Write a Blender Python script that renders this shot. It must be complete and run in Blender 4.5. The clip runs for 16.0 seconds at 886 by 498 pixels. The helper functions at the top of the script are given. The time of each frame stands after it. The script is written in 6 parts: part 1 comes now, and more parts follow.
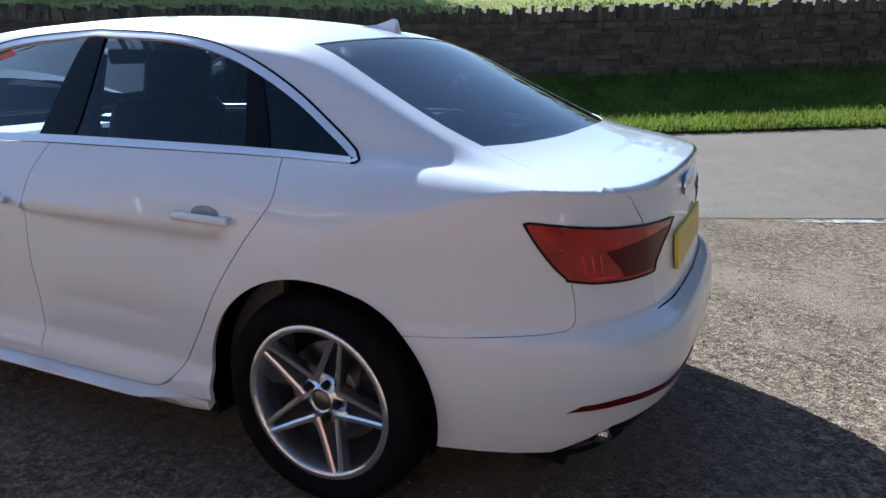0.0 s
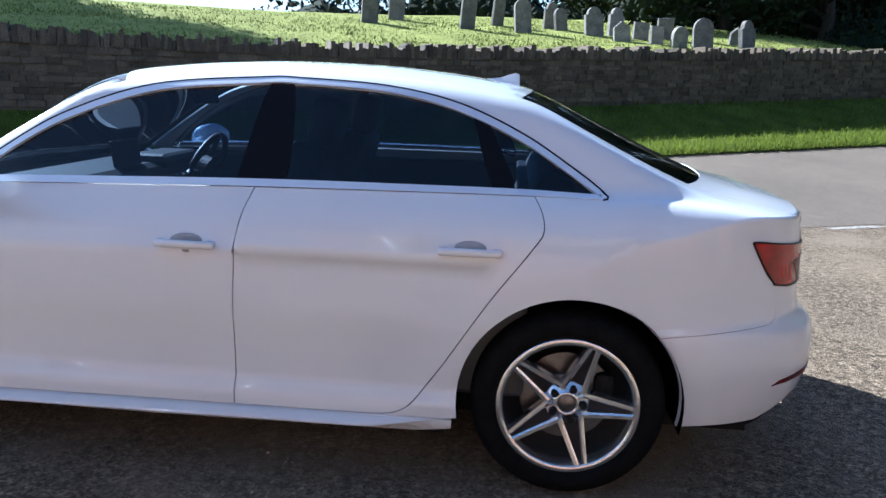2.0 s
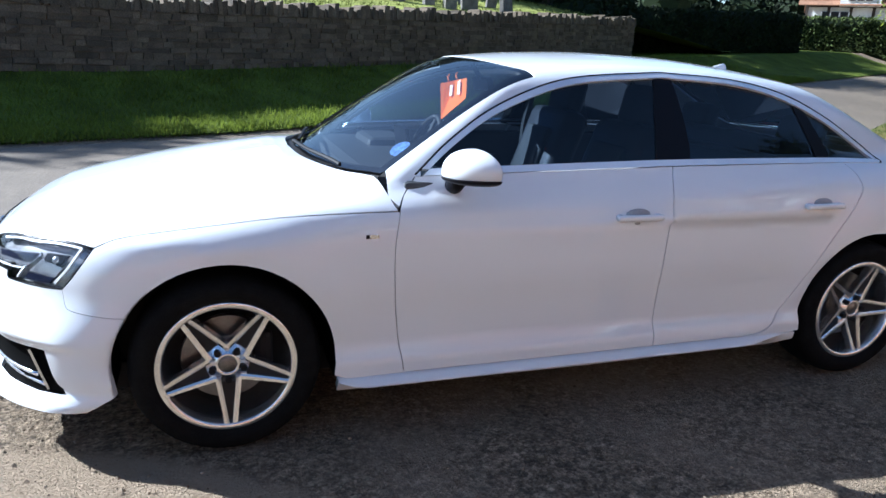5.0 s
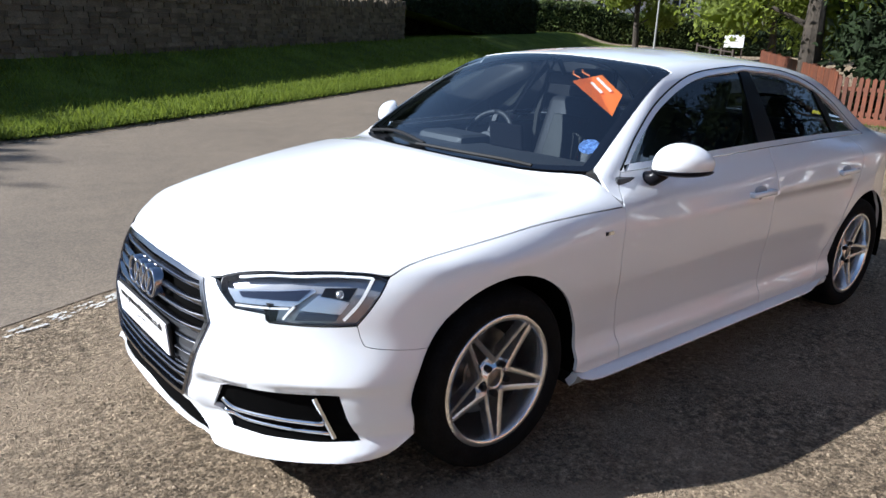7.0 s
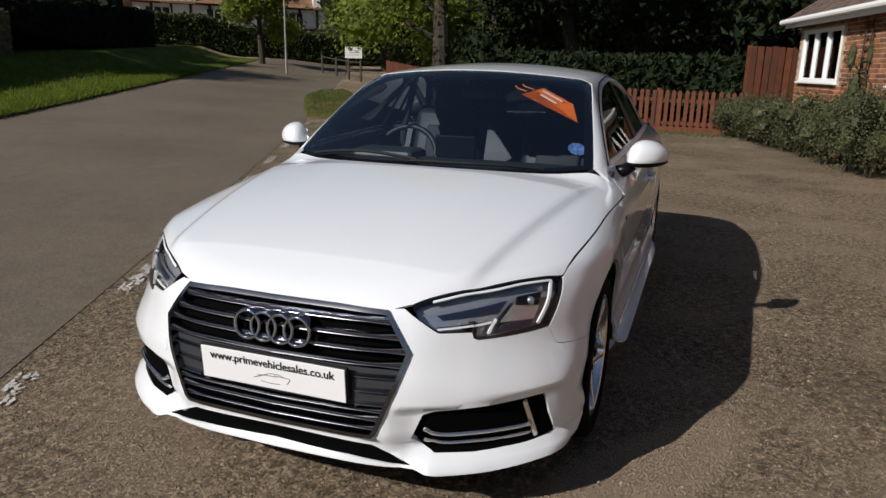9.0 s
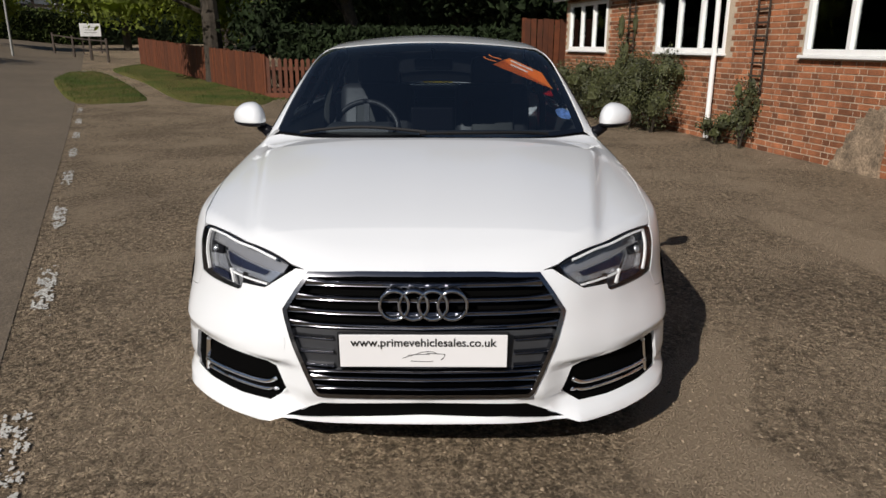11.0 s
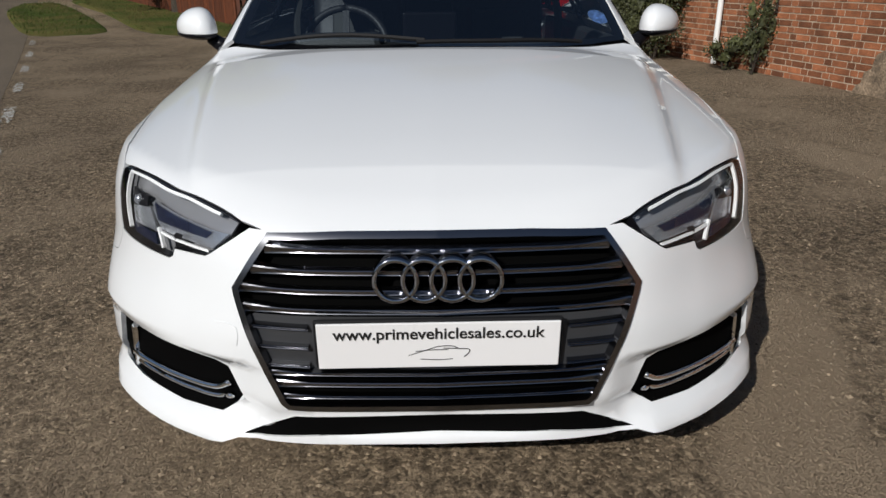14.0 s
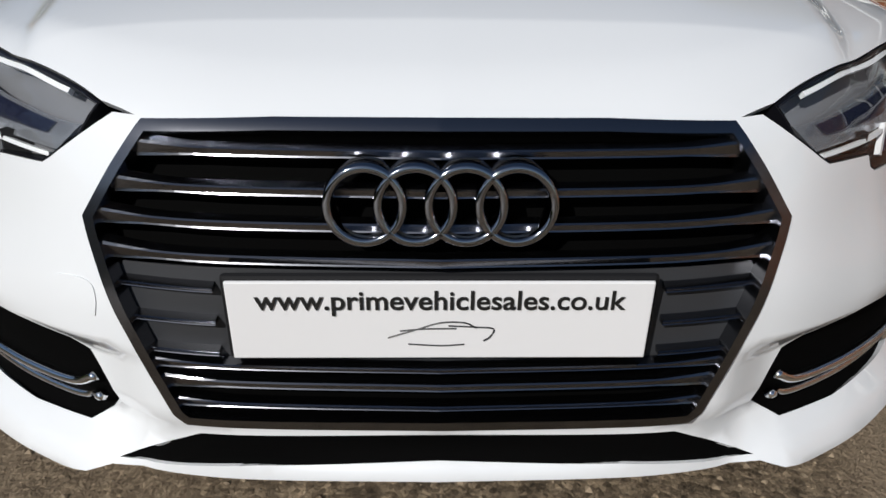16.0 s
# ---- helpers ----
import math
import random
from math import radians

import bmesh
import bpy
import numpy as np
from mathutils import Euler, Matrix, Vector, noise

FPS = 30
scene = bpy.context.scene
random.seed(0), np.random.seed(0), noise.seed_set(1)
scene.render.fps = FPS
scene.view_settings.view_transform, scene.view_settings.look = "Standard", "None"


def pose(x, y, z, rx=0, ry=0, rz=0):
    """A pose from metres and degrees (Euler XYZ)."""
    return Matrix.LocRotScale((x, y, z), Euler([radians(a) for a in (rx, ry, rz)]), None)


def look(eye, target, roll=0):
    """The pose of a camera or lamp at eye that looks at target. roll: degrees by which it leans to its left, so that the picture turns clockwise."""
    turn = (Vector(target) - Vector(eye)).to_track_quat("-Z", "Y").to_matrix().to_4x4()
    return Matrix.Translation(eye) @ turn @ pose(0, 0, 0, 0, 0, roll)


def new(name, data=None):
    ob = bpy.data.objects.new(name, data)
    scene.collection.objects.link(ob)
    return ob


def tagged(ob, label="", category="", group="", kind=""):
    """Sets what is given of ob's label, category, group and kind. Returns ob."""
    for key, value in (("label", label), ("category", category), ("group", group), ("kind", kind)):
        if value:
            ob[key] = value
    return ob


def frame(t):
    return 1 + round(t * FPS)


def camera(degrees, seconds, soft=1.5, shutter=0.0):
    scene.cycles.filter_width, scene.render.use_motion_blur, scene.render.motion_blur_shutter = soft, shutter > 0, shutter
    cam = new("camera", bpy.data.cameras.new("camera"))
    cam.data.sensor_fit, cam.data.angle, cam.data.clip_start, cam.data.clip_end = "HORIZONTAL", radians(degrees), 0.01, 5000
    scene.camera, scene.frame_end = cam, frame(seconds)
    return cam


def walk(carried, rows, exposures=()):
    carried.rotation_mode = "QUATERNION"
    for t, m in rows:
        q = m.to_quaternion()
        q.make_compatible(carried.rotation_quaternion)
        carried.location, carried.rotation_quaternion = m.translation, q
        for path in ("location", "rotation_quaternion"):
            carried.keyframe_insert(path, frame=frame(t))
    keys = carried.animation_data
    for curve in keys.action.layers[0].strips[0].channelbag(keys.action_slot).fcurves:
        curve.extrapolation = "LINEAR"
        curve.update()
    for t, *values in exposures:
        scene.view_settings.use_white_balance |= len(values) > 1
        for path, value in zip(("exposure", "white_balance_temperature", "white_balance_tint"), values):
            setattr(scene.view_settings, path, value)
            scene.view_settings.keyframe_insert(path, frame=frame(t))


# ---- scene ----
cam = camera(64.0, 16.0)
PATH = [
    (0, (2.514, -2.389, 1.293), (1.690, -0.647, 0.755), 0.20),
    (0.5, (2.201, -2.555, 1.304), (1.518, -0.736, 0.829), 2.01),
    (1, (1.880, -2.798, 1.309), (1.478, -0.902, 0.814), 2.70),
    (1.5, (1.558, -2.915, 1.314), (1.246, -1.002, 0.822), 0.71),
    (2, (1.183, -3.094, 1.346), (1.004, -1.153, 0.897), 1.92),
    (2.5, (0.779, -3.309, 1.383), (0.594, -1.381, 0.882), 1.97),
    (3, (0.409, -3.421, 1.372), (0.320, -1.492, 0.849), 2.21),
    (5.5, (-1.872, -3.062, 1.416), (-1.062, -1.312, 0.884), 1.85),
    (6, (-2.231, -2.826, 1.415), (-1.244, -1.159, 0.918), 0.62),
    (6.5, (-2.609, -2.650, 1.399), (-1.478, -1.081, 0.892), 1.24),
    (7, (-2.960, -2.433, 1.415), (-1.732, -0.957, 0.855), 2.24),
    (7.5, (-3.233, -2.125, 1.436), (-1.862, -0.777, 0.887), 1.27),
    (8, (-3.569, -1.853, 1.420), (-1.968, -0.779, 0.888), 2.39),
    (8.5, (-3.865, -1.481, 1.405), (-2.139, -0.610, 0.894), 1.07),
    (9, (-4.037, -1.196, 1.402), (-2.217, -0.537, 0.902), 1.20),
    (11.5, (-4.321, 0.020, 1.369), (-2.409, -0.032, 0.785), 0.10),
    (12, (-4.311, 0.021, 1.366), (-2.407, -0.033, 0.757), 0.34),
    (12.5, (-4.302, 0.024, 1.362), (-2.400, -0.021, 0.745), 0.06),
    (13, (-4.106, 0.024, 1.312), (-2.209, -0.023, 0.679), -0.3),
    (13.5, (-3.861, 0.022, 1.262), (-1.979, -0.028, 0.588), -0.1),
    (14, (-3.633, 0.020, 1.200), (-1.768, -0.022, 0.479), -0.4),
    (14.5, (-3.446, 0.018, 1.112), (-1.584, -0.023, 0.384), -0.1),
    (15, (-3.272, 0.005, 1.030), (-1.419, -0.035, 0.278), 0.0),
    (15.5, (-3.152, 0.012, 0.980), (-1.326, -0.034, 0.190), 0.4),
    (16, (-3.057, 0.013, 0.890), (-1.223, -0.024, 0.093), 0.5),
]
# seconds, stops, kelvin, tint: the film's own exposure and white balance
EXPOSURES = [(0, 1.40, 5200, 8), (2, 1.80, 5100, 9), (3, 1.80, 5100, 9), (5.5, 1.58, 5250, 8), (6.5, 1.42, 5500, 9), (7.0, 1.30, 5700, 10), (7.5, 0.96, 5900, 10), (8.3, 0.37, 6150, 11), (9, 0.03, 6300, 12), (12.5, -0.05, 6500, 12), (14, -0.15, 6250, 10), (16, -0.18, 6150, 10)]
walk(cam, [(t, look(eye, target, roll)) for t, eye, target, roll in PATH], EXPOSURES)

# ---- world, sun ----
SUN_AZ = Vector((-0.84, 0.54, 0)).normalized()
SUN_EL = radians(34)
world = bpy.data.worlds.new("sky")
scene.world = world
world.use_nodes = True
wn = world.node_tree
sky = wn.nodes.new("ShaderNodeTexSky")
sky.sky_type, sky.sun_disc = "NISHITA", False
sky.sun_elevation, sky.sun_rotation = SUN_EL, math.atan2(SUN_AZ.x, SUN_AZ.y)
sky.air_density, sky.dust_density = 1.0, 0.6
wn.links.new(sky.outputs[0], wn.nodes["Background"].inputs[0])
wn.nodes["Background"].inputs[1].default_value = 0.057
sun = new("sun", bpy.data.lights.new("sun", "SUN"))
sun.data.energy, sun.data.angle, sun.data.color = 4.9, radians(0.53), (1, 0.95, 0.87)
sun_dir = (SUN_AZ * math.cos(SUN_EL) + Vector((0, 0, math.sin(SUN_EL))))
sun.matrix_world = look(sun_dir * 60, (0, 0, 0))


# ---- materials ----
def material(name, color, rough=0.6, metal=0.0, vary=0.0, scale=8.0, fine=60.0, bump=0.0, coat=0.0, random_vary=0.0, color2=None, spec=0.5, island=False, fine_vary=None, dist=0.01):
    """A principled surface with noise at two scales in colour and relief."""
    m = bpy.data.materials.new(name)
    m.use_nodes = True
    nt, bsdf = m.node_tree, m.node_tree.nodes["Principled BSDF"]
    bsdf.inputs["Base Color"].default_value = (*color, 1)
    bsdf.inputs["Roughness"].default_value = rough
    bsdf.inputs["Metallic"].default_value = metal
    bsdf.inputs["Coat Weight"].default_value = coat
    bsdf.inputs["Coat Roughness"].default_value = 0.03
    bsdf.inputs["Specular IOR Level"].default_value = spec
    if vary or bump or random_vary:
        geo = nt.nodes.new("ShaderNodeNewGeometry")
        n1, n2 = nt.nodes.new("ShaderNodeTexNoise"), nt.nodes.new("ShaderNodeTexNoise")
        for n, s in ((n1, scale), (n2, fine)):
            n.inputs["Scale"].default_value, n.inputs["Detail"].default_value = s, 5
            nt.links.new(geo.outputs["Position"], n.inputs["Vector"])
        mix = nt.nodes.new("ShaderNodeMix")
        mix.data_type = "RGBA"
        dark = color2 or tuple(c * (1 - vary) for c in color)
        mix.inputs[6].default_value, mix.inputs[7].default_value = (*dark, 1), (*color, 1)
        ramp = nt.nodes.new("ShaderNodeMapRange")
        ramp.inputs[1].default_value, ramp.inputs[2].default_value = 0.35, 0.65
        nt.links.new(n1.outputs["Fac"], ramp.inputs[0])
        nt.links.new(ramp.outputs[0], mix.inputs[0])
        out = mix.outputs[2]
        mul = nt.nodes.new("ShaderNodeMix")
        mul.data_type, mul.blend_type = "RGBA", "MULTIPLY"
        mul.inputs[0].default_value = 1
        fr = nt.nodes.new("ShaderNodeMapRange")
        fv = vary if fine_vary is None else fine_vary
        fr.inputs[1].default_value, fr.inputs[2].default_value, fr.inputs[3].default_value, fr.inputs[4].default_value = 0.3, 0.7, 1 - fv, 1 + fv * 0.6
        nt.links.new(n2.outputs["Fac"], fr.inputs[0])
        nt.links.new(out, mul.inputs[6])
        nt.links.new(fr.outputs[0], mul.inputs[7])
        out = mul.outputs[2]
        if random_vary:
            rnd = nt.nodes.new("ShaderNodeNewGeometry" if island else "ShaderNodeObjectInfo")
            rr = nt.nodes.new("ShaderNodeMapRange")
            rr.inputs[3].default_value, rr.inputs[4].default_value = 1 - random_vary, 1 + random_vary
            nt.links.new(rnd.outputs["Random Per Island" if island else "Random"], rr.inputs[0])
            m2 = nt.nodes.new("ShaderNodeMix")
            m2.data_type, m2.blend_type = "RGBA", "MULTIPLY"
            m2.inputs[0].default_value = 1
            nt.links.new(out, m2.inputs[6])
            nt.links.new(rr.outputs[0], m2.inputs[7])
            out = m2.outputs[2]
        nt.links.new(out, bsdf.inputs["Base Color"])
        if bump:
            bp = nt.nodes.new("ShaderNodeBump")
            bp.inputs["Strength"].default_value, bp.inputs["Distance"].default_value = bump, dist
            nt.links.new(n2.outputs["Fac"], bp.inputs["Height"])
            nt.links.new(bp.outputs[0], bsdf.inputs["Normal"])
    return m


def glass(name, tint, rough=0.0, ior=1.45):
    """Thin tinted pane: clear transmission with the gloss of glass."""
    m = bpy.data.materials.new(name)
    m.use_nodes = True
    nt = m.node_tree
    nt.nodes.clear()
    out, tr, gl, mx, fr = [nt.nodes.new("ShaderNode" + k) for k in ("OutputMaterial", "BsdfTransparent", "BsdfGlossy", "MixShader", "Fresnel")]
    tr.inputs[0].default_value = (*tint, 1)
    gl.inputs["Roughness"].default_value = rough
    fr.inputs[0].default_value = ior
    nt.links.new(fr.outputs[0], mx.inputs[0])
    nt.links.new(tr.outputs[0], mx.inputs[1])
    nt.links.new(gl.outputs[0], mx.inputs[2])
    nt.links.new(mx.outputs[0], out.inputs[0])
    return m




def stony(name, dark, light, cell, patch, rough=0.9, depth=0.012, strength=0.9, spec=0.25, clod=11.0, rugged=0.3, blotch=(0.62, 1.28), earth=None, tracks=()):
    """Small stones in soil: a cell texture for the stones, soft patches over it."""
    m = bpy.data.materials.new(name)
    m.use_nodes = True
    nt, bsdf = m.node_tree, m.node_tree.nodes["Principled BSDF"]
    bsdf.inputs["Roughness"].default_value = rough
    bsdf.inputs["Specular IOR Level"].default_value = spec
    geo = nt.nodes.new("ShaderNodeNewGeometry")
    v1, v2 = nt.nodes.new("ShaderNodeTexVoronoi"), nt.nodes.new("ShaderNodeTexVoronoi")
    n1, n2 = nt.nodes.new("ShaderNodeTexNoise"), nt.nodes.new("ShaderNodeTexNoise")
    for node, s in ((v1, cell), (v2, cell * 0.36), (n1, patch), (n2, cell * 2.2)):
        node.inputs["Scale"].default_value = s
        nt.links.new(geo.outputs["Position"], node.inputs["Vector"])
    for n in (n1, n2):
        n.inputs["Detail"].default_value = 6
    sep = nt.nodes.new("ShaderNodeSeparateColor")
    nt.links.new(v1.outputs["Color"], sep.inputs[0])
    ramp = nt.nodes.new("ShaderNodeValToRGB")
    e = ramp.color_ramp.elements
    e[0].position, e[0].color = 0.15, (*dark, 1)
    e[1].position, e[1].color = 0.85, (*light, 1)
    k = e.new(0.97)
    k.color = (*[c * 1.2 for c in light], 1)
    nt.links.new(sep.outputs[0], ramp.inputs[0])
    mul = nt.nodes.new("ShaderNodeMix")
    mul.data_type, mul.blend_type = "RGBA", "MULTIPLY"
    mul.inputs[0].default_value = 1
    mr = nt.nodes.new("ShaderNodeMapRange")
    mr.inputs[1].default_value, mr.inputs[2].default_value, mr.inputs[3].default_value, mr.inputs[4].default_value = 0.30, 0.70, *blotch
    nt.links.new(n1.outputs["Fac"], mr.inputs[0])
    nt.links.new(ramp.outputs[0], mul.inputs[6])
    nt.links.new(mr.outputs[0], mul.inputs[7])
    # clods and scuffed hollows, the hollows' shade darkened into the colour
    n3 = nt.nodes.new("ShaderNodeTexNoise")
    n3.inputs["Scale"].default_value, n3.inputs["Detail"].default_value, n3.inputs["Roughness"].default_value = clod, 8, 0.72
    nt.links.new(geo.outputs["Position"], n3.inputs["Vector"])
    hollow_shade = nt.nodes.new("ShaderNodeMapRange")
    hollow_shade.inputs[1].default_value, hollow_shade.inputs[2].default_value, hollow_shade.inputs[3].default_value, hollow_shade.inputs[4].default_value = 0.38, 0.60, 1 - rugged, 1 + 0.2 * rugged
    nt.links.new(n3.outputs["Fac"], hollow_shade.inputs[0])
    mul3 = nt.nodes.new("ShaderNodeMix")
    mul3.data_type, mul3.blend_type = "RGBA", "MULTIPLY"
    mul3.inputs[0].default_value = 1
    nt.links.new(mul.outputs[2], mul3.inputs[6])
    nt.links.new(hollow_shade.outputs[0], mul3.inputs[7])
    tone = mul3.outputs[2]
    if earth:
        # bare trodden soil between drifts of loose stones
        n4, m4, mx = nt.nodes.new("ShaderNodeTexNoise"), nt.nodes.new("ShaderNodeMapRange"), nt.nodes.new("ShaderNodeMix")
        n4.inputs["Scale"].default_value, n4.inputs["Detail"].default_value, n4.inputs["Roughness"].default_value = 0.8, 12, 0.68
        m4.inputs[1].default_value, m4.inputs[2].default_value, m4.inputs[4].default_value = 0.46, 0.61, 0.72
        mx.data_type = "RGBA"
        mx.inputs[7].default_value = (*earth, 1)
        nt.links.new(geo.outputs["Position"], n4.inputs["Vector"])
        nt.links.new(n4.outputs["Fac"], m4.inputs[0])
        share = m4.outputs[0]
        for (x, y), (along, across), turn in tracks:
            mp, ln, md, mg, top = [nt.nodes.new("ShaderNode" + q) for q in ("Mapping", "VectorMath", "Math", "MapRange", "Math")]
            mp.vector_type = "TEXTURE"
            mp.inputs["Location"].default_value, mp.inputs["Rotation"].default_value, mp.inputs["Scale"].default_value = (x, y, 0), (0, 0, radians(turn)), (along, across, 1)
            ln.operation, md.operation, top.operation = "LENGTH", "MULTIPLY_ADD", "MAXIMUM"
            md.inputs[1].default_value = 1.6
            mg.inputs[1].default_value, mg.inputs[2].default_value, mg.inputs[3].default_value, mg.inputs[4].default_value = 1.55, 1.85, 0.9, 0.0
            nt.links.new(geo.outputs["Position"], mp.inputs["Vector"])
            nt.links.new(mp.outputs[0], ln.inputs[0])
            nt.links.new(n4.outputs["Fac"], md.inputs[0])
            nt.links.new(ln.outputs["Value"], md.inputs[2])
            nt.links.new(md.outputs[0], mg.inputs[0])
            nt.links.new(share, top.inputs[0])
            nt.links.new(mg.outputs[0], top.inputs[1])
            share = top.outputs[0]
        nt.links.new(share, mx.inputs[0])
        nt.links.new(tone, mx.inputs[6])
        tone = mx.outputs[2]
    nt.links.new(tone, bsdf.inputs["Base Color"])
    add = nt.nodes.new("ShaderNodeMath")
    add.operation = "MULTIPLY_ADD"
    add.inputs[1].default_value = -1.0
    nt.links.new(v1.outputs["Distance"], add.inputs[0])
    sep2 = nt.nodes.new("ShaderNodeSeparateColor")
    nt.links.new(v2.outputs["Color"], sep2.inputs[0])
    nt.links.new(n2.outputs["Fac"], add.inputs[2])
    bp0 = nt.nodes.new("ShaderNodeBump")
    bp0.inputs["Strength"].default_value, bp0.inputs["Distance"].default_value = rugged * 1.6, depth * 7
    nt.links.new(n3.outputs["Fac"], bp0.inputs["Height"])
    bp = nt.nodes.new("ShaderNodeBump")
    bp.inputs["Strength"].default_value, bp.inputs["Distance"].default_value = strength, depth
    nt.links.new(add.outputs[0], bp.inputs["Height"])
    nt.links.new(bp0.outputs[0], bp.inputs["Normal"])
    nt.links.new(bp.outputs[0], bsdf.inputs["Normal"])
    return m


M_GRAVEL = stony("gravel", (0.215, 0.160, 0.104), (0.500, 0.382, 0.256), 85, 0.55, 0.85, 0.016, 1.0, spec=0.25, clod=20.0, rugged=0.62, blotch=(0.72, 1.2), earth=(0.425, 0.325, 0.222), tracks=[((-1.75, -1.08), (0.85, 0.22), 153), ((-2.5, -1.15), (0.55, 0.28), 20), ((0.4, -3.0), (1.6, 0.35), 12)])
M_ASPHALT = stony("asphalt", (0.102, 0.078, 0.052), (0.165, 0.129, 0.090), 110, 0.5, 0.7, 0.004, 0.6, spec=0.5, clod=4.0, rugged=0.12, blotch=(0.86, 1.12))
M_GRASS_GROUND = material("grass_soil", (0.118, 0.152, 0.022), 0.95, spec=0.1, vary=0.4, scale=1.5, fine=40, bump=1.0, fine_vary=0.5, dist=0.03)
M_STONE = material("wall_stone", (0.150, 0.115, 0.075), 0.9, vary=0.35, scale=4, fine=40, bump=0.8, random_vary=0.35, fine_vary=0.4)
M_MORTAR = material("mortar", (0.16, 0.125, 0.085), 0.95, vary=0.25, scale=3, fine=80, bump=0.5)
M_BRICK = material("red_brick", (0.335, 0.122, 0.052), 0.88, vary=0.35, scale=6, fine=90, bump=0.6, random_vary=0.45)
M_WHITE_PAINT = material("white_paint", (0.8, 0.8, 0.78), 0.45, vary=0.06, scale=5, fine=60)
M_TILE = material("roof_tile", (0.16, 0.11, 0.085), 0.85, vary=0.35, scale=3, fine=50, bump=0.5, random_vary=0.3, island=True)
M_TILE_WARM = material("clay_tile", (0.30, 0.155, 0.085), 0.85, vary=0.35, scale=0.8, fine=12, bump=0.5)
M_FENCE = material("fence_wood", (0.110, 0.028, 0.007), 0.75, vary=0.3, scale=6, fine=80, bump=0.3, random_vary=0.25)
M_BARK = material("bark", (0.055, 0.042, 0.029), 0.9, vary=0.4, scale=8, fine=50, bump=1.0, dist=0.03)
M_LEAF = material("leaf", (0.180, 0.215, 0.046), 0.8, vary=0.3, scale=2, fine=20, random_vary=0.45, island=True, spec=0.15)
M_LAWN = material("lawn_soil", (0.055, 0.078, 0.018), 0.95, spec=0.1, vary=0.5, scale=0.9, color2=(0.125, 0.105, 0.036), fine=40, bump=1.0, fine_vary=0.5, dist=0.03)
M_LAWN_BLADE = material("lawn_blade", (0.068, 0.100, 0.022), 0.85, vary=0.35, scale=1.5, fine=15, random_vary=0.35, island=True, spec=0.1)
M_HEDGE = material("hedge_leaf", (0.075, 0.100, 0.028), 0.8, vary=0.3, scale=2, fine=20, random_vary=0.45, island=True, spec=0.15)
# near-black foliage: the shade under and among the trees is in the colour
M_LEAF_DARK_SHADED = material("dark_shaded_leaf", (0.016, 0.026, 0.009), 0.8, vary=0.3, scale=2, fine=20, random_vary=0.45, island=True, spec=0.15)
M_BLADE = material("grass_blade", (0.120, 0.160, 0.024), 0.85, vary=0.35, scale=1.5, fine=15, random_vary=0.35, island=True, spec=0.1)
M_LINE = material("road_paint", (0.60, 0.58, 0.53), 0.7, vary=0.2, scale=8, fine=60)
M_GRAVESTONE = material("gravestone", (0.24, 0.22, 0.19), 0.9, vary=0.4, scale=5, fine=40, bump=0.6, random_vary=0.3)
M_PLASTER = material("white_plaster", (0.75, 0.73, 0.68), 0.8, vary=0.1, scale=2, fine=30)
M_TIMBER = material("dark_timber", (0.05, 0.035, 0.025), 0.8, vary=0.3, scale=5, fine=40)
# near-black that paints the shade of unlit rooms behind windows
M_ROOM_SHADE = material("unlit_room_shade", (0.02, 0.02, 0.02), 0.9)

# ---- thin blades and leaves let the sun shine through them ----
def thin(m, color, share):
    nt = m.node_tree
    tl, mx = nt.nodes.new("ShaderNodeBsdfTranslucent"), nt.nodes.new("ShaderNodeMixShader")
    tl.inputs[0].default_value, mx.inputs[0].default_value = (*color, 1), share
    nt.links.new(nt.nodes["Principled BSDF"].outputs[0], mx.inputs[1])
    nt.links.new(tl.outputs[0], mx.inputs[2])
    nt.links.new(mx.outputs[0], nt.nodes["Material Output"].inputs[0])


thin(M_BLADE, (0.27, 0.34, 0.045), 0.28)
thin(M_LEAF, (0.36, 0.44, 0.06), 0.42)
M_CHURCH_BLADE = material("mown_blade", (0.25, 0.27, 0.07), 0.85, vary=0.35, scale=1.5, fine=15, random_vary=0.35, island=True, spec=0.1)
M_CHURCH = material("churchyard_turf", (0.33, 0.35, 0.095), 0.95, spec=0.05, vary=0.3, scale=1.2, fine=40, bump=0.7, fine_vary=0.35, dist=0.02)

# ---- helpers for building ----
ROAD = radians(25.4)
RS, RN = Vector((math.cos(ROAD), math.sin(ROAD), 0)), Vector((-math.sin(ROAD), math.cos(ROAD), 0))
ROAD_NEAR, ROAD_FAR = 2.22, 7.75


def sn(s, n):
    """World x, y of a place given along and across the road."""
    p = RS * s + RN * n
    return p.x, p.y


def rise(s):
    """Height of the road, which climbs past the forecourt."""
    t = max(0.0, s - 8.0)
    return 0.036 * t * t / (t + 6.0)


def camber(s, n):
    """How much higher the lane's far side climbs than its near side."""
    t, w = max(0.0, s - 2.0), min(1.0, max(0.0, (n - 2.3) / 5.4))
    return max(0.0, 0.04 * t * t / (t + 2.5) - rise(s)) * w * w * (3 - 2 * w)


def bank(n):
    """Height of the verge: a low lip at the lane, nearly level, then rising to the wall."""
    lip = min(1.0, max(0.0, (n - ROAD_FAR) / 0.15))
    up = min(1.0, max(0.0, (n - 9.2) / 2.4))
    return 0.06 * lip + 0.05 * min(1.0, max(0.0, (n - ROAD_FAR) / 4.3)) + 0.62 * up ** 1.6


def ground_z(x, y):
    p = Vector((x, y, 0))
    s, n = p.dot(RS), p.dot(RN)
    return rise(s) + camber(s, n) + bank(n)


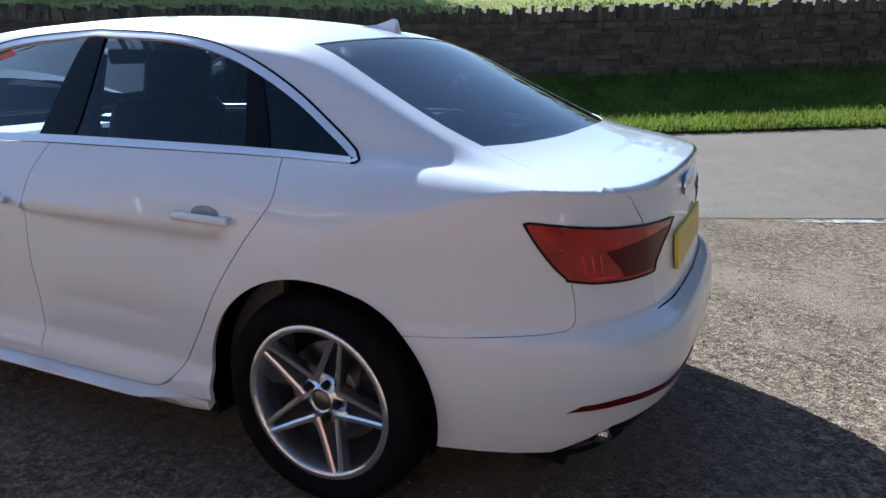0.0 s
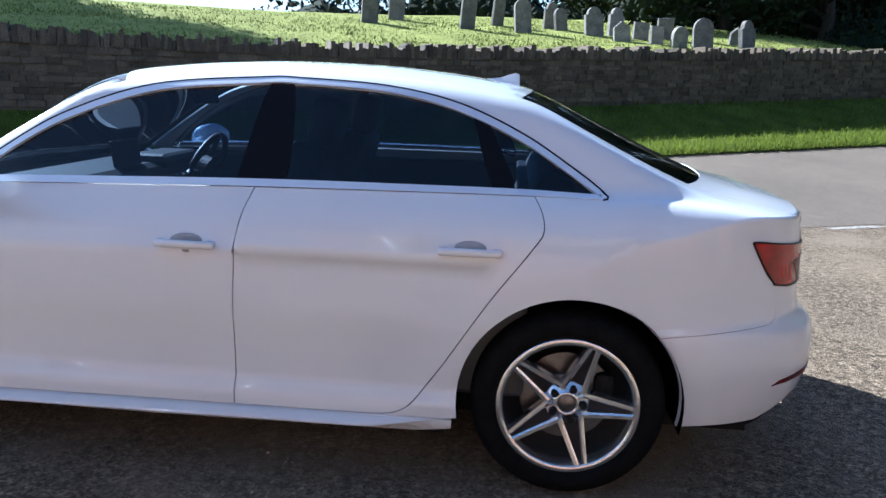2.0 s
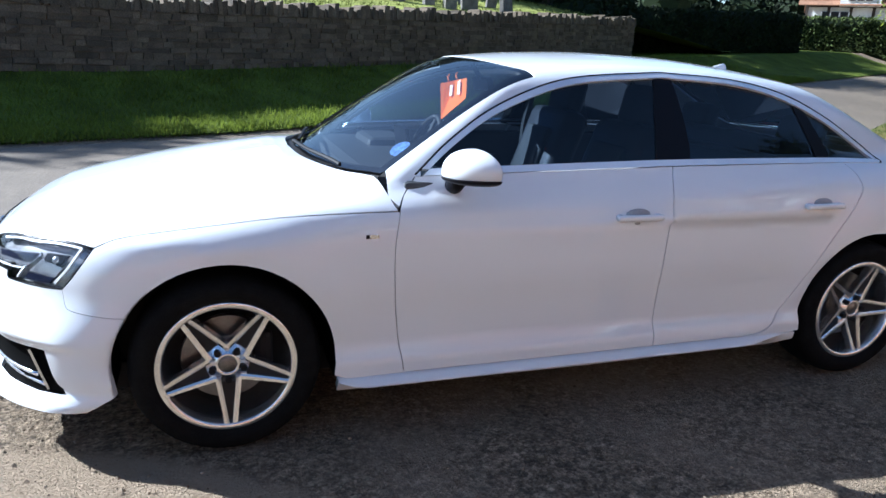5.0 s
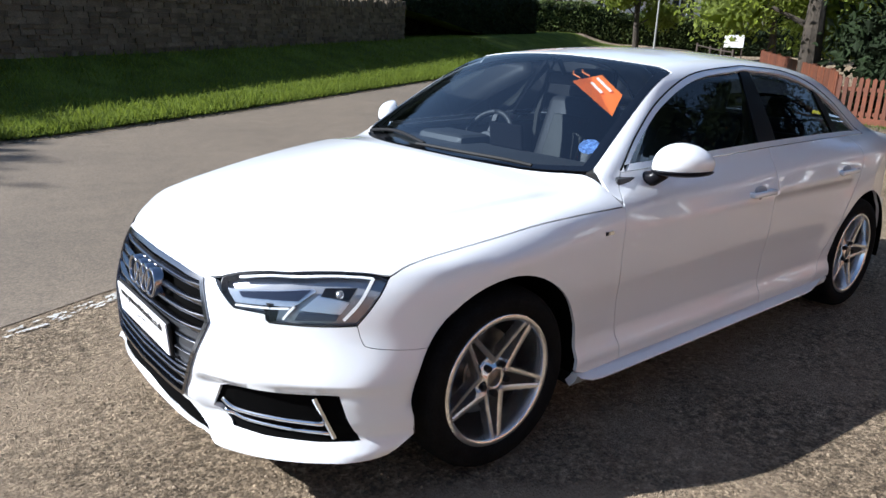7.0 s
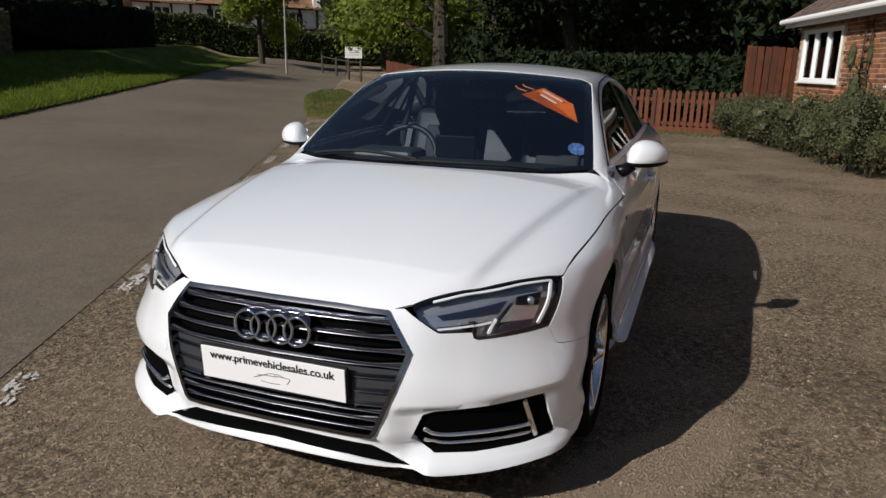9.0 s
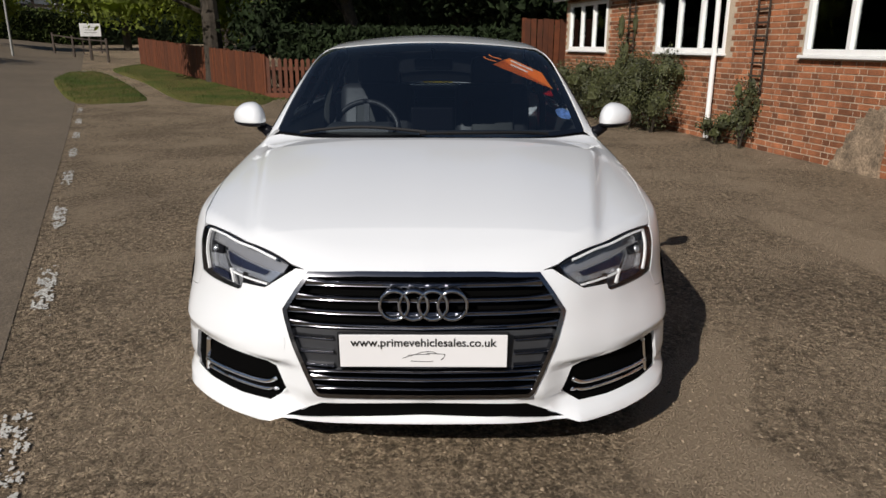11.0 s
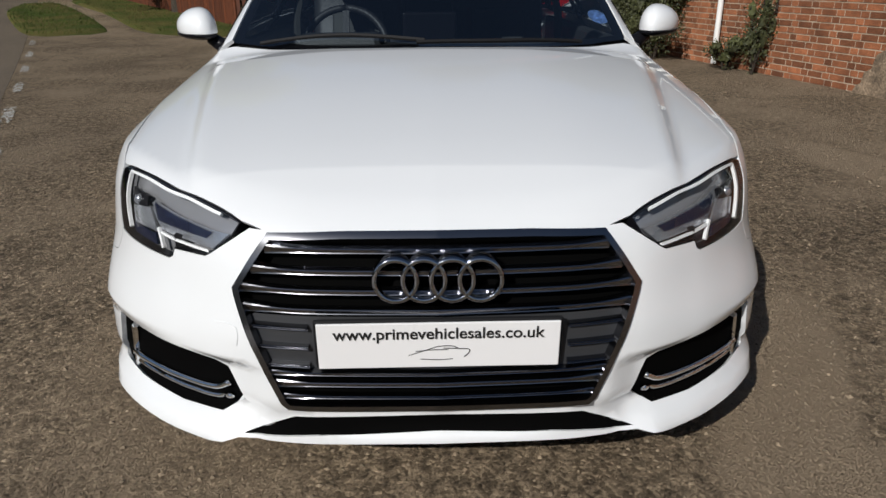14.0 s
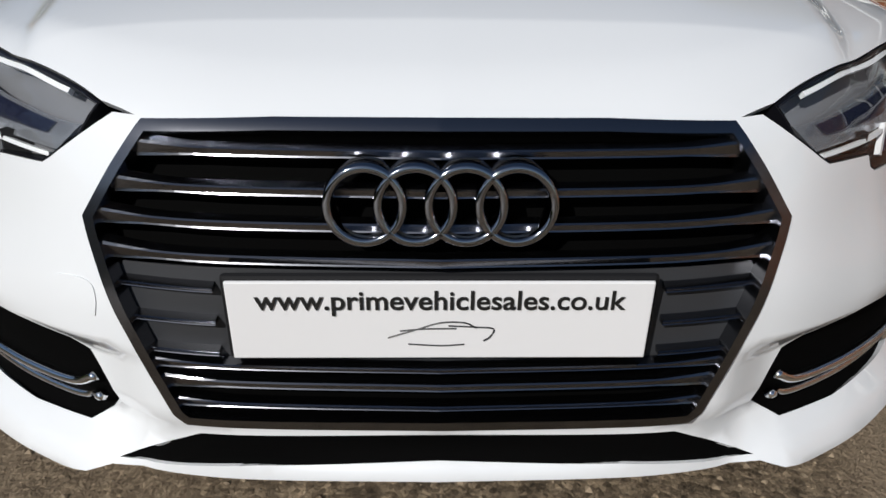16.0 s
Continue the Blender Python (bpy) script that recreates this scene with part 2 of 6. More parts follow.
def mesh_object(name, bm, mats, parent=None, smooth=False):
    me = bpy.data.meshes.new(name)
    bm.to_mesh(me)
    bm.free()
    for m in (mats if isinstance(mats, (list, tuple)) else [mats]):
        me.materials.append(m)
    if smooth:
        for p in me.polygons:
            p.use_smooth = True
    ob = new(name, me)
    ob.parent = parent
    return ob


def part(name, bm, mats, parent, label="", smooth=False):
    ob = mesh_object(name, bm, mats, parent, smooth)
    return tagged(ob, label) if label else ob


def raw_object(name, verts, faces, mats, parent=None, smooth=False):
    me = bpy.data.meshes.new(name)
    me.from_pydata(verts, [], faces)
    me.materials.append(mats)
    if smooth:
        for p in me.polygons:
            p.use_smooth = True
    ob = new(name, me)
    ob.parent = parent
    return ob


def empty(name, label, category, at=(0, 0, 0), rz=0.0, group="", kind=""):
    ob = new(name)
    ob.matrix_world = pose(*at, 0, 0, rz)
    return tagged(ob, label, category, group, kind)


def box(bm, size, at, rz=0.0, bevel=0.0, rx=0.0, ry=0.0):
    made = bmesh.ops.create_cube(bm, size=1)["verts"]
    bmesh.ops.transform(bm, matrix=pose(*at, rx, ry, rz) @ Matrix.Diagonal((*size, 1)), verts=made)
    if bevel:
        edges = {e for v in made for e in v.link_edges}
        bmesh.ops.bevel(bm, geom=list(edges), offset=bevel, segments=2, affect="EDGES", profile=0.5)
    return made


def boxed(size, at, rz=0.0, bevel=0.0, rx=0.0, ry=0.0):
    bm = bmesh.new()
    box(bm, size, at, rz, bevel, rx, ry)
    return bm


def tube(bm, path, radius, sides=8, taper=None):
    """A round bar along a path of points."""
    pts = [Vector(p) for p in path]
    rings = []
    for i, p in enumerate(pts):
        d = (pts[min(i + 1, len(pts) - 1)] - pts[max(i - 1, 0)]).normalized()
        a = d.orthogonal().normalized()
        if abs(d.z) < 0.9:
            a = d.cross(Vector((0, 0, 1))).normalized()
        b = d.cross(a)
        r = radius if taper is None else radius + (taper - radius) * i / (len(pts) - 1)
        rings.append([bm.verts.new(p + (a * math.cos(k * math.tau / sides) + b * math.sin(k * math.tau / sides)) * r) for k in range(sides)])
    for r0, r1 in zip(rings, rings[1:]):
        for k in range(sides):
            bm.faces.new((r0[k], r0[(k + 1) % sides], r1[(k + 1) % sides], r1[k]))
    bm.faces.new(rings[0][::-1])
    bm.faces.new(rings[-1])


# ---- ground, road, verge ----
def steps(lo, hi, near_lo, near_hi, fine, coarse):
    out, v = [], lo
    while v < hi:
        out.append(v)
        v += fine if near_lo <= v < near_hi else coarse
    return out + [hi]


def sheet(name, ss, ns, lift, mat, kind_label, category, wavy=0.0):
    verts, faces = [], []
    for s in ss:
        for n in ns:
            x, y = sn(s, n)
            verts.append((x, y, ground_z(x, y) + lift + wavy * noise.noise((x * 0.9, y * 0.9, 3.0))))
    w = len(ns)
    for i in range(len(ss) - 1):
        for j in range(w - 1):
            faces.append((i * w + j, (i + 1) * w + j, (i + 1) * w + j + 1, i * w + j + 1))
    ob = raw_object(name, verts, faces, mat, smooth=True)
    return tagged(ob, kind_label, category, kind="structure")


sheet("ground", steps(-600, 900, -15, 50, 0.5, 15), [-600, -300, -150, -80, -40, -20, -12] + steps(-10, 16, -10, 16, 0.4, 0.4) + [20, 30, 50, 90, 150, 300, 600], 0.0, M_GRAVEL, "brown stony gravel forecourt beside the lane", "gravel")
sheet("road", steps(-60, 75, -12, 40, 0.5, 5), steps(ROAD_NEAR + 0.12, ROAD_FAR, 0, 9, 0.45, 0.45), 0.004, M_ASPHALT, "worn grey asphalt lane", "road")
sheet("verge", steps(-60, 42, -20, 30, 0.5, 4), steps(ROAD_FAR, 13.6, 0, 20, 0.3, 0.3), 0.05, M_GRASS_GROUND, "rough green grass bank between lane and stone wall", "grass", 0.03)

# ---- road markings ----
rng = random.Random(7)
for k in range(16):
    s0 = -5.85 + 1.97 * k
    verts, faces = [], []
    for i in range(1600):
        # flakes of paint left between patches of wear, sparser at the ends
        a, b = rng.random(), rng.uniform(-0.05, 0.05)
        cs, cn = s0 + a * 1.05, ROAD_NEAR + b
        worn = noise.noise((cs * 9.0, b * 30.0, k * 3.0)) + 0.5 * noise.noise((cs * 30.0, b * 60.0, k * 5.0))
        if worn > (0.16 if k > 2 else -0.05) - 0.9 * abs(2 * a - 1) ** 4 - 0.25 * (abs(b) / 0.05) ** 3:
            continue
        turn, r0 = rng.random() * math.tau, rng.uniform(0.003, 0.008)
        q = len(verts)
        for c in range(5):
            rr = r0 * rng.uniform(0.6, 1.4)
            x, y = sn(cs + 1.3 * rr * math.cos(turn + c * math.tau / 5), cn + 0.9 * rr * math.sin(turn + c * math.tau / 5))
            verts.append((x, y, ground_z(x, y) + 0.0075 + 0.002 * (i % 60) / 60))
        faces.append(tuple(range(q, q + 5)))
    tagged(raw_object("road_marking", verts, faces, M_LINE), "worn white dashed edge line on the lane", "road marking", "edge line dashes", "structure")

# ---- churchyard wall ----
WALL_O, WALL_A = Vector((-4.913, 10.363, 0)), radians(27.5)
WD, WN = Vector((math.cos(WALL_A), math.sin(WALL_A), 0)), Vector((-math.sin(WALL_A), math.cos(WALL_A), 0))
WALL_U0, WALL_U1, WALL_FOOT, WALL_TOP = -34.0, 20.6, 0.62, 1.86


def wall_rise(u):
    """The wall climbs with the lane past the forecourt."""
    t = max(0.0, u - 2.0)
    return 0.042 * t * t / (t + 2.0)


def churchyard(u, d):
    return 1.93 + 0.17 * min(d, 9) + 0.04 * max(0, d - 9) + wall_rise(u)


def wall_frame(ob):
    ob.matrix_world = pose(*WALL_O, 0, 0, 27.5)
    return ob


bm = bmesh.new()
rows = []
for u in [WALL_U0, 2.0] + [2.0 + (WALL_U1 - 2.0) * k / 12 for k in range(1, 13)]:
    rows.append([bm.verts.new((u, y, zz + wall_rise(u))) for y, zz in ((0.04, WALL_FOOT - 0.4), (0.44, WALL_FOOT - 0.4), (0.44, WALL_TOP), (0.04, WALL_TOP))])
for a, b in zip(rows, rows[1:]):
    for k in range(4):
        bm.faces.new((a[k], b[k], b[(k + 1) % 4], a[(k + 1) % 4]))
bm.faces.new(rows[0])
bm.faces.new(rows[-1][::-1])
bmesh.ops.recalc_face_normals(bm, faces=bm.faces)
wall = wall_frame(mesh_object("wall_stone", bm, M_MORTAR))
tagged(wall, "dark rubble stone churchyard wall with upright coping stones", "wall", kind="structure")


def block_verts(u0, u1, y0, y1, z0, z1, r, jag):
    """Eight corners of a rough stone."""
    j = lambda: r.uniform(-jag, jag)
    z0, z1 = z0 + wall_rise(u0), z1 + wall_rise(u0)
    return [(u0 + j(), y0 + j(), z0 + j()), (u1 + j(), y0 + j(), z0 + j()), (u1 + j() * 0.5, y1, z0), (u0 + j() * 0.5, y1, z0), (u0 + j(), y0 + j(), z1 + j()), (u1 + j(), y0 + j(), z1 + j()), (u1, y1, z1 + j()), (u0, y1, z1 + j())]


BLOCK = [(0, 1, 5, 4), (1, 2, 6, 5), (3, 0, 4, 7), (4, 5, 6, 7), (0, 3, 2, 1)]
joined_v, joined_f, singles = [], [], 0


def stone(verts, own):
    global singles
    if own and singles < 290:
        ob = raw_object("stone", verts, BLOCK, M_STONE, wall)
        singles += 1
    else:
        q = len(joined_v)
        joined_v.extend(verts)
        joined_f.extend(tuple(q + i for i in f) for f in BLOCK)


rs = random.Random(11)
z = WALL_FOOT - 0.1
while z < WALL_TOP - 0.04:
    h = rs.uniform(0.07, 0.135)
    u = WALL_U0
    while u < WALL_U1:
        w = rs.uniform(0.16, 0.48)
        stone(block_verts(u + 0.008, min(u + w, WALL_U1) - 0.008, rs.uniform(-0.01, 0.03), 0.2, z + 0.006, min(z + h, WALL_TOP) - 0.006, rs, 0.010), 3.0 < u < 11.0 and z > 1.2)
        u += w
    z += h
u = WALL_U0
while u < WALL_U1:
    w = rs.uniform(0.05, 0.13)
    h = rs.uniform(0.13, 0.30)
    stone(block_verts(u, u + w, rs.uniform(-0.03, 0.03), 0.46, WALL_TOP - 0.02, WALL_TOP + h, rs, 0.02), 2.0 < u < 12.0)
    u += w * 0.95
rest = raw_object("stones", joined_v, joined_f, material("wall_stone_far", (0.150, 0.115, 0.075), 0.9, vary=0.35, scale=4, fine=40, bump=0.8, random_vary=0.35, fine_vary=0.4, island=True), wall)
tagged(rest, kind="stuff")

# churchyard lawn behind the wall
verts, faces = [], []
us, ds = steps(WALL_U0, 48, 0, 20, 1.0, 3.0), [0.42, 1, 2, 3, 4, 5, 6, 7, 8, 9, 11, 14, 18, 24, 34]
for u in us:
    for d in ds:
        p = WALL_O + WD * u + WN * d
        drop = max(0.0, min(1.0, (u - 19.5) / 9.0))
        zz = churchyard(u, d) + 0.05 * noise.noise((p.x * 0.6, p.y * 0.6, 1)) * min(1, d)
        verts.append((p.x, p.y, zz * (1 - drop) + (1.2 + wall_rise(20) + 0.05 * d) * drop))
n = len(ds)
for i in range(len(us) - 1):
    for j in range(n - 1):
        faces.append((i * n + j, (i + 1) * n + j, (i + 1) * n + j + 1, i * n + j + 1))
tagged(raw_object("churchyard_lawn", verts, faces, M_CHURCH, smooth=True), "sunlit mown churchyard grass sloping up behind the wall", "grass", kind="structure")
# lawn beyond the wall's end
verts, faces = [], []
us, ns = steps(14, 42, 14, 42, 1, 1), steps(ROAD_FAR, 30, 8, 30, 0.7, 0.7)
for s in us:
    for nn in ns:
        x, y = sn(s, nn)
        p = Vector((x, y, 0)) - WALL_O
        behind = p.dot(WN) > 0.2 and p.dot(WD) < 20.4
        verts.append((x, y, ground_z(x, y) * (0.3 if behind else 1) + 0.04 + 0.03 * noise.noise((x, y, 4.0)) + 0.035 * max(0, nn - 13)))
n = len(ns)
for i in range(len(us) - 1):
    for j in range(n - 1):
        faces.append((i * n + j, (i + 1) * n + j, (i + 1) * n + j + 1, i * n + j + 1))
tagged(raw_object("lawn", verts, faces, M_GRASS_GROUND, smooth=True), "sunlit lawn beside the lane past the wall", "grass", kind="structure")


# ---- gravestones ----
def gravestone(w, h, t, top):
    bm = bmesh.new()
    pts = [(-w / 2, 0), (w / 2, 0)]
    if top == "round":
        pts += [(w / 2 * math.cos(a), h - w / 2 + w / 2 * math.sin(a)) for a in np.linspace(0, math.pi, 13)]
    elif top == "shoulder":
        pts += [(w / 2, h - 0.22), (w * 0.36, h - 0.22)] + [(w * 0.36 * math.cos(a), h - 0.2 + 0.2 * math.sin(a)) for a in np.linspace(0.2, math.pi - 0.2, 9)] + [(-w * 0.36, h - 0.22), (-w / 2, h - 0.22)]
    elif top == "peak":
        pts += [(w / 2, h - 0.18), (0, h), (-w / 2, h - 0.18)]
    else:
        pts += [(w / 2, h), (-w / 2, h)]
    f = bm.faces.new([bm.verts.new((x, 0, zz)) for x, zz in pts])
    out = bmesh.ops.extrude_face_region(bm, geom=[f])["geom"]
    bmesh.ops.translate(bm, verts=[v for v in out if isinstance(v, bmesh.types.BMVert)], vec=(0, t, 0))
    bmesh.ops.recalc_face_normals(bm, faces=bm.faces)
    bmesh.ops.bevel(bm, geom=bm.edges[:], offset=0.012, segments=1, affect="EDGES")
    return bm


# along the wall, behind it, height
GRAVES = [(7.84, 5.1, 0.95), (9.4, 6.3, 0.9), (9.4, 4.5, 0.95), (10.9, 5.6, 0.8), (11.0, 5.0, 0.7), (11.4, 3.8, 0.85), (12.15, 3.85, 0.85), (11.53, 2.6, 0.58), (12.48, 3.1, 0.5), (12.33, 2.1, 0.5), (12.64, 1.55, 0.55), (13.36, 1.42, 0.8), (14.3, 0.7, 0.85), (6.4, 7.4, 0.9), (13.6, 3.4, 0.6), (14.4, 2.6, 0.6), (5.2, 6.2, 0.9), (15.2, 2.2, 0.5)]
rg = random.Random(5)
for u, d, tall in GRAVES:
    p = WALL_O + WD * u + WN * d
    top = rg.choice(["round", "shoulder", "flat", "peak", "round"])
    ob = mesh_object("gravestone", gravestone(min(rg.uniform(0.42, 0.62), 0.9 * tall), tall + 0.12, rg.uniform(0.09, 0.15), top), M_GRAVESTONE)
    ob.matrix_world = pose(p.x, p.y, churchyard(u, d) - 0.12, rg.uniform(-7, 7), rg.uniform(-5, 5), 27.5 + rg.uniform(-14, 14))
    tagged(ob, {"round": "weathered gravestone with a round top", "shoulder": "weathered gravestone with a shouldered top", "flat": "plain square weathered gravestone", "peak": "weathered gravestone with a peaked top"}[top], "gravestone", "gravestones behind the wall")


# ---- foliage ----
def leaves(name, centres, count, size, mat, seed, parent=None, core=0.62):
    """Leaf sprays scattered through ellipsoids: each a folded pair of facets."""
    r = np.random.RandomState(seed)
    c = np.array([q[:3] for q in centres], float)
    rad = np.array([q[3:6] for q in centres], float)
    wgt = rad.prod(1) ** (2 / 3)
    pick = r.choice(len(c), count, p=wgt / wgt.sum())
    v = r.normal(size=(count, 3))
    v /= np.linalg.norm(v, axis=1, keepdims=True)
    p = c[pick] + v * rad[pick] * (r.rand(count, 1) ** 0.28) * (1 + 0.16 * r.normal(size=(count, 1)))
    a = r.normal(size=(count, 3))
    a /= np.linalg.norm(a, axis=1, keepdims=True)
    b = np.cross(a, v + 0.6 * r.normal(size=(count, 3)))
    b /= np.linalg.norm(b, axis=1, keepdims=True) + 1e-9
    s = size * (0.55 + 0.9 * r.rand(count, 1))
    nrm = np.cross(a, b)
    V = np.stack([p - a * s, p + b * s * 0.5 + nrm * s * 0.15, p + a * s, p - b * s * 0.5 + nrm * s * 0.15], 1).reshape(-1, 3)
    F = np.arange(count * 4).reshape(-1, 4)
    tri = np.concatenate([F[:, [0, 1, 2]], F[:, [0, 2, 3]]])
    # inner masses of twigs and shaded leaves, so that the crown does not let the sky through everywhere
    ball = bmesh.new()
    bmesh.ops.create_icosphere(ball, subdivisions=1, radius=1)
    bv, bf = np.array([tuple(q.co) for q in ball.verts]), np.array([[q.index for q in f.verts] for f in ball.faces])
    ball.free()
    V, tri = [V], [tri]
    q = count * 4
    for cc, rr in zip(c, rad):
        V.append(cc + bv * rr * core * (0.8 + 0.4 * r.rand(len(bv), 1)))
        tri.append(bf + q)
        q += len(bv)
    V, tri = np.concatenate(V), np.concatenate(tri)
    me = bpy.data.meshes.new(name)
    me.from_pydata(V.tolist(), [], tri.tolist())
    me.materials.append(mat)
    ob = new(name, me)
    ob.parent = parent
    return ob


def tree(x, y, zbase, height, spread, trunk_r, seed, mat, label, count=2600, low=0.35, size=0.16):
    r = random.Random(seed)
    t = empty("tree", label, "tree", (x, y, zbase))
    bm = bmesh.new()
    top = height * 0.8
    path = [(0, 0, -0.2), (0.02, 0, 0.4)] + [(r.uniform(-0.15, 0.15) * k, r.uniform(-0.15, 0.15) * k, 0.4 + (top - 0.4) * k / 5) for k in range(1, 6)]
    tube(bm, path, trunk_r, 10, trunk_r * 0.25)
    centres = []
    for k in range(9):
        zz = height * (low + (0.95 - low) * k / 8)
        a = r.uniform(0, math.tau)
        reach = spread * r.uniform(0.35, 0.8) * (1 - 0.55 * max(0, zz / height - 0.6))
        e = (reach * math.cos(a), reach * math.sin(a), zz + r.uniform(-0.3, 0.5))
        tube(bm, [(0, 0, max(0.6, zz * 0.72)), (e[0] * 0.5, e[1] * 0.5, zz * 0.92), e], trunk_r * 0.28, 6, trunk_r * 0.06)
        q = spread * r.uniform(0.38, 0.6)
        centres.append((*e, q, q, q * 0.75))
    part("trunk", bm, M_BARK, t)
    crown = leaves("crown", centres, count, size, mat, seed, t)
    return t


rt = random.Random(21)
# the DARK trees carry their shade in the leaf colour
GREEN, DARK = "broadleaf tree with a full green crown", "evergreen tree with shade put into its dark leaves"
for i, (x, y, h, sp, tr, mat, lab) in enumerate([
        (17.4, 6.75, 9.0, 3.2, 0.34, M_LEAF, "broadleaf tree with a thick trunk by the fence"), (16.6, 2.6, 8.0, 3.0, 0.26, M_LEAF_DARK_SHADED, DARK), (20.5, -0.5, 10, 3.6, 0.3, M_LEAF_DARK_SHADED, DARK), (24, 7.0, 10, 3.8, 0.3, M_LEAF, GREEN),
        (27, 2.0, 11, 4.2, 0.3, M_LEAF_DARK_SHADED, DARK), (33, 11, 11, 4.2, 0.3, M_LEAF, GREEN), (36.5, 17.5, 9, 3.6, 0.25, M_LEAF, GREEN), (40, 12, 12, 4.6, 0.3, M_LEAF, GREEN), (19.5, -5.5, 10, 3.8, 0.3, M_LEAF_DARK_SHADED, DARK),
        (26, -6, 12, 4.6, 0.3, M_LEAF_DARK_SHADED, DARK), (33, -1, 12, 4.6, 0.3, M_LEAF_DARK_SHADED, DARK), (15.5, -9, 11, 4.0, 0.3, M_LEAF_DARK_SHADED, DARK), (31, 22.5, 6.5, 2.4, 0.2, M_LEAF, GREEN)]):
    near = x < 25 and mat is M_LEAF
    tree(x, y, ground_z(x, y) - 0.02, h, sp, tr, 100 + i, mat, lab, 16000 if near else 11000, 0.24 if mat is M_LEAF_DARK_SHADED else 0.20 if near else 0.30, 0.085 if near else 0.12)
# the three at negative u stay out of view, added to shade the verge
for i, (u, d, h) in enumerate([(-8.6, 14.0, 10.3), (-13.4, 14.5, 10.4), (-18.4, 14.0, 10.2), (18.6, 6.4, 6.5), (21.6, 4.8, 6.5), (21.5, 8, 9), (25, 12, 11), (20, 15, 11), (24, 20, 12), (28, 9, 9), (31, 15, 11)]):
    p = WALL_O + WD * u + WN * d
    tree(p.x, p.y, churchyard(u, d) - 0.3 if u < 19 else 1.8, h, 3.8 if u > 0 else 3.0, 0.3 if u > 0 else 0.24, 200 + i, M_LEAF_DARK_SHADED, "dark churchyard yew tree" if u > 0 else "unseen tall bare-stemmed tree added at the churchyard back to shade the verge", 9000 if 18 < u < 22 else 5500, 0.06 if 18 < u < 22 else 0.18 if u > 0 else 0.68, 0.13 if 18 < u < 22 else 0.2 if u > 0 else 0.16)
# distant woods close the view, in a leaf colour darkened for shade
woods = []
for k in range(70):
    a = radians(-40 + 150 * k / 69)
    dist = 62 + rt.uniform(-4, 10)
    woods.append((dist * math.cos(a) + 6, dist * math.sin(a), 5 + rt.uniform(-1, 2), 5.5, 5.5, 6.5))
    if a < radians(50):
        woods.append((dist * math.cos(a) + 6, dist * math.sin(a), 11 + rt.uniform(-1, 4), 5.0, 5.0, 5.0))
for k in range(26):
    woods.append((15 + k * 1.6, -13 - 0.05 * k * k * 0.2 + rt.uniform(-2, 1), 3.5 + rt.uniform(-1, 2), 2.6, 2.6, 4.2))
    woods.append((18.5 + k * 0.9, 0.5 + 0.42 * k - 3.0 + rt.uniform(-0.8, 0.8), 1.6 + rt.uniform(-0.3, 1.0), 1.3, 1.3, 1.8))
tagged(leaves("woods", woods, 90000, 0.32, M_LEAF_DARK_SHADED, 77, None, 0.5), "dense dark woodland behind the gardens", "woods", kind="stuff")


def hedge(p0, p1, height, width, mat, label, seed, count):
    a, b = Vector((*p0, 0)), Vector((*p1, 0))
    length, yaw = (b - a).length, math.atan2(b.y - a.y, b.x - a.x)
    h = empty("hedge", label, "hedge", (a.x, a.y, 0), math.degrees(yaw))
    bm = bmesh.new()
    nseg = max(2, int(length / 0.8))
    rows = []
    for i in range(nseg + 1):
        u = length * i / nseg
        w = a + (b - a) * i / nseg
        g = ground_z(w.x, w.y)
        if (w - WALL_O).dot(WN) > 0:
            g = max(g, 1.0)
        j = lambda: rt.uniform(-0.06, 0.06)
        rows.append([bm.verts.new(q) for q in ((u, -width * 0.42 + j(), g - 0.3), (u, -width * 0.44 + j(), g + height * 0.75), (u, -width * 0.3 + j(), g + height * 0.95 + j()), (u, width * 0.3 + j(), g + height * 0.95 + j()), (u, width * 0.44, g + height * 0.75), (u, width * 0.42, g - 0.3))])
    for r0, r1 in zip(rows, rows[1:]):
        for k in range(5):
            bm.faces.new((r0[k], r1[k], r1[k + 1], r0[k + 1]))
    bm.faces.new(rows[0])
    bm.faces.new(rows[-1][::-1])
    # near-black core paints the shade between the hedge's leaves
    part("hedge_core", bm, M_LEAF_DARK_SHADED, h)
    r = np.random.RandomState(seed)
    V, F = [], []
    for i in range(count):
        u = r.rand() * length
        w = a + (b - a) * (u / length)
        g = ground_z(w.x, w.y)
        if (w - WALL_O).dot(WN) > 0:
            g = max(g, 1.0)
        side = r.rand()
        if side < 0.55:
            c = np.array((u, -width * 0.46 - abs(r.normal()) * 0.04, g + r.rand() * height * 0.97))
        elif side < 0.85:
            c = np.array((u, (r.rand() - 0.5) * width * 0.9, g + height * 0.97 + abs(r.normal()) * 0.05))
        else:
            c = np.array((u, width * 0.46, g + r.rand() * height))
        d, e = r.normal(size=3) * 0.06, r.normal(size=3) * 0.04
        q = len(V)
        V += [tuple(c - d), tuple(c + e), tuple(c + d), tuple(c - e)]
        F += [(q, q + 1, q + 2), (q, q + 2, q + 3)]
    me = bpy.data.meshes.new("hedge_leaves")
    me.from_pydata(V, [], F)
    me.materials.append(mat)
    ob = new("hedge_leaves", me)
    ob.parent = h
    return h


# the first and third hedge have shade painted into their leaf colour
hedge((15.5, 24.6), (27.5, 27.6), 1.9, 1.6, M_LEAF_DARK_SHADED, "tall clipped hedge with shade put into its dark leaves", 301, 6000)
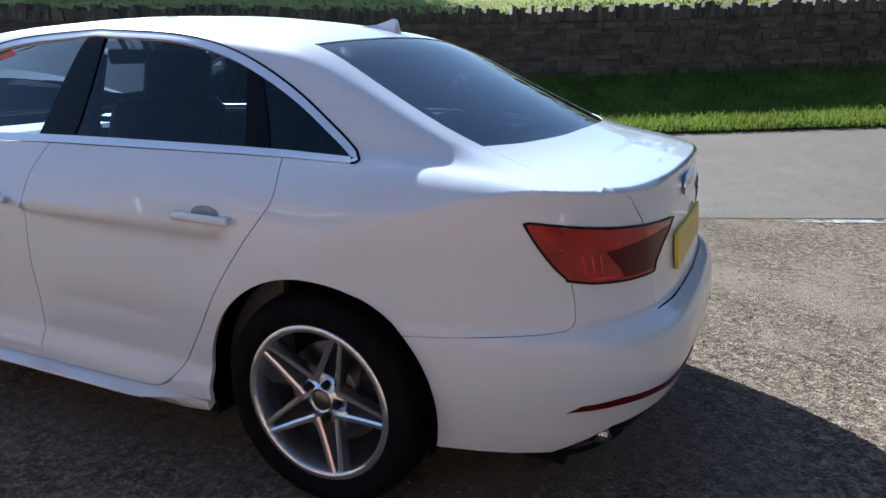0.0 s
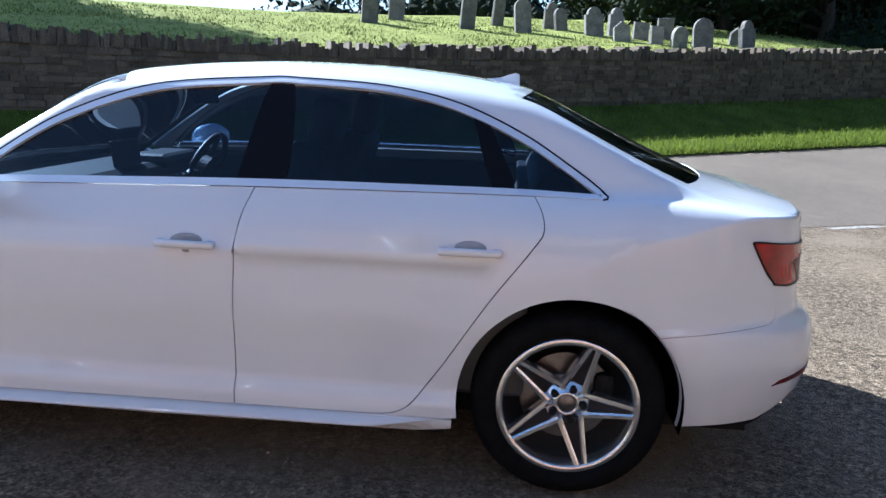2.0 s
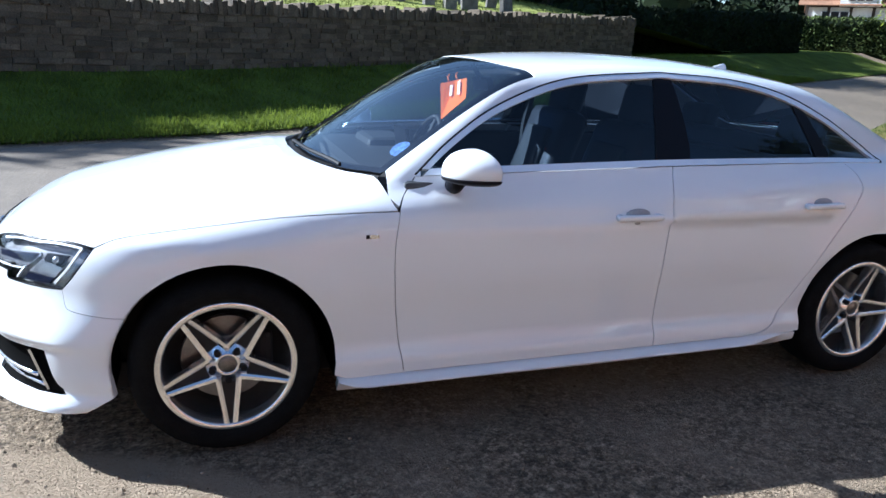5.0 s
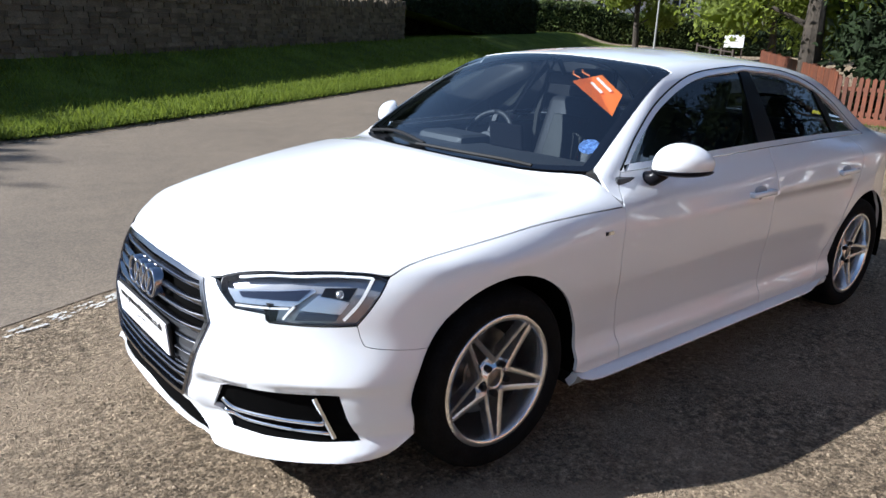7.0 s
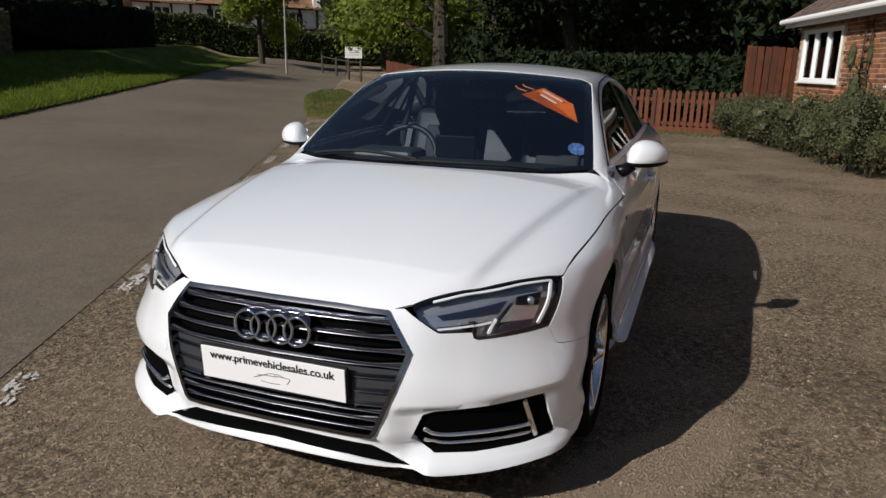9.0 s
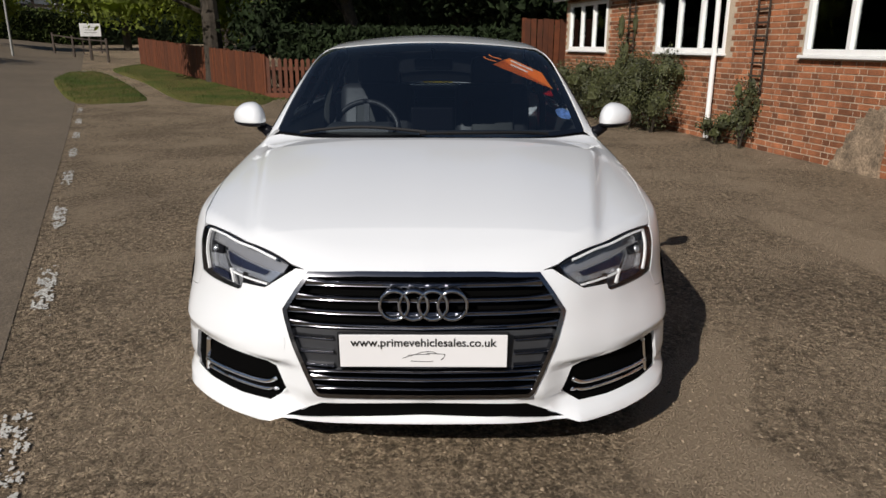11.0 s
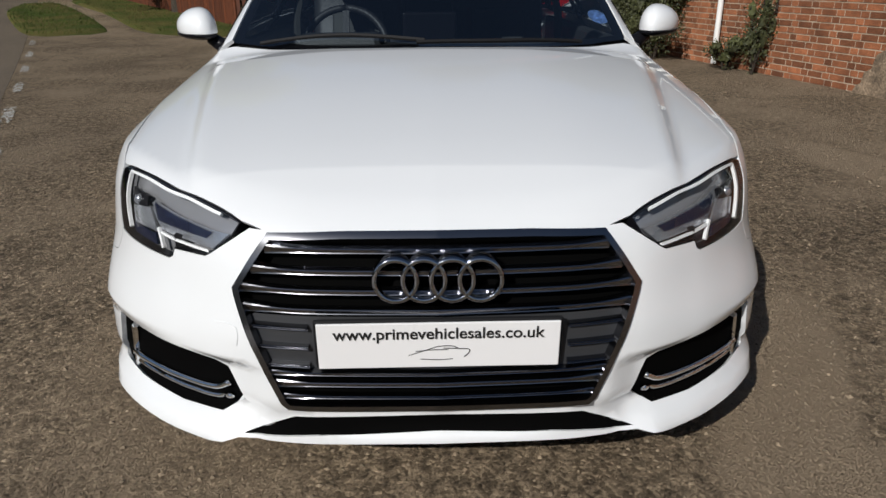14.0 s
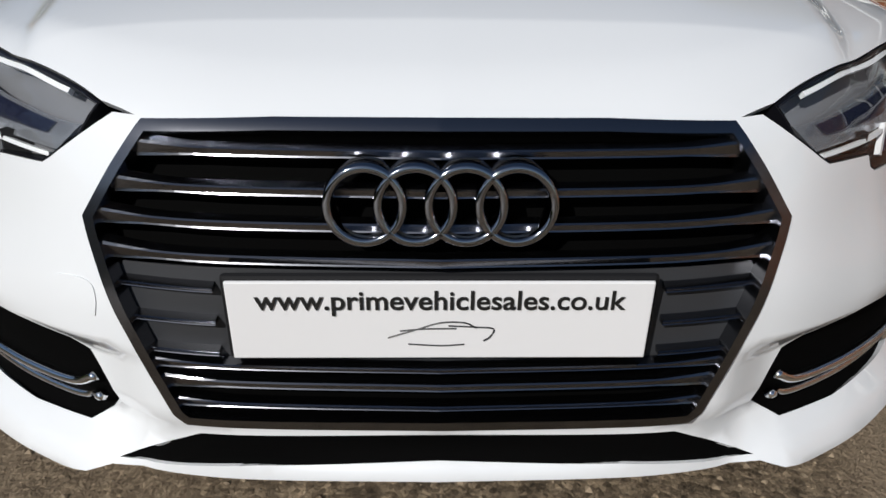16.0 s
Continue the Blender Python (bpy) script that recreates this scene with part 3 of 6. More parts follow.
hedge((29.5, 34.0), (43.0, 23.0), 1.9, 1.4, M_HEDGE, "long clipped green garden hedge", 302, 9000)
hedge((43.0, 23.0), (52.0, 12.0), 1.9, 1.4, M_LEAF_DARK_SHADED, "clipped green garden hedge", 303, 4000)


# ---- timber-framed house beyond the hedge ----
def far_house():
    h = empty("timbered_house", "white timber-framed house with brown tiled roofs", "house", (50.7, 36.9, 2.5), -47)
    part("wall", boxed((19, 7, 5.4), (0, 0, 0.7)), M_PLASTER, h, "white plaster wall")
    for k in range(14):
        part("timber", boxed((0.2, 0.08, 3.4), (-9.4 + 1.45 * k, -3.54, 1.7)), M_TIMBER, h)
    for zz in (1.6, 3.3):
        part("timber", boxed((19, 0.08, 0.2), (0, -3.55, zz)), M_TIMBER, h)

    def gable_roof(length, depth, z0, rise_, at, rz):
        bm = bmesh.new()
        r_ = 12
        chain = []
        for side in (-1, 1):
            rows_ = []
            for i in range(r_ + 1):
                y0, za = side * depth / 2 * (1 - i / r_), z0 + rise_ * i / r_
                rows_ += [(y0, za), (y0, za + 0.05)] if i < r_ else [(0, za)]
            chain += rows_ if side < 0 else rows_[:-1][::-1]
        line = [[bm.verts.new((x, y, zz)) for y, zz in chain] for x in (-length / 2, length / 2)]
        for k in range(len(chain) - 1):
            bm.faces.new((line[0][k], line[1][k], line[1][k + 1], line[0][k + 1]))
        bmesh.ops.transform(bm, matrix=pose(*at, 0, 0, rz), verts=bm.verts)
        return bm
    roof = part("roof", gable_roof(20, 8.2, 3.3, 4.2, (0, 0, 0), 0), M_TILE_WARM, h, "brown tiled roof")
    for x in (-6.0, 0.0, 6.0):
        g = part("gable", boxed((2.6, 1.6, 1.7), (x, -3.2, 4.1)), M_PLASTER, h, "timbered dormer gable")
        part("dormer_roof", gable_roof(2.6, 3.2, 4.9, 1.3, (x, -3.0, 0), 90), M_TILE_WARM, roof)
        # window painted near-black for the unlit room behind it
        w = part("window", boxed((1.6, 0.06, 1.1), (x, -4.03, 4.2)), M_ROOM_SHADE, h, "dark leaded window")
        for dx in (-0.8, -0.27, 0.27, 0.8):
            part("window_bar", boxed((0.09, 0.04, 1.1), (x + dx, -4.07, 4.2)), M_WHITE_PAINT, w)
    for x in (-7.5, -3.0, 3.0, 7.5):
        w = part("window", boxed((1.8, 0.06, 1.2), (x, -3.58, 2.3)), M_ROOM_SHADE, h, "dark leaded window")
        for dx in (-0.9, -0.3, 0.3, 0.9):
            part("window_bar", boxed((0.09, 0.04, 1.2), (x + dx, -3.62, 2.3)), M_WHITE_PAINT, w)
    part("chimney", boxed((1.0, 0.8, 2.2), (4.5, 0.6, 7.9)), M_BRICK, roof, "brick chimney")


far_house()

# ---- fences ----
FENCE_C, FENCE_L, FENCE_E = Vector((13.35, 4.28, 0)), Vector((25.1, 12.15, 0)), Vector((12.96, -1.93, 0))


def board_fence(p0, p1, height, width, gap, label, group, pointed, thick=0.02, rail=True):
    d = p1 - p0
    length, yaw = d.length, math.degrees(math.atan2(d.y, d.x))
    f = empty("fence", label, "fence", (p0.x, p0.y, 0), yaw, group)
    bm = bmesh.new()
    hw = width / 2
    prof = [(-hw, -0.05), (hw, -0.05), (hw, height - (hw * 0.8 if pointed else 0)), (0, height), (-hw, height - (hw * 0.8 if pointed else 0))]
    front = [bm.verts.new((x, -thick / 2, zz)) for x, zz in prof]
    back = [bm.verts.new((x, thick / 2, zz)) for x, zz in prof]
    bm.faces.new(front)
    bm.faces.new(back[::-1])
    for k in range(5):
        bm.faces.new((front[k], back[k], back[(k + 1) % 5], front[(k + 1) % 5]))
    bmesh.ops.recalc_face_normals(bm, faces=bm.faces)
    me = bpy.data.meshes.new("board")
    bm.to_mesh(me)
    bm.free()
    me.materials.append(M_FENCE)
    n = int(length / (width + gap))
    for k in range(n):
        w = p0 + d * ((k + 0.5) / n)
        ob = new("board", me)
        ob.parent = f
        ob.matrix_local = pose((k + 0.5) * length / n, rt.uniform(-0.006, 0.006), ground_z(w.x, w.y) + rt.uniform(-0.012, 0.012), 0, rt.uniform(-0.8, 0.8), 0)
    for k in range(int(length / 2.2) + 1):
        w = p0 + d * min(1, k * 2.2 / length)
        part("post", boxed((0.09, 0.09, height + 0.05), (k * 2.2, 0.07, ground_z(w.x, w.y) + height / 2)), M_FENCE, f)
        if rail and k * 2.2 + 2.2 <= length + 0.5:
            w2 = p0 + d * min(1, (k + 0.5) * 2.2 / length)
            for zz in (0.22, 0.75):
                part("rail", boxed((2.2, 0.04, 0.08), (k * 2.2 + 1.1, 0.035, ground_z(w2.x, w2.y) + zz * height)), M_FENCE, f)
    return f


board_fence(FENCE_L, FENCE_C, 1.03, 0.125, 0.004, "brown close-boarded garden fence", "garden fences", False)
picket = board_fence(FENCE_C, FENCE_E, 0.94, 0.085, 0.055, "brown picket fence with pointed boards", "garden fences", True)
board_fence(FENCE_E, Vector((13.25, -3.3, 0)), 1.9, 0.125, 0.004, "tall brown boarded fence panel by the house", "garden fences", False)
for k in range(3):
    a, b = FENCE_C.lerp(FENCE_E, k / 3), FENCE_C.lerp(FENCE_E, (k + 1) / 3)
    m, d = (a + b) / 2, b - a
    part("gravel_board", boxed((d.length, 0.03, 0.16), (k * d.length + d.length / 2, -0.026, ground_z(m.x, m.y) + 0.05), bevel=0.004), M_FENCE, picket)
# near-black hedge added to stand for the deep shade behind the pickets
hedge((14.1, 4.0), (13.95, -2.9), 1.6, 0.9, M_LEAF_DARK_SHADED, "added dark hedge mass for the shade behind the picket fence", 304, 9000)
# low dark rail fence at the far verge
rails = empty("rail_fence", "low dark post and rail fence on the verge", "fence")
POSTS = [(31.4, 18.9), (29.4, 16.95), (27.4, 15.2), (26.1, 13.9)]
for (x, y), nxt in zip(POSTS, POSTS[1:] + [None]):
    g = ground_z(x, y)
    part("post", boxed((0.09, 0.09, 1.0), (x, y, g + 0.46), bevel=0.01), M_TIMBER, rails)
    if nxt:
        for up in (0.45, 0.85):
            bm = bmesh.new()
            tube(bm, [(x, y, g + up), (nxt[0], nxt[1], ground_z(*nxt) + up)], 0.03, 6)
            part("rail", bm, M_TIMBER, rails)


# ---- grass patches by the drive ----
def patch(name, points, label):
    loop = resample_xy(points, 0.4)
    bm = bmesh.new()
    cx, cy = np.mean(loop, 0)
    rings = []
    for t in (1.0, 0.93, 0.7, 0.4):
        rings.append([bm.verts.new((cx + (x - cx) * t, cy + (y - cy) * t, ground_z(cx + (x - cx) * t, cy + (y - cy) * t) + (0.0 if t == 1 else 0.05))) for x, y in loop])
    n = len(loop)
    for a, b in zip(rings, rings[1:]):
        for k in range(n):
            bm.faces.new((a[k], a[(k + 1) % n], b[(k + 1) % n], b[k]))
    bm.faces.new(rings[-1])
    bmesh.ops.recalc_face_normals(bm, faces=bm.faces)
    return tagged(mesh_object(name, bm, M_LAWN, smooth=True), label, "grass", kind="structure")


def resample_xy(points, step):
    p, out = [Vector((*q, 0)) for q in points], []
    for i in range(len(p)):
        a, b, c, d = p[i - 1], p[i], p[(i + 1) % len(p)], p[(i + 2) % len(p)]
        m = max(1, int((c - b).length / step))
        for k in range(m):
            t = k / m
            q = 0.5 * (2 * b + (c - a) * t + (2 * a - 5 * b + 4 * c - d) * t * t + (3 * b - a - 3 * c + d) * t**3)
            out.append((q.x, q.y))
    return out


ISLAND = [(11.6, 8.1), (11.6, 7.3), (12.3, 6.8), (15.2, 8.3), (18.2, 10.1), (20.9, 12.0), (20.4, 12.6), (17.6, 11.7), (14.2, 9.8)]
STRIP = [(11.4, 4.1), (12.9, 4.0), (14.2, 4.6), (17.3, 6.5), (20.2, 8.3), (25.2, 11.9), (22.2, 12.0), (16.9, 8.7), (12.6, 6.2), (11.6, 5.0)]
patch("grass_island", ISLAND, "green grass island beside the lane")
patch("grass_strip", STRIP, "green grass strip along the fence")


def blades(name, spots, low, high, seed, label, parent=None, lean=0.5, wide=0.006, mat=M_BLADE):
    r = np.random.RandomState(seed)
    p = np.array(spots)
    n = len(p)
    a = r.rand(n) * math.tau
    h = low + (high - low) * r.rand(n)
    w = np.stack([np.cos(a), np.sin(a), np.zeros(n)], 1) * (wide * (0.6 + r.rand(n)))[:, None]
    tip = p + np.stack([r.normal(size=n) * lean * h, r.normal(size=n) * lean * h, h], 1)
    V = np.stack([p - w, p + w, tip], 1).reshape(-1, 3)
    me = bpy.data.meshes.new(name)
    me.from_pydata(V.tolist(), [], np.arange(n * 3).reshape(-1, 3).tolist())
    me.materials.append(mat)
    ob = new(name, me)
    return tagged(ob, label, "grass", kind="stuff")


rb = np.random.RandomState(3)
spots = []
while len(spots) < 60000:
    s, n = rb.uniform(-16, 26), ROAD_FAR + 5.2 * rb.rand() ** 1.6
    x, y = sn(s, n)
    if (Vector((x, y, 0)) - WALL_O).dot(WN) < -0.05 or s > 22:
        spots.append((x, y, ground_z(x, y) + 0.03))
blades("verge_grass", spots, 0.05, 0.15, 1, "long tufted grass on the roadside bank", wide=0.012)
spots = []
while len(spots) < 26000:
    u, d = rb.uniform(-8, 20), 0.5 + 8 * rb.rand() ** 1.3
    p = WALL_O + WD * u + WN * d
    spots.append((p.x, p.y, churchyard(u, d) - 0.02))
blades("churchyard_grass", spots, 0.04, 0.09, 2, "short mown churchyard grass", wide=0.014, mat=M_CHURCH_BLADE)
spots = []
for poly in (ISLAND, STRIP):
    q = np.array(poly)
    lo, hi = q.min(0), q.max(0)
    k = 0
    while k < 9000:
        x, y = rb.uniform(*lo.tolist()[:1], hi[0]), rb.uniform(lo[1], hi[1])
        c = False
        for (x0, y0), (x1, y1) in zip(poly, poly[1:] + poly[:1]):
            if (y0 > y) != (y1 > y) and x < (x1 - x0) * (y - y0) / (y1 - y0) + x0:
                c = not c
        if c:
            spots.append((x, y, ground_z(x, y) + 0.03))
        k += 1
blades("island_grass", spots, 0.03, 0.08, 4, "short grass on the roadside islands", wide=0.01, mat=M_LAWN_BLADE)

spots = []
while len(spots) < 1500:
    p = FENCE_C.lerp(FENCE_E, rb.rand()) + Vector((-0.1 - abs(rb.normal()) * 0.35, 0, 0))
    spots.append((p.x, p.y, ground_z(p.x, p.y)))
blades("weeds", spots, 0.02, 0.07, 6, "short weeds along the fence foot", wide=0.008, mat=M_LAWN_BLADE)

# ---- sign, pole ----
sg = empty("notice_board", "white notice board on two posts by the lane", "sign", (32.9, 17.75, ground_z(32.9, 17.75) - 0.16), -62)
part("board", boxed((0.95, 0.04, 0.62), (0, 0, 1.30), bevel=0.01), M_WHITE_PAINT, sg)
for x in (-0.42, 0.42):
    part("post", boxed((0.06, 0.06, 1.5), (x, 0.05, 0.70)), M_TIMBER, sg)
for k, w in enumerate((0.8, 0.6, 0.7)):
    part("printed_line", boxed((w * 0.8, 0.004, 0.022), (0, -0.023, 1.43 - 0.13 * k)), M_GRAVESTONE, sg)
pole = empty("lamp_post", "slim grey roadside pole", "pole", (26.2, 17.9, ground_z(26.2, 17.9)))
bm = bmesh.new()
tube(bm, [(0, 0, -0.1), (0, 0, 4.6)], 0.05, 10, 0.035)
part("shaft", bm, material("grey_metal", (0.3, 0.3, 0.28), 0.5, vary=0.2), pole)

# ---- brick house beside the forecourt ----
HOUSE_A = math.degrees(math.atan2(0.2, 0.98))
HOUSE_M = pose(5.42, -4.25, 0, 0, 0, HOUSE_A)
house = empty("brick_house", "single-storey red brick house with white windows", "house")
house.matrix_world = HOUSE_M
U0, U1, EAVES = -15.0, 7.25, 2.42
SILL, HEAD = 1.25, 2.22
WINDOWS = [(5.02, 7.02, 3), (0.88, 2.95, 3), (-2.95, -0.80, 3), (-7.0, -4.9, 3), (-11.2, -9.1, 3)]
M_JOINT = material("pale_mortar", (0.52, 0.42, 0.31), 0.95, vary=0.25, scale=3, fine=80, bump=0.4)
M_BRICK_FAR = material("red_brick_far", (0.315, 0.117, 0.050), 0.85, vary=0.3, scale=6, fine=90, bump=0.4, random_vary=0.45, island=True)
# backing wall with openings: pieces between the windows
bm = bmesh.new()
edges_u = [U0] + [v for w in sorted(WINDOWS) for v in w[:2]] + [U1]
for k in range(0, len(edges_u), 2):
    box(bm, (edges_u[k + 1] - edges_u[k], 0.22, EAVES), ((edges_u[k] + edges_u[k + 1]) / 2, -0.13, EAVES / 2))
for a, b, _ in WINDOWS:
    box(bm, (b - a, 0.22, SILL), ((a + b) / 2, -0.13, SILL / 2))
    box(bm, (b - a, 0.22, EAVES - HEAD), ((a + b) / 2, -0.13, (EAVES + HEAD) / 2))
box(bm, (0.22, 7.0, EAVES), (U1 - 0.12, -3.7, EAVES / 2))
box(bm, (0.22, 7.0, EAVES), (U0 + 0.11, -3.7, EAVES / 2))
box(bm, (U1 - U0, 0.22, EAVES), ((U0 + U1) / 2, -7.2, EAVES / 2))
front = part("wall", bm, M_JOINT, house, "red brick wall with pale mortar")
# back and ceiling coloured near-black so the rooms look unlit
part("room_shade_back", boxed((U1 - U0 - 0.6, 0.06, EAVES), ((U0 + U1) / 2, -2.6, EAVES / 2)), M_ROOM_SHADE, house)
part("room_shade_ceiling", boxed((U1 - U0 - 0.6, 6.6, 0.05), ((U0 + U1) / 2, -3.6, EAVES - 0.03)), M_ROOM_SHADE, house)
far_v, far_f = [], []
brick_mesh = {}


def brick_at(u0, u1, z0, own):
    """One brick, a few millimetres proud of its joints."""
    w = u1 - u0
    if own:
        key = round(w, 3)
        if key not in brick_mesh:
            bm = bmesh.new()
            box(bm, (w, 0.02, 0.0605), (0, 0, 0), bevel=0.0)
            me = bpy.data.meshes.new("brick")
            bm.to_mesh(me)
            bm.free()
            me.materials.append(M_BRICK)
            brick_mesh[key] = me
        ob = new("brick", brick_mesh[key])
        ob.parent = front
        ob.matrix_local = pose((u0 + u1) / 2, -0.024 + rb.uniform(-0.002, 0.002), z0 + 0.0325)
    else:
        q = len(far_v)
        y = -0.014 + rb.uniform(-0.002, 0.002)
        far_v.extend([(u0, -0.03, z0), (u1, -0.03, z0), (u1, -0.03, z0 + 0.0605), (u0, -0.03, z0 + 0.0605), (u0, y, z0), (u1, y, z0), (u1, y, z0 + 0.0605), (u0, y, z0 + 0.0605)])
        far_f.extend(tuple(q + i for i in f) for f in ((4, 7, 6, 5), (0, 4, 5, 1), (1, 5, 6, 2), (2, 6, 7, 3), (3, 7, 4, 0)))


owned = 0
for row in range(int(EAVES / 0.075)):
    z0 = row * 0.075 + 0.005
    u = U0 + (0.0 if row % 2 else 0.06)
    k = row % 2
    while u < U1 - 0.02:
        w = 0.215 if k % 2 == 0 else 0.1025
        u1 = min(u + w, U1)
        blocked = any(a - 0.01 < u1 and u < b + 0.01 and z0 + 0.065 > SILL - 0.02 and z0 < HEAD for a, b, _ in WINDOWS)
        if not blocked:
            own = -2.35 < u < 0.55 and z0 < 1.3 and owned < 295
            owned += own
            brick_at(u, u1, z0, own)
        u, k = u1 + 0.015, k + 1
brickwork = raw_object("brickwork", far_v, far_f, M_BRICK_FAR, front)
tagged(brickwork, kind="stuff")
M_PANE = glass("window_pane", (0.75, 0.8, 0.8))
M_BLIND = material("blue_blind", (0.03, 0.22, 0.48), 0.7, vary=0.1)
M_CURTAIN = material("pale_curtain", (0.6, 0.57, 0.52), 0.9, vary=0.15, scale=6, fine=40)
for a, b, n in WINDOWS:
    m = (a + b) / 2
    wf = part("window_frame", boxed((b - a, 0.08, 0.07), (m, -0.04, HEAD - 0.035), bevel=0.006), M_WHITE_PAINT, house)
    part("frame_rail", boxed((b - a, 0.08, 0.07), (m, -0.04, SILL + 0.035), bevel=0.006), M_WHITE_PAINT, wf)
    part("window_sill", boxed((b - a + 0.05, 0.13, 0.035), (m, -0.005, SILL - 0.018), bevel=0.008), M_WHITE_PAINT, wf)
    for k in range(n + 1):
        part("mullion", boxed((0.065, 0.075, HEAD - SILL - 0.14), (a + 0.0325 + (b - a - 0.065) * k / n, -0.04, (SILL + HEAD) / 2), bevel=0.006), M_WHITE_PAINT, wf)
    for k in range(n):
        x0, x1 = a + 0.0325 + (b - a - 0.065) * k / n + 0.03, a + 0.0325 + (b - a - 0.065) * (k + 1) / n - 0.03
        part("pane", boxed((x1 - x0, 0.006, HEAD - SILL - 0.13), ((x0 + x1) / 2, -0.05, (SILL + HEAD) / 2)), M_PANE, wf)
    part("blind", boxed((b - a - 0.1, 0.03, 0.24), (m, -0.10, HEAD - 0.18)), M_BLIND, wf, "blue roller blind")
    bm = bmesh.new()
    for k in range(9):
        box(bm, (0.05, 0.05, 0.85), (b - 0.30 + k * 0.03 - 0.012 * (k % 2), -0.20 - 0.02 * (k % 2), (SILL + HEAD) / 2 - 0.05), rz=35 if k % 2 else -35, ry=12)
    part("curtain", bm, M_CURTAIN, wf, "pale curtain drawn aside")
# roof in tile courses, hipped at the end
tv, tf = [], []
PITCH, OVER = radians(38), 0.28
for i in range(34):
    d0 = -OVER + i * 0.105
    zz, yy = EAVES + 0.02 + (d0 + OVER) * math.sin(PITCH), OVER - (d0 + OVER) * math.cos(PITCH)
    z1, y1 = zz + 0.125 * math.sin(PITCH) - 0.012, yy - 0.125 * math.cos(PITCH)
    u = U0 - 0.2 + (0.08 if i % 2 else 0)
    end = U1 + 0.2 - (d0 + OVER) * math.cos(PITCH) * 0.9
    while u < end:
        w = 0.16 if u > -4 else 0.8
        q = len(tv)
        lift = rb.uniform(0, 0.008)
        tv += [(u, yy, zz + lift), (u + w, yy, zz + lift), (u + w, y1, z1), (u, y1, z1), (u, yy, zz + lift - 0.018), (u + w, yy, zz + lift - 0.018)]
        tf += [(q, q + 1, q + 2, q + 3), (q + 4, q + 5, q + 1, q)]
        u += w + 0.004
roof = raw_object("roof", tv, tf, M_TILE, house)
tagged(roof, "old brown tiled roof with moss")
bm = bmesh.new()
top = EAVES + 3.5 * math.sin(PITCH)
vs = [bm.verts.new(p) for p in ((U0 - 0.2, OVER - 0.02, EAVES - 0.01), (U1 + 0.2, OVER - 0.02, EAVES - 0.01), (U1 - 2.6, -2.5, top - 0.05), (U0 - 0.2, -2.5, top - 0.05), (U1 + 0.2, -7.4, EAVES - 0.01), (U1 - 2.6, -4.4, top - 0.05), (U0 - 0.2, -4.4, top - 0.05), (U0 - 0.2, -7.4, EAVES - 0.01))]
for f in ((0, 1, 2, 3), (1, 4, 5, 2), (4, 7, 6, 5), (3, 2, 5, 6)):
    bm.faces.new([vs[i] for i in f])
bmesh.ops.recalc_face_normals(bm, faces=bm.faces)
part("roof_deck", bm, M_TILE, house)
part("fascia", boxed((U1 - U0 + 0.5, 0.025, 0.16), ((U0 + U1) / 2, OVER - 0.06, EAVES - 0.06)), M_WHITE_PAINT, house)
bm = bmesh.new()
tube(bm, [(U0 - 0.3, OVER, EAVES - 0.02), (U1 + 0.35, OVER, EAVES - 0.02)], 0.055, 10)
part("gutter", bm, M_WHITE_PAINT, house, "white gutter")
bm = bmesh.new()
tube(bm, [(0.99, OVER - 0.02, EAVES - 0.05), (1.00, 0.09, EAVES - 0.22), (1.01, 0.07, 1.2), (1.01, 0.07, 0.03)], 0.037, 12)
part("drainpipe", bm, M_WHITE_PAINT, house, "white drainpipe with peeling paint")
# worn render patch low on the wall
bm = bmesh.new()
pts = [(-1.22, 0.0), (-1.30, 0.09), (-1.37, 0.12), (-1.40, 0.24), (-1.52, 0.29), (-1.56, 0.44), (-1.69, 0.50), (-1.72, 0.63), (-1.86, 0.66), (-1.93, 0.77), (-2.10, 0.75), (-2.16, 0.81), (-2.29, 0.76), (-2.27, 0.55), (-2.31, 0.30), (-2.28, 0.16), (-2.30, 0.0)]
f = bm.faces.new([bm.verts.new((-1.50 + (u + 1.22) * 0.72, 0.022, zz * 0.93)) for u, zz in pts])
out = bmesh.ops.extrude_face_region(bm, geom=[f])["geom"]
bmesh.ops.translate(bm, verts=[v for v in out if isinstance(v, bmesh.types.BMVert)], vec=(0, -0.03, 0))
bmesh.ops.recalc_face_normals(bm, faces=bm.faces)
part("render_patch", bm, material("cement_render", (0.33, 0.245, 0.165), 0.9, vary=0.55, scale=7, fine=45, bump=1.0, fine_vary=0.5), house, "patch of worn cement render on brick")
# trellises
for u0 in (0.02, 3.85):
    bm = bmesh.new()
    for du in (-0.12, 0.12):
        box(bm, (0.02, 0.015, 1.5), (u0 + du, 0.03, 1.5))
    for k in range(9):
        box(bm, (0.30, 0.015, 0.025), (u0, 0.04, 0.80 + 0.17 * k))
    ob = tagged(mesh_object("trellis", bm, M_TIMBER), "narrow wooden trellis on the brick wall", "trellis", "trellises")
    ob.matrix_world = HOUSE_M


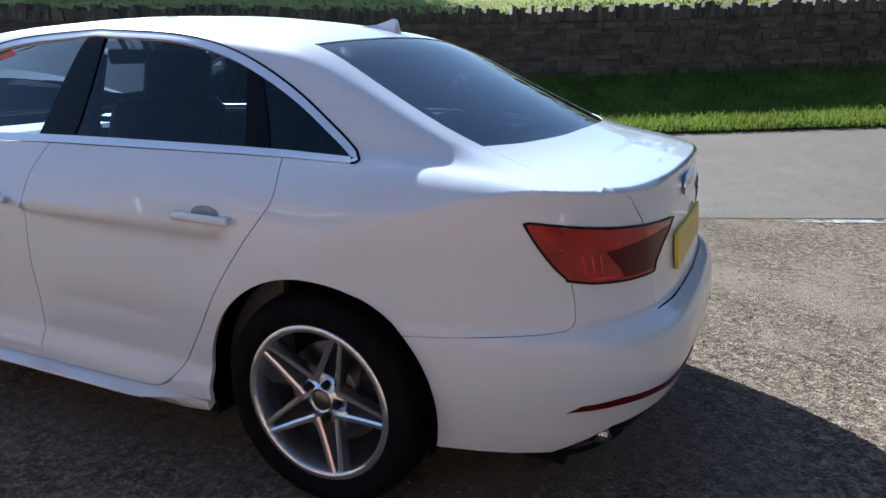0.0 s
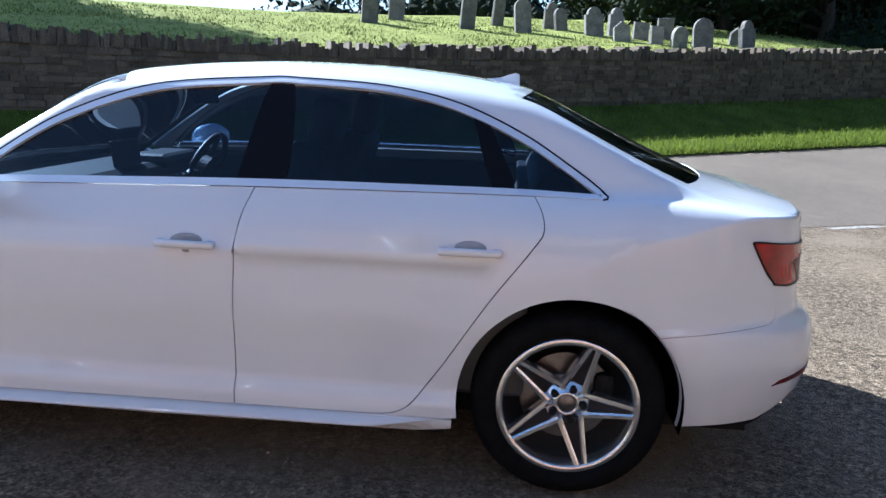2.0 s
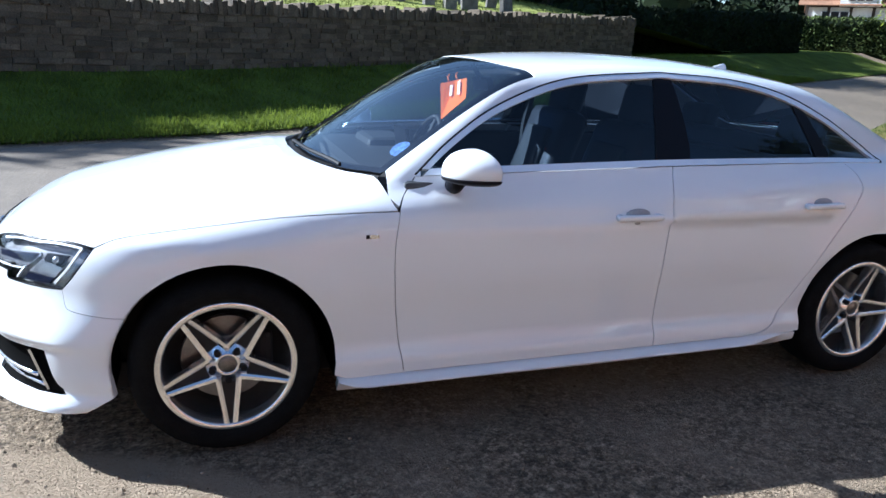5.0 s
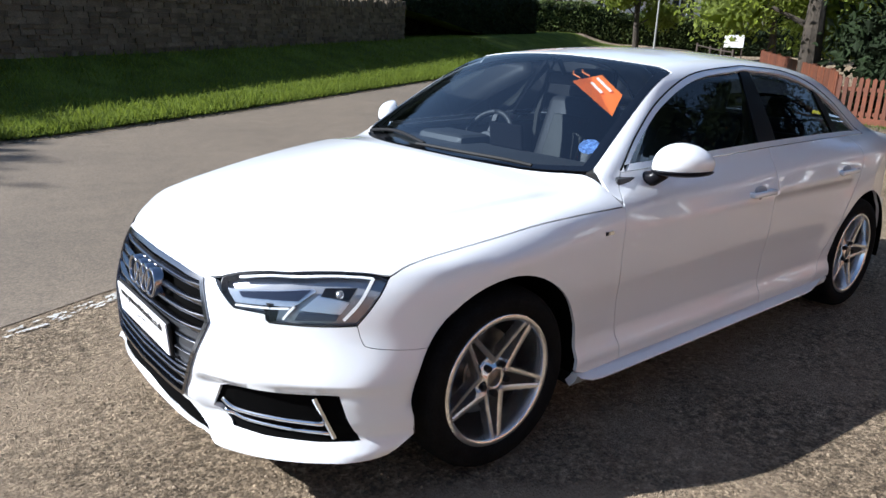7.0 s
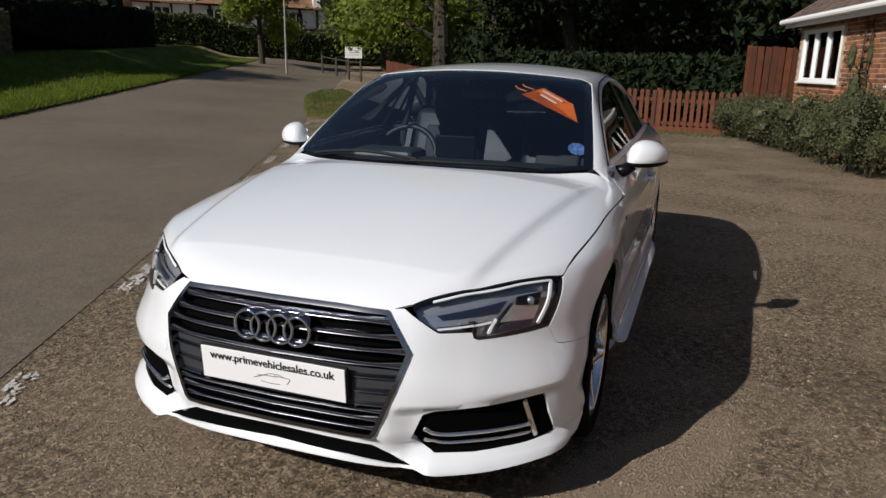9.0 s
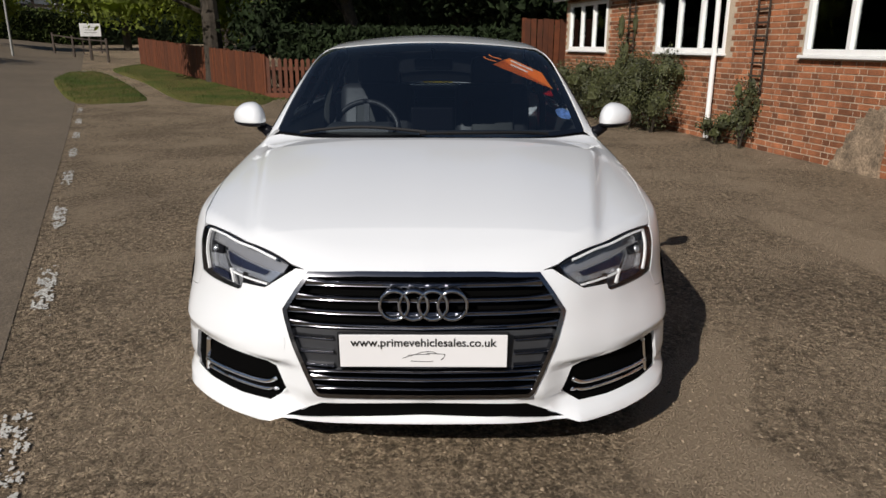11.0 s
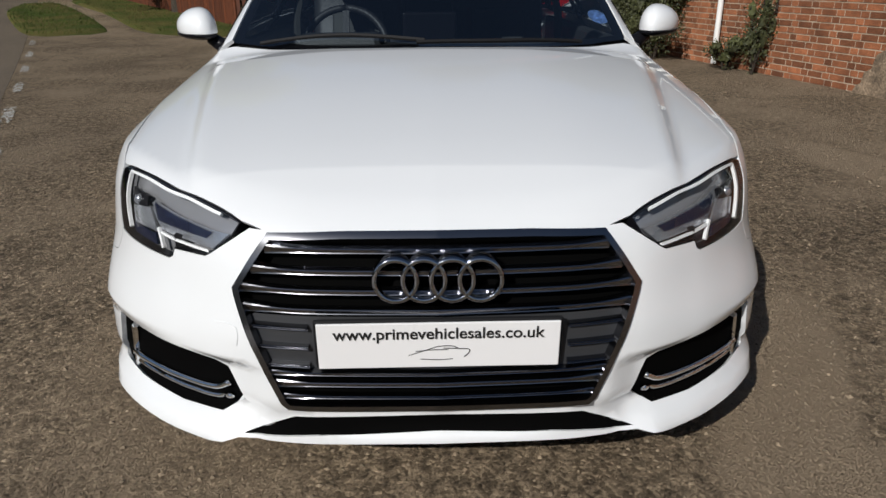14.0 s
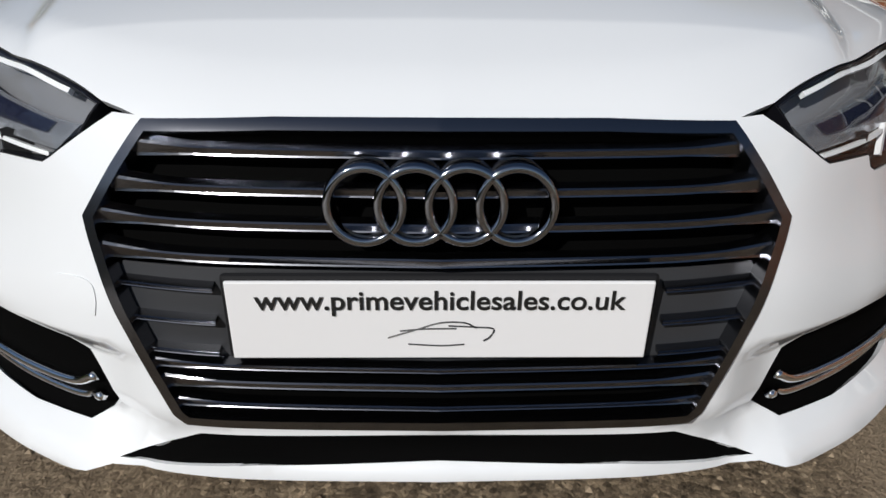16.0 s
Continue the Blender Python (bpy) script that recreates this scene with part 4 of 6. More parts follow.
# ---- shrubs along the house ----
def shrub(u, y, h, w, seed, mat, label, count=1500):
    at = HOUSE_M @ Vector((u, y, 0))
    r = random.Random(seed)
    t = empty("shrub", label, "shrub", at, 0, "shrubs along the house")
    bm = bmesh.new()
    cs = []
    for k in range(9):
        a = r.uniform(0, math.tau)
        e = (w * 0.5 * math.cos(a) * r.uniform(0.3, 1), w * 0.42 * math.sin(a) * r.uniform(0.3, 1), h * r.uniform(0.35, 0.92))
        tube(bm, [(0, 0, -0.05), (e[0] * 0.4, e[1] * 0.4, e[2] * 0.5), e], 0.012, 5, 0.004)
        cs.append((*e, w * 0.26, w * 0.24, h * 0.24))
    cs.append((0, 0, h * 0.36, w * 0.40, w * 0.34, h * 0.36))
    part("stem", bm, M_BARK, t)
    leaves("foliage", cs, int(count * 2.6), 0.021, mat, seed, t, 0.5)


M_SHRUB = material("shrub_leaf", (0.056, 0.062, 0.020), 0.6, vary=0.3, scale=3, fine=20, random_vary=0.5, island=True)
for k, (u, y, h, w) in enumerate([(2.0, 0.45, 1.15, 0.9), (2.6, 0.55, 1.15, 1.2), (3.5, 0.55, 1.05, 1.2), (4.4, 0.6, 1.0, 1.3), (5.3, 0.6, 0.95, 1.3), (6.2, 0.7, 0.95, 1.3), (7.0, 0.8, 0.9, 1.2), (7.6, 1.0, 0.8, 1.0)]):
    shrub(u, y, h, w, 400 + k, M_SHRUB, "leafy green shrub against the brick wall", 1900)
shrub(3.85, 0.16, 1.9, 0.5, 420, M_SHRUB, "climbing plant on a trellis", 500)
shrub(0.05, 0.14, 0.95, 0.42, 421, M_SHRUB, "small climbing plant on the wall", 420)
shrub(0.55, 0.2, 0.45, 0.6, 422, M_SHRUB, "low straggling plant at the wall's foot", 260)

# ---- loose stones on the forecourt ----
n = 30000
r = np.random.RandomState(9)
px, py = r.uniform(-6.5, 5.5, n), r.uniform(-4.3, 3.2, n)
keep = (-math.sin(ROAD) * px + math.cos(ROAD) * py < ROAD_NEAR + 0.15) & (py > -4.6 + 0.2 * (px - 5.4))
px, py = px[keep], py[keep]
n = len(px)
sz = 0.003 + 0.0075 * r.rand(n) ** 3.0
ang = r.rand(n) * math.tau
V = np.zeros((n, 6, 3))
for k in range(4):
    rr = sz * (0.7 + 0.6 * r.rand(n))
    V[:, k] = np.stack([px + rr * np.cos(ang + k * math.pi / 2), py + rr * np.sin(ang + k * math.pi / 2), sz * 0.25 * r.rand(n) + 0.001], 1)
V[:, 4] = np.stack([px, py, sz * (0.5 + 0.5 * r.rand(n)) + 0.001], 1)
V[:, 5] = np.stack([px, py, np.full(n, -0.004)], 1)
base = np.arange(n)[:, None] * 6
F = np.concatenate([base + np.array(f) for f in ((0, 1, 4), (1, 2, 4), (2, 3, 4), (3, 0, 4))])
pebbles = raw_object("pebbles", V.reshape(-1, 3).tolist(), F.tolist(), material("pebble", (0.255, 0.195, 0.130), 0.9, vary=0.2, scale=20, fine=200, random_vary=0.3, island=True))
tagged(pebbles, "loose pale and brown stones on the gravel", "gravel", kind="stuff")

# ---- the saloon car: one smooth form from which its panels are cut ----
def curve(points):
    """A smooth monotone curve through (at, value) pairs."""
    xs, ys = np.array([p[0] for p in points], float), np.array([p[1] for p in points], float)
    h, d = np.diff(xs), np.diff(ys) / np.diff(xs)
    m = np.zeros(len(xs))
    m[0], m[-1] = d[0], d[-1]
    for i in range(1, len(xs) - 1):
        if d[i - 1] * d[i] > 0:
            w1, w2 = 2 * h[i] + h[i - 1], h[i] + 2 * h[i - 1]
            m[i] = (w1 + w2) / (w1 / d[i - 1] + w2 / d[i])

    def at(x):
        x = np.asarray(x, float)
        i = np.clip(np.searchsorted(xs, x) - 1, 0, len(xs) - 2)
        t = (np.clip(x, xs[0] - 5, xs[-1] + 5) - xs[i]) / h[i]
        lo, hi = x < xs[0], x > xs[-1]
        v = (2 * t**3 - 3 * t**2 + 1) * ys[i] + (t**3 - 2 * t**2 + t) * h[i] * m[i] + (3 * t**2 - 2 * t**3) * ys[i + 1] + (t**3 - t**2) * h[i] * m[i + 1]
        v = np.where(lo, ys[0] + m[0] * (x - xs[0]), v)
        return np.where(hi, ys[-1] + m[-1] * (x - xs[-1]), v)
    return at


def smax(a, b, k):
    h = np.maximum(k - np.abs(a - b), 0) / k
    return np.maximum(a, b) + h * h * k / 4


def smin(a, b, k):
    return -smax(-a, -b, k)


side_plan = curve([(-2.4, 0.88), (-1.9, 0.902), (-1.41, 0.917), (-0.8, 0.919), (0.2, 0.921), (1.0, 0.921), (1.41, 0.918), (1.8, 0.885), (2.1, 0.84), (2.5, 0.77)])
side_drop = curve([(0.05, -0.16), (0.17, -0.05), (0.25, 0.004), (0.30, 0.006), (0.37, -0.020), (0.48, -0.016), (0.62, -0.002), (0.76, -0.003), (0.87, -0.020), (0.915, -0.042), (1.0, -0.098), (1.15, -0.19), (1.4, -0.34)])
line_height = curve([(-2.2, -0.10), (-1.82, -0.075), (-0.82, -0.018), (0.3, 0.008), (1.29, 0.022), (2.0, 0.01), (2.4, 0.0)])
nose_plan = curve([(0, 0), (0.26, 0.014), (0.437, 0.055), (0.6, 0.152), (0.72, 0.262), (0.807, 0.372), (0.865, 0.48), (0.905, 0.62), (0.94, 0.85)])
nose_line = curve([(0.05, -2.18), (0.15, -2.25), (0.19, -2.288), (0.225, -2.286), (0.24, -2.272), (0.272, -2.272), (0.285, -2.288), (0.32, -2.295), (0.45, -2.295), (0.55, -2.28), (0.68, -2.235), (0.76, -2.17), (0.95, -2.0)])
tail_plan = curve([(0, 0), (0.3, 0.010), (0.48, 0.035), (0.6, 0.085), (0.7, 0.17), (0.78, 0.295), (0.85, 0.475), (0.92, 0.80)])
tail_line = curve([(0.05, 2.155), (0.2, 2.245), (0.32, 2.325), (0.45, 2.355), (0.545, 2.347), (0.585, 2.325), (0.615, 2.288), (0.66, 2.278), (0.74, 2.270), (0.86, 2.264), (0.93, 2.256), (0.97, 2.262), (1.02, 2.27), (1.1, 2.28)])
hood_line = curve([(-2.4, 0.60), (-2.235, 0.70), (-2.1, 0.755), (-1.9, 0.813), (-1.5, 0.895), (-1.1, 0.952), (-0.8, 0.985), (0, 1.03), (1.0, 1.06), (1.6, 1.060), (1.8, 1.044), (2.0, 1.015), (2.15, 0.986), (2.28, 0.955), (2.42, 0.92)])
crown = curve([(0, 0), (0.3, 0.004), (0.6, 0.028), (0.75, 0.052), (0.85, 0.085), (0.95, 0.15)])
glass_plan = curve([(-1.2, 0.73), (-0.85, 0.768), (-0.4, 0.806), (0.3, 0.825), (1.0, 0.805), (1.5, 0.757), (1.9, 0.685), (2.4, 0.55)])
roof_line = curve([(-0.9, 1.29), (-0.33, 1.385), (0.0, 1.416), (0.3, 1.427), (0.6, 1.422), (0.9, 1.40), (1.25, 1.35), (1.6, 1.28), (2.2, 1.13)])


def form(x, y, z):
    """Below zero inside the car."""
    a = np.abs(y)
    side = a - side_plan(x) - side_drop(z - line_height(x) * np.clip((z - 0.5) / 0.3, 0, 1))
    for hub in (-1.41, 1.41):
        r = np.hypot(x - hub, (z - 0.33) * 0.95)
        side = side - 0.012 * np.exp(-((r - 0.40) / 0.09) ** 2) * np.clip((z - 0.3) / 0.15, 0, 1)
    dome = 0.021 / (1 + np.exp(np.clip((a - (0.58 + 0.19 * (x + 2.0))) / 0.009, -40, 40))) * np.clip((-0.95 - x) / 0.2, 0, 1) * np.clip((x + 2.2) / 0.15, 0, 1)
    top = (z - hood_line(x) + crown(a) * np.where(x < 0.3, 1.0, 0.9) - dome) * 0.9
    low = np.clip((0.60 - z) / 0.22, 0, 1)
    nose = nose_line(z) + nose_plan(a) * (1 - 0.24 * low * low * (3 - 2 * low)) - x
    ledge = 0.390 + 0.075 * (a - 0.43)
    inboard = np.clip((a - 0.37) / 0.10, 0, 1)
    nose = nose + 0.030 * inboard * inboard * (3 - 2 * inboard) / (1 + np.exp(np.clip((z - ledge) / 0.004, -40, 40))) * np.clip((z - 0.19) / 0.06, 0, 1)
    nose = nose - 0.028 * np.clip((a - 0.42) / 0.09, 0, 1) * np.clip((0.255 - z) / 0.045, 0, 1)
    tail = x - tail_line(z) + tail_plan(a)
    soft = 0.05 - 0.012 * np.clip((x - 1.5) / 0.35, 0, 1)
    body = smax(smax(smax(side, top, soft), nose, 0.04), tail, 0.014)
    g_side = (a - glass_plan(x) + 0.53 * (z - 1.0) + 0.12 * (z - 1.0) * np.abs(z - 1.0)) * 0.88
    bow = (a / 0.74) ** 2
    screen = ((z - 0.955) - 0.60 * (x + 1.075 - 0.215 * bow) + 0.10 * (x + 1.0) * (x + 0.3)) * 0.86
    roof = z - roof_line(x) + 0.052 * (a / 0.6) ** 2
    rear = ((z - 1.352) + 0.455 * (x - 1.26 + 0.115 * (a / 0.55) ** 2) + 0.06 * (x - 1.26) * (1.95 - x)) * 0.9
    cabin = smax(smax(g_side, roof, 0.06), smax(screen, rear, 0.01), 0.035)
    cabin = np.maximum(cabin, 0.80 - z + 0.36 * np.maximum(0, x - 1.45))
    return smin(body, cabin, 0.03)


def shade_normal(p):
    e = 0.002
    g = np.stack([form(*(p + d).T) - form(*(p - d).T) for d in np.eye(3) * e], 1)
    return g / np.linalg.norm(g, axis=1, keepdims=True)


def strike(start, way, reach):
    """Where rays from outside first meet the car's form."""
    lo = np.zeros(len(start))
    hi = np.full(len(start), reach)
    found = np.zeros(len(start), bool)
    prev = np.zeros(len(start))
    for t in np.linspace(0, reach, 70)[1:]:
        p = start + way * t
        hit = (form(*p.T) < 0) & ~found
        lo[hit], hi[hit] = prev[hit], t
        found |= hit
        prev[:] = t
    for _ in range(20):
        mid = (lo + hi) / 2
        inside = form(*(start + way * mid[:, None]).T) < 0
        hi, lo = np.where(inside, mid, hi), np.where(inside, lo, mid)
    return start + way * ((lo + hi) / 2)[:, None]


def ones(n, x, y, z):
    return np.stack([np.broadcast_to(np.asarray(c, float), (n,)) for c in (x, y, z)], 1)


def cast_side(uv):
    n = len(uv)
    return strike(ones(n, uv[:, 0], 1.3, uv[:, 1]), ones(n, 0, -1, 0), 1.3)


def cast_top(uv):
    n = len(uv)
    return strike(ones(n, uv[:, 0], uv[:, 1], 1.8), ones(n, 0, 0, -1), 1.8)


def cast_front(uv):
    n = len(uv)
    return strike(ones(n, -2.8, uv[:, 0], uv[:, 1]), ones(n, 1, 0, 0), 2.8)


def cast_back(uv):
    n = len(uv)
    return strike(ones(n, 2.9, uv[:, 0], uv[:, 1]), ones(n, -1, 0, 0), 2.9)


class Wrap:
    """Unrolls the form: round the long axis ('x'), or round an upright at the nose or the tail."""
    def __init__(self, mode):
        self.mode = mode

    def flat(self, p):
        if self.mode == "x":
            return np.stack([p[:, 0], 0.8 * np.arctan2(p[:, 1], p[:, 2] - 0.35)], 1)
        c, s = (-1.2, -1) if self.mode == "nose" else (1.25, 1)
        return np.stack([np.arctan2(p[:, 1], s * (p[:, 0] - c)), p[:, 2]], 1)

    def lift(self, uv):
        n = len(uv)
        if self.mode == "x":
            f = uv[:, 1] / 0.8
            way = np.stack([np.zeros(n), np.sin(f), np.cos(f)], 1)
            return strike(ones(n, uv[:, 0], 0, 0.35) + way * 1.5, -way, 1.5)
        c, s = (-1.2, -1) if self.mode == "nose" else (1.25, 1)
        way = np.stack([s * np.cos(uv[:, 0]), np.sin(uv[:, 0]), np.zeros(n)], 1)
        return strike(ones(n, c, 0, uv[:, 1]) + way * 1.7, -way, 1.7)


WRAP_X, WRAP_NOSE, WRAP_TAIL = Wrap("x"), Wrap("nose"), Wrap("tail")


def resample(loop, step):
    pts, out = np.asarray(loop, float), []
    for a, b in zip(pts, np.roll(pts, -1, 0)):
        n = max(1, int(np.ceil(np.linalg.norm(b - a) / step)))
        out += [a + (b - a) * i / n for i in range(n)]
    out = np.array(out)
    return out[np.linalg.norm(out - np.roll(out, 1, 0), axis=1) > 2e-4]


def inset(loop, d):
    """The loop drawn in by d (out where negative)."""
    area = np.sum(loop[:, 0] * np.roll(loop[:, 1], -1) - np.roll(loop[:, 0], -1) * loop[:, 1])
    e = np.roll(loop, -1, 0) - loop
    n = np.stack([-e[:, 1], e[:, 0]], 1) * np.sign(area)
    n /= np.linalg.norm(n, axis=1, keepdims=True) + 1e-12
    v = n + np.roll(n, 1, 0)
    v /= np.maximum((v * n).sum(1, keepdims=True), 0.35)
    return loop + v * d


def inside(pts, loop):
    x, y = pts[:, 0], pts[:, 1]
    c = np.zeros(len(pts), bool)
    for (x0, y0), (x1, y1) in zip(loop, np.roll(loop, -1, 0)):
        if y0 != y1:
            c ^= ((y0 > y) != (y1 > y)) & (x < (x1 - x0) * (y - y0) / (y1 - y0) + x0)
    return c


from mathutils.geometry import delaunay_2d_cdt


def skin(name, wrap, loop, mat, parent, holes=(), gap=0.002, step=0.03, depth=0.014, lift=0.0, label="", edge=True, mirror=False, fine=None):
    """A panel of the car's form inside a flat loop, less its holes, with turned-in edges."""
    loops = [inset(resample(loop, step), gap)] + [inset(resample(h, step), -gap) for h in holes]
    base = np.concatenate(loops)
    lo, hi = loops[0].min(0), loops[0].max(0)
    gx, gy = np.meshgrid(np.arange(lo[0] + step / 2, hi[0], step), np.arange(lo[1] + step / 2, hi[1], step))
    grid = np.stack([gx.ravel(), gy.ravel()], 1)
    if fine:
        u0, u1, f = fine
        gx, gy = np.meshgrid(np.arange(u0, min(u1, hi[0]), f), np.arange(lo[1], hi[1], f))
        grid = np.concatenate([grid[(grid[:, 0] < u0 - f) | (grid[:, 0] > u1)], np.stack([gx.ravel(), gy.ravel()], 1)])
    keep = inside(grid, loops[0])
    for h in loops[1:]:
        keep &= ~inside(grid, h)
    grid = grid[keep]
    near = np.ones(len(grid), bool)
    for i in range(0, len(base), 200):
        near &= (np.linalg.norm(grid[:, None] - base[None, i:i + 200], axis=2) > step * 0.45).all(1)
    pts = np.concatenate([base, grid[near]])
    edges, k = [], 0
    for l in loops:
        edges += [(k + i, k + (i + 1) % len(l)) for i in range(len(l))]
        k += len(l)
    vs, _, fs, *_ = delaunay_2d_cdt([Vector(p) for p in pts], edges, [], 0, 1e-6)
    pts = np.array([tuple(v) for v in vs])
    mid = np.array([pts[list(f)].mean(0) for f in fs])
    ok = inside(mid, loops[0])
    for h in loops[1:]:
        ok &= ~inside(mid, h)
    faces = [tuple(f) for f, o in zip(fs, ok) if o]
    used = sorted({i for f in faces for i in f})
    index = {v: i for i, v in enumerate(used)}
    faces = [tuple(index[i] for i in f) for f in faces]
    p = wrap.lift(pts[used])
    nrm = shade_normal(p)
    p = p + nrm * lift
    if mirror:
        p, nrm = p * [1, -1, 1], nrm * [1, -1, 1]
    fixed = []
    for f in faces:
        a, b, c = p[list(f)]
        fixed.append(f if np.dot(np.cross(b - a, c - a), nrm[f[0]]) > 0 else f[::-1])
    verts, normals = [tuple(v) for v in p], [tuple(v) for v in nrm]
    if edge and depth:
        count = {}
        for f in fixed:
            for i in range(3):
                count[(f[i], f[(i + 1) % 3])] = 1
        rim = [(a, b) for a, b in count if (b, a) not in count]
        for a, b in rim:
            k = len(verts)
            out = np.cross(p[b] - p[a], nrm[a])
            out = out / (np.linalg.norm(out) + 1e-9)
            verts += [tuple(p[a]), tuple(p[b]), tuple(p[b] - nrm[b] * depth), tuple(p[a] - nrm[a] * depth)]
            normals += [tuple(out)] * 4
            fixed.append((k + 1, k, k + 3, k + 2))
    me = bpy.data.meshes.new(name)
    me.from_pydata(verts, [], fixed)
    me.materials.append(mat)
    for q in me.polygons:
        q.use_smooth = True
    me.normals_split_custom_set_from_vertices(normals)
    ob = new(name, me)
    ob.parent = parent
    return tagged(ob, label) if label else ob


def smooth_line(points, n=8):
    """A Catmull-Rom line through points."""
    p = np.asarray(points, float)
    q = np.vstack([2 * p[0] - p[1], p, 2 * p[-1] - p[-2]])
    out = []
    for i in range(len(p) - 1):
        a, b, c, d = q[i:i + 4]
        for t in np.arange(n) / n:
            out.append(0.5 * (2 * b + (c - a) * t + (2 * a - 5 * b + 4 * c - d) * t * t + (3 * b - a - 3 * c + d) * t**3))
    return np.array(out + [p[-1]])


def on_side(points, wrap, n=8):
    return wrap.flat(cast_side(smooth_line(points, n)))


def on_top(points, wrap, n=8):
    return wrap.flat(cast_top(smooth_line(points, n)))


def on_front(points, wrap, n=8):
    return wrap.flat(cast_front(smooth_line(points, n)))


def on_back(points, wrap, n=8):
    return wrap.flat(cast_back(smooth_line(points, n)))


def both(half):
    """A loop symmetric about the middle, from its half on the positive side."""
    return np.vstack([half, (half * [1, -1])[::-1]])


def both_nose(half):
    return np.vstack([half, (half * [-1, 1])[::-1]])



def band(line, w):
    """A strip of width w along a flat line."""
    p = smooth_line(line, 6)
    d = np.gradient(p, axis=0)
    n = np.stack([-d[:, 1], d[:, 0]], 1)
    n /= np.linalg.norm(n, axis=1, keepdims=True)
    return np.vstack([p + n * w / 2, (p - n * w / 2)[::-1]])


def ring(loop, width):
    return inset(resample(loop, 0.02), width)


M_PAINT = material("white_car_paint", (0.72, 0.735, 0.75), 0.4, coat=1.0)
M_PAINT.node_tree.nodes["Principled BSDF"].inputs["Coat IOR"].default_value = 1.62
M_GLASS = glass("tinted_glass", (0.26, 0.35, 0.48), ior=1.5)
M_SCREEN = glass("windscreen_glass", (0.43, 0.51, 0.57), ior=2.3)
M_REAR = glass("rear_glass", (0.30, 0.37, 0.46), ior=2.3)
M_LENS = glass("clear_lens", (0.96, 0.97, 0.98))
M_BLACK = material("gloss_black_trim", (0.006, 0.006, 0.008), 0.28, spec=0.12)
M_MATT = material("matt_black_plastic", (0.010, 0.010, 0.011), 0.6, spec=0.15)
M_RUBBER = material("black_rubber", (0.009, 0.009, 0.009), 0.85, spec=0.06, vary=0.3, scale=20, fine=150, bump=0.2)
M_CHROME = material("bright_chrome", (0.80, 0.81, 0.83), 0.12, metal=1.0)
M_TRIM = material("satin_trim", (0.84, 0.85, 0.87), 0.32, metal=0.55)
M_GRILLE = material("dark_chrome_slat", (0.21, 0.215, 0.235), 0.2, metal=1.0)
M_RING = material("badge_chrome", (0.36, 0.37, 0.40), 0.09, metal=1.0)
M_RADAR = material("grey_grille_panel", (0.030, 0.031, 0.034), 0.35, spec=0.4)
M_NAVY = material("lamp_dark_glass", (0.014, 0.017, 0.034), 0.12)
M_ALLOY = material("silver_alloy", (0.82, 0.81, 0.80), 0.19, metal=0.95)
M_ALLOY_DARK = material("alloy_recess", (0.035, 0.036, 0.042), 0.4, metal=0.3)
M_DISC = material("brake_steel", (0.20, 0.195, 0.19), 0.35, metal=1.0, vary=0.2, scale=30, fine=200)
M_LAMP_SILVER = material("lamp_reflector", (0.50, 0.52, 0.56), 0.22, metal=0.8)
M_LAMP_WHITE = material("lamp_strip", (0.76, 0.77, 0.78), 0.3)
M_HOUSING = material("lamp_housing", (0.36, 0.365, 0.385), 0.25, metal=0.6)
# near-black that puts the shade of openings and arches into colour
M_RECESS_SHADE = material("recess_shade_black", (0.002, 0.002, 0.002), 0.8, spec=0.02)
M_RED = material("red_lamp_lens", (0.42, 0.005, 0.004), 0.2, coat=0.6, spec=0.2, vary=0.45, scale=14, fine=30, fine_vary=0.1)
M_RED_BRIGHT = material("bright_red_lens", (0.75, 0.03, 0.02), 0.25, coat=0.5)
M_RED_DARK = material("dark_red_lens", (0.085, 0.004, 0.005), 0.3, spec=0.2)
M_LEATHER = material("black_leather", (0.022, 0.022, 0.024), 0.5, vary=0.2, scale=10, fine=80, bump=0.15)
M_SEAT = material("pale_seat_cloth", (0.040, 0.041, 0.038), 0.7, vary=0.15, scale=12, fine=120, bump=0.2)
M_DASH = material("dashboard_plastic", (0.045, 0.047, 0.050), 0.45, vary=0.15, scale=10, fine=120, bump=0.1)
M_PLATE = material("plate_white", (0.74, 0.735, 0.74), 0.35)
M_PLATE_YELLOW = material("plate_yellow", (0.75, 0.55, 0.04), 0.35)
M_INK = material("black_ink", (0.01, 0.01, 0.01), 0.5)
M_ORANGE = material("orange_card", (0.85, 0.20, 0.02), 0.5)
M_CARD_WHITE = material("card_white", (0.8, 0.78, 0.74), 0.5)
M_BLUE = material("sticker_blue", (0.22, 0.36, 0.72), 0.4, vary=0.5, scale=60, fine=120)
# grey of the roof lining, also the painted shade of the handle recesses
M_GREY_TRIM_SHADE = material("pale_grey_trim_and_shade", (0.34, 0.35, 0.36), 0.6, vary=0.1, scale=10, fine=60)

car = empty("car", "white four-door saloon car parked on the gravel", "car")

BELT = [(-0.735, 0.966), (-0.3, 0.982), (0.34, 1.0), (1.0, 1.006), (1.264, 1.006)]
DOOR_FRONT = [(-0.79, 0.905), (-0.812, 0.858), (-0.832, 0.74), (-0.83, 0.58), (-0.812, 0.40), (-0.79, 0.255)]
DOOR_MID = [(0.34, 1.0), (0.315, 0.92), (0.298, 0.80), (0.287, 0.62), (0.284, 0.40), (0.284, 0.262)]
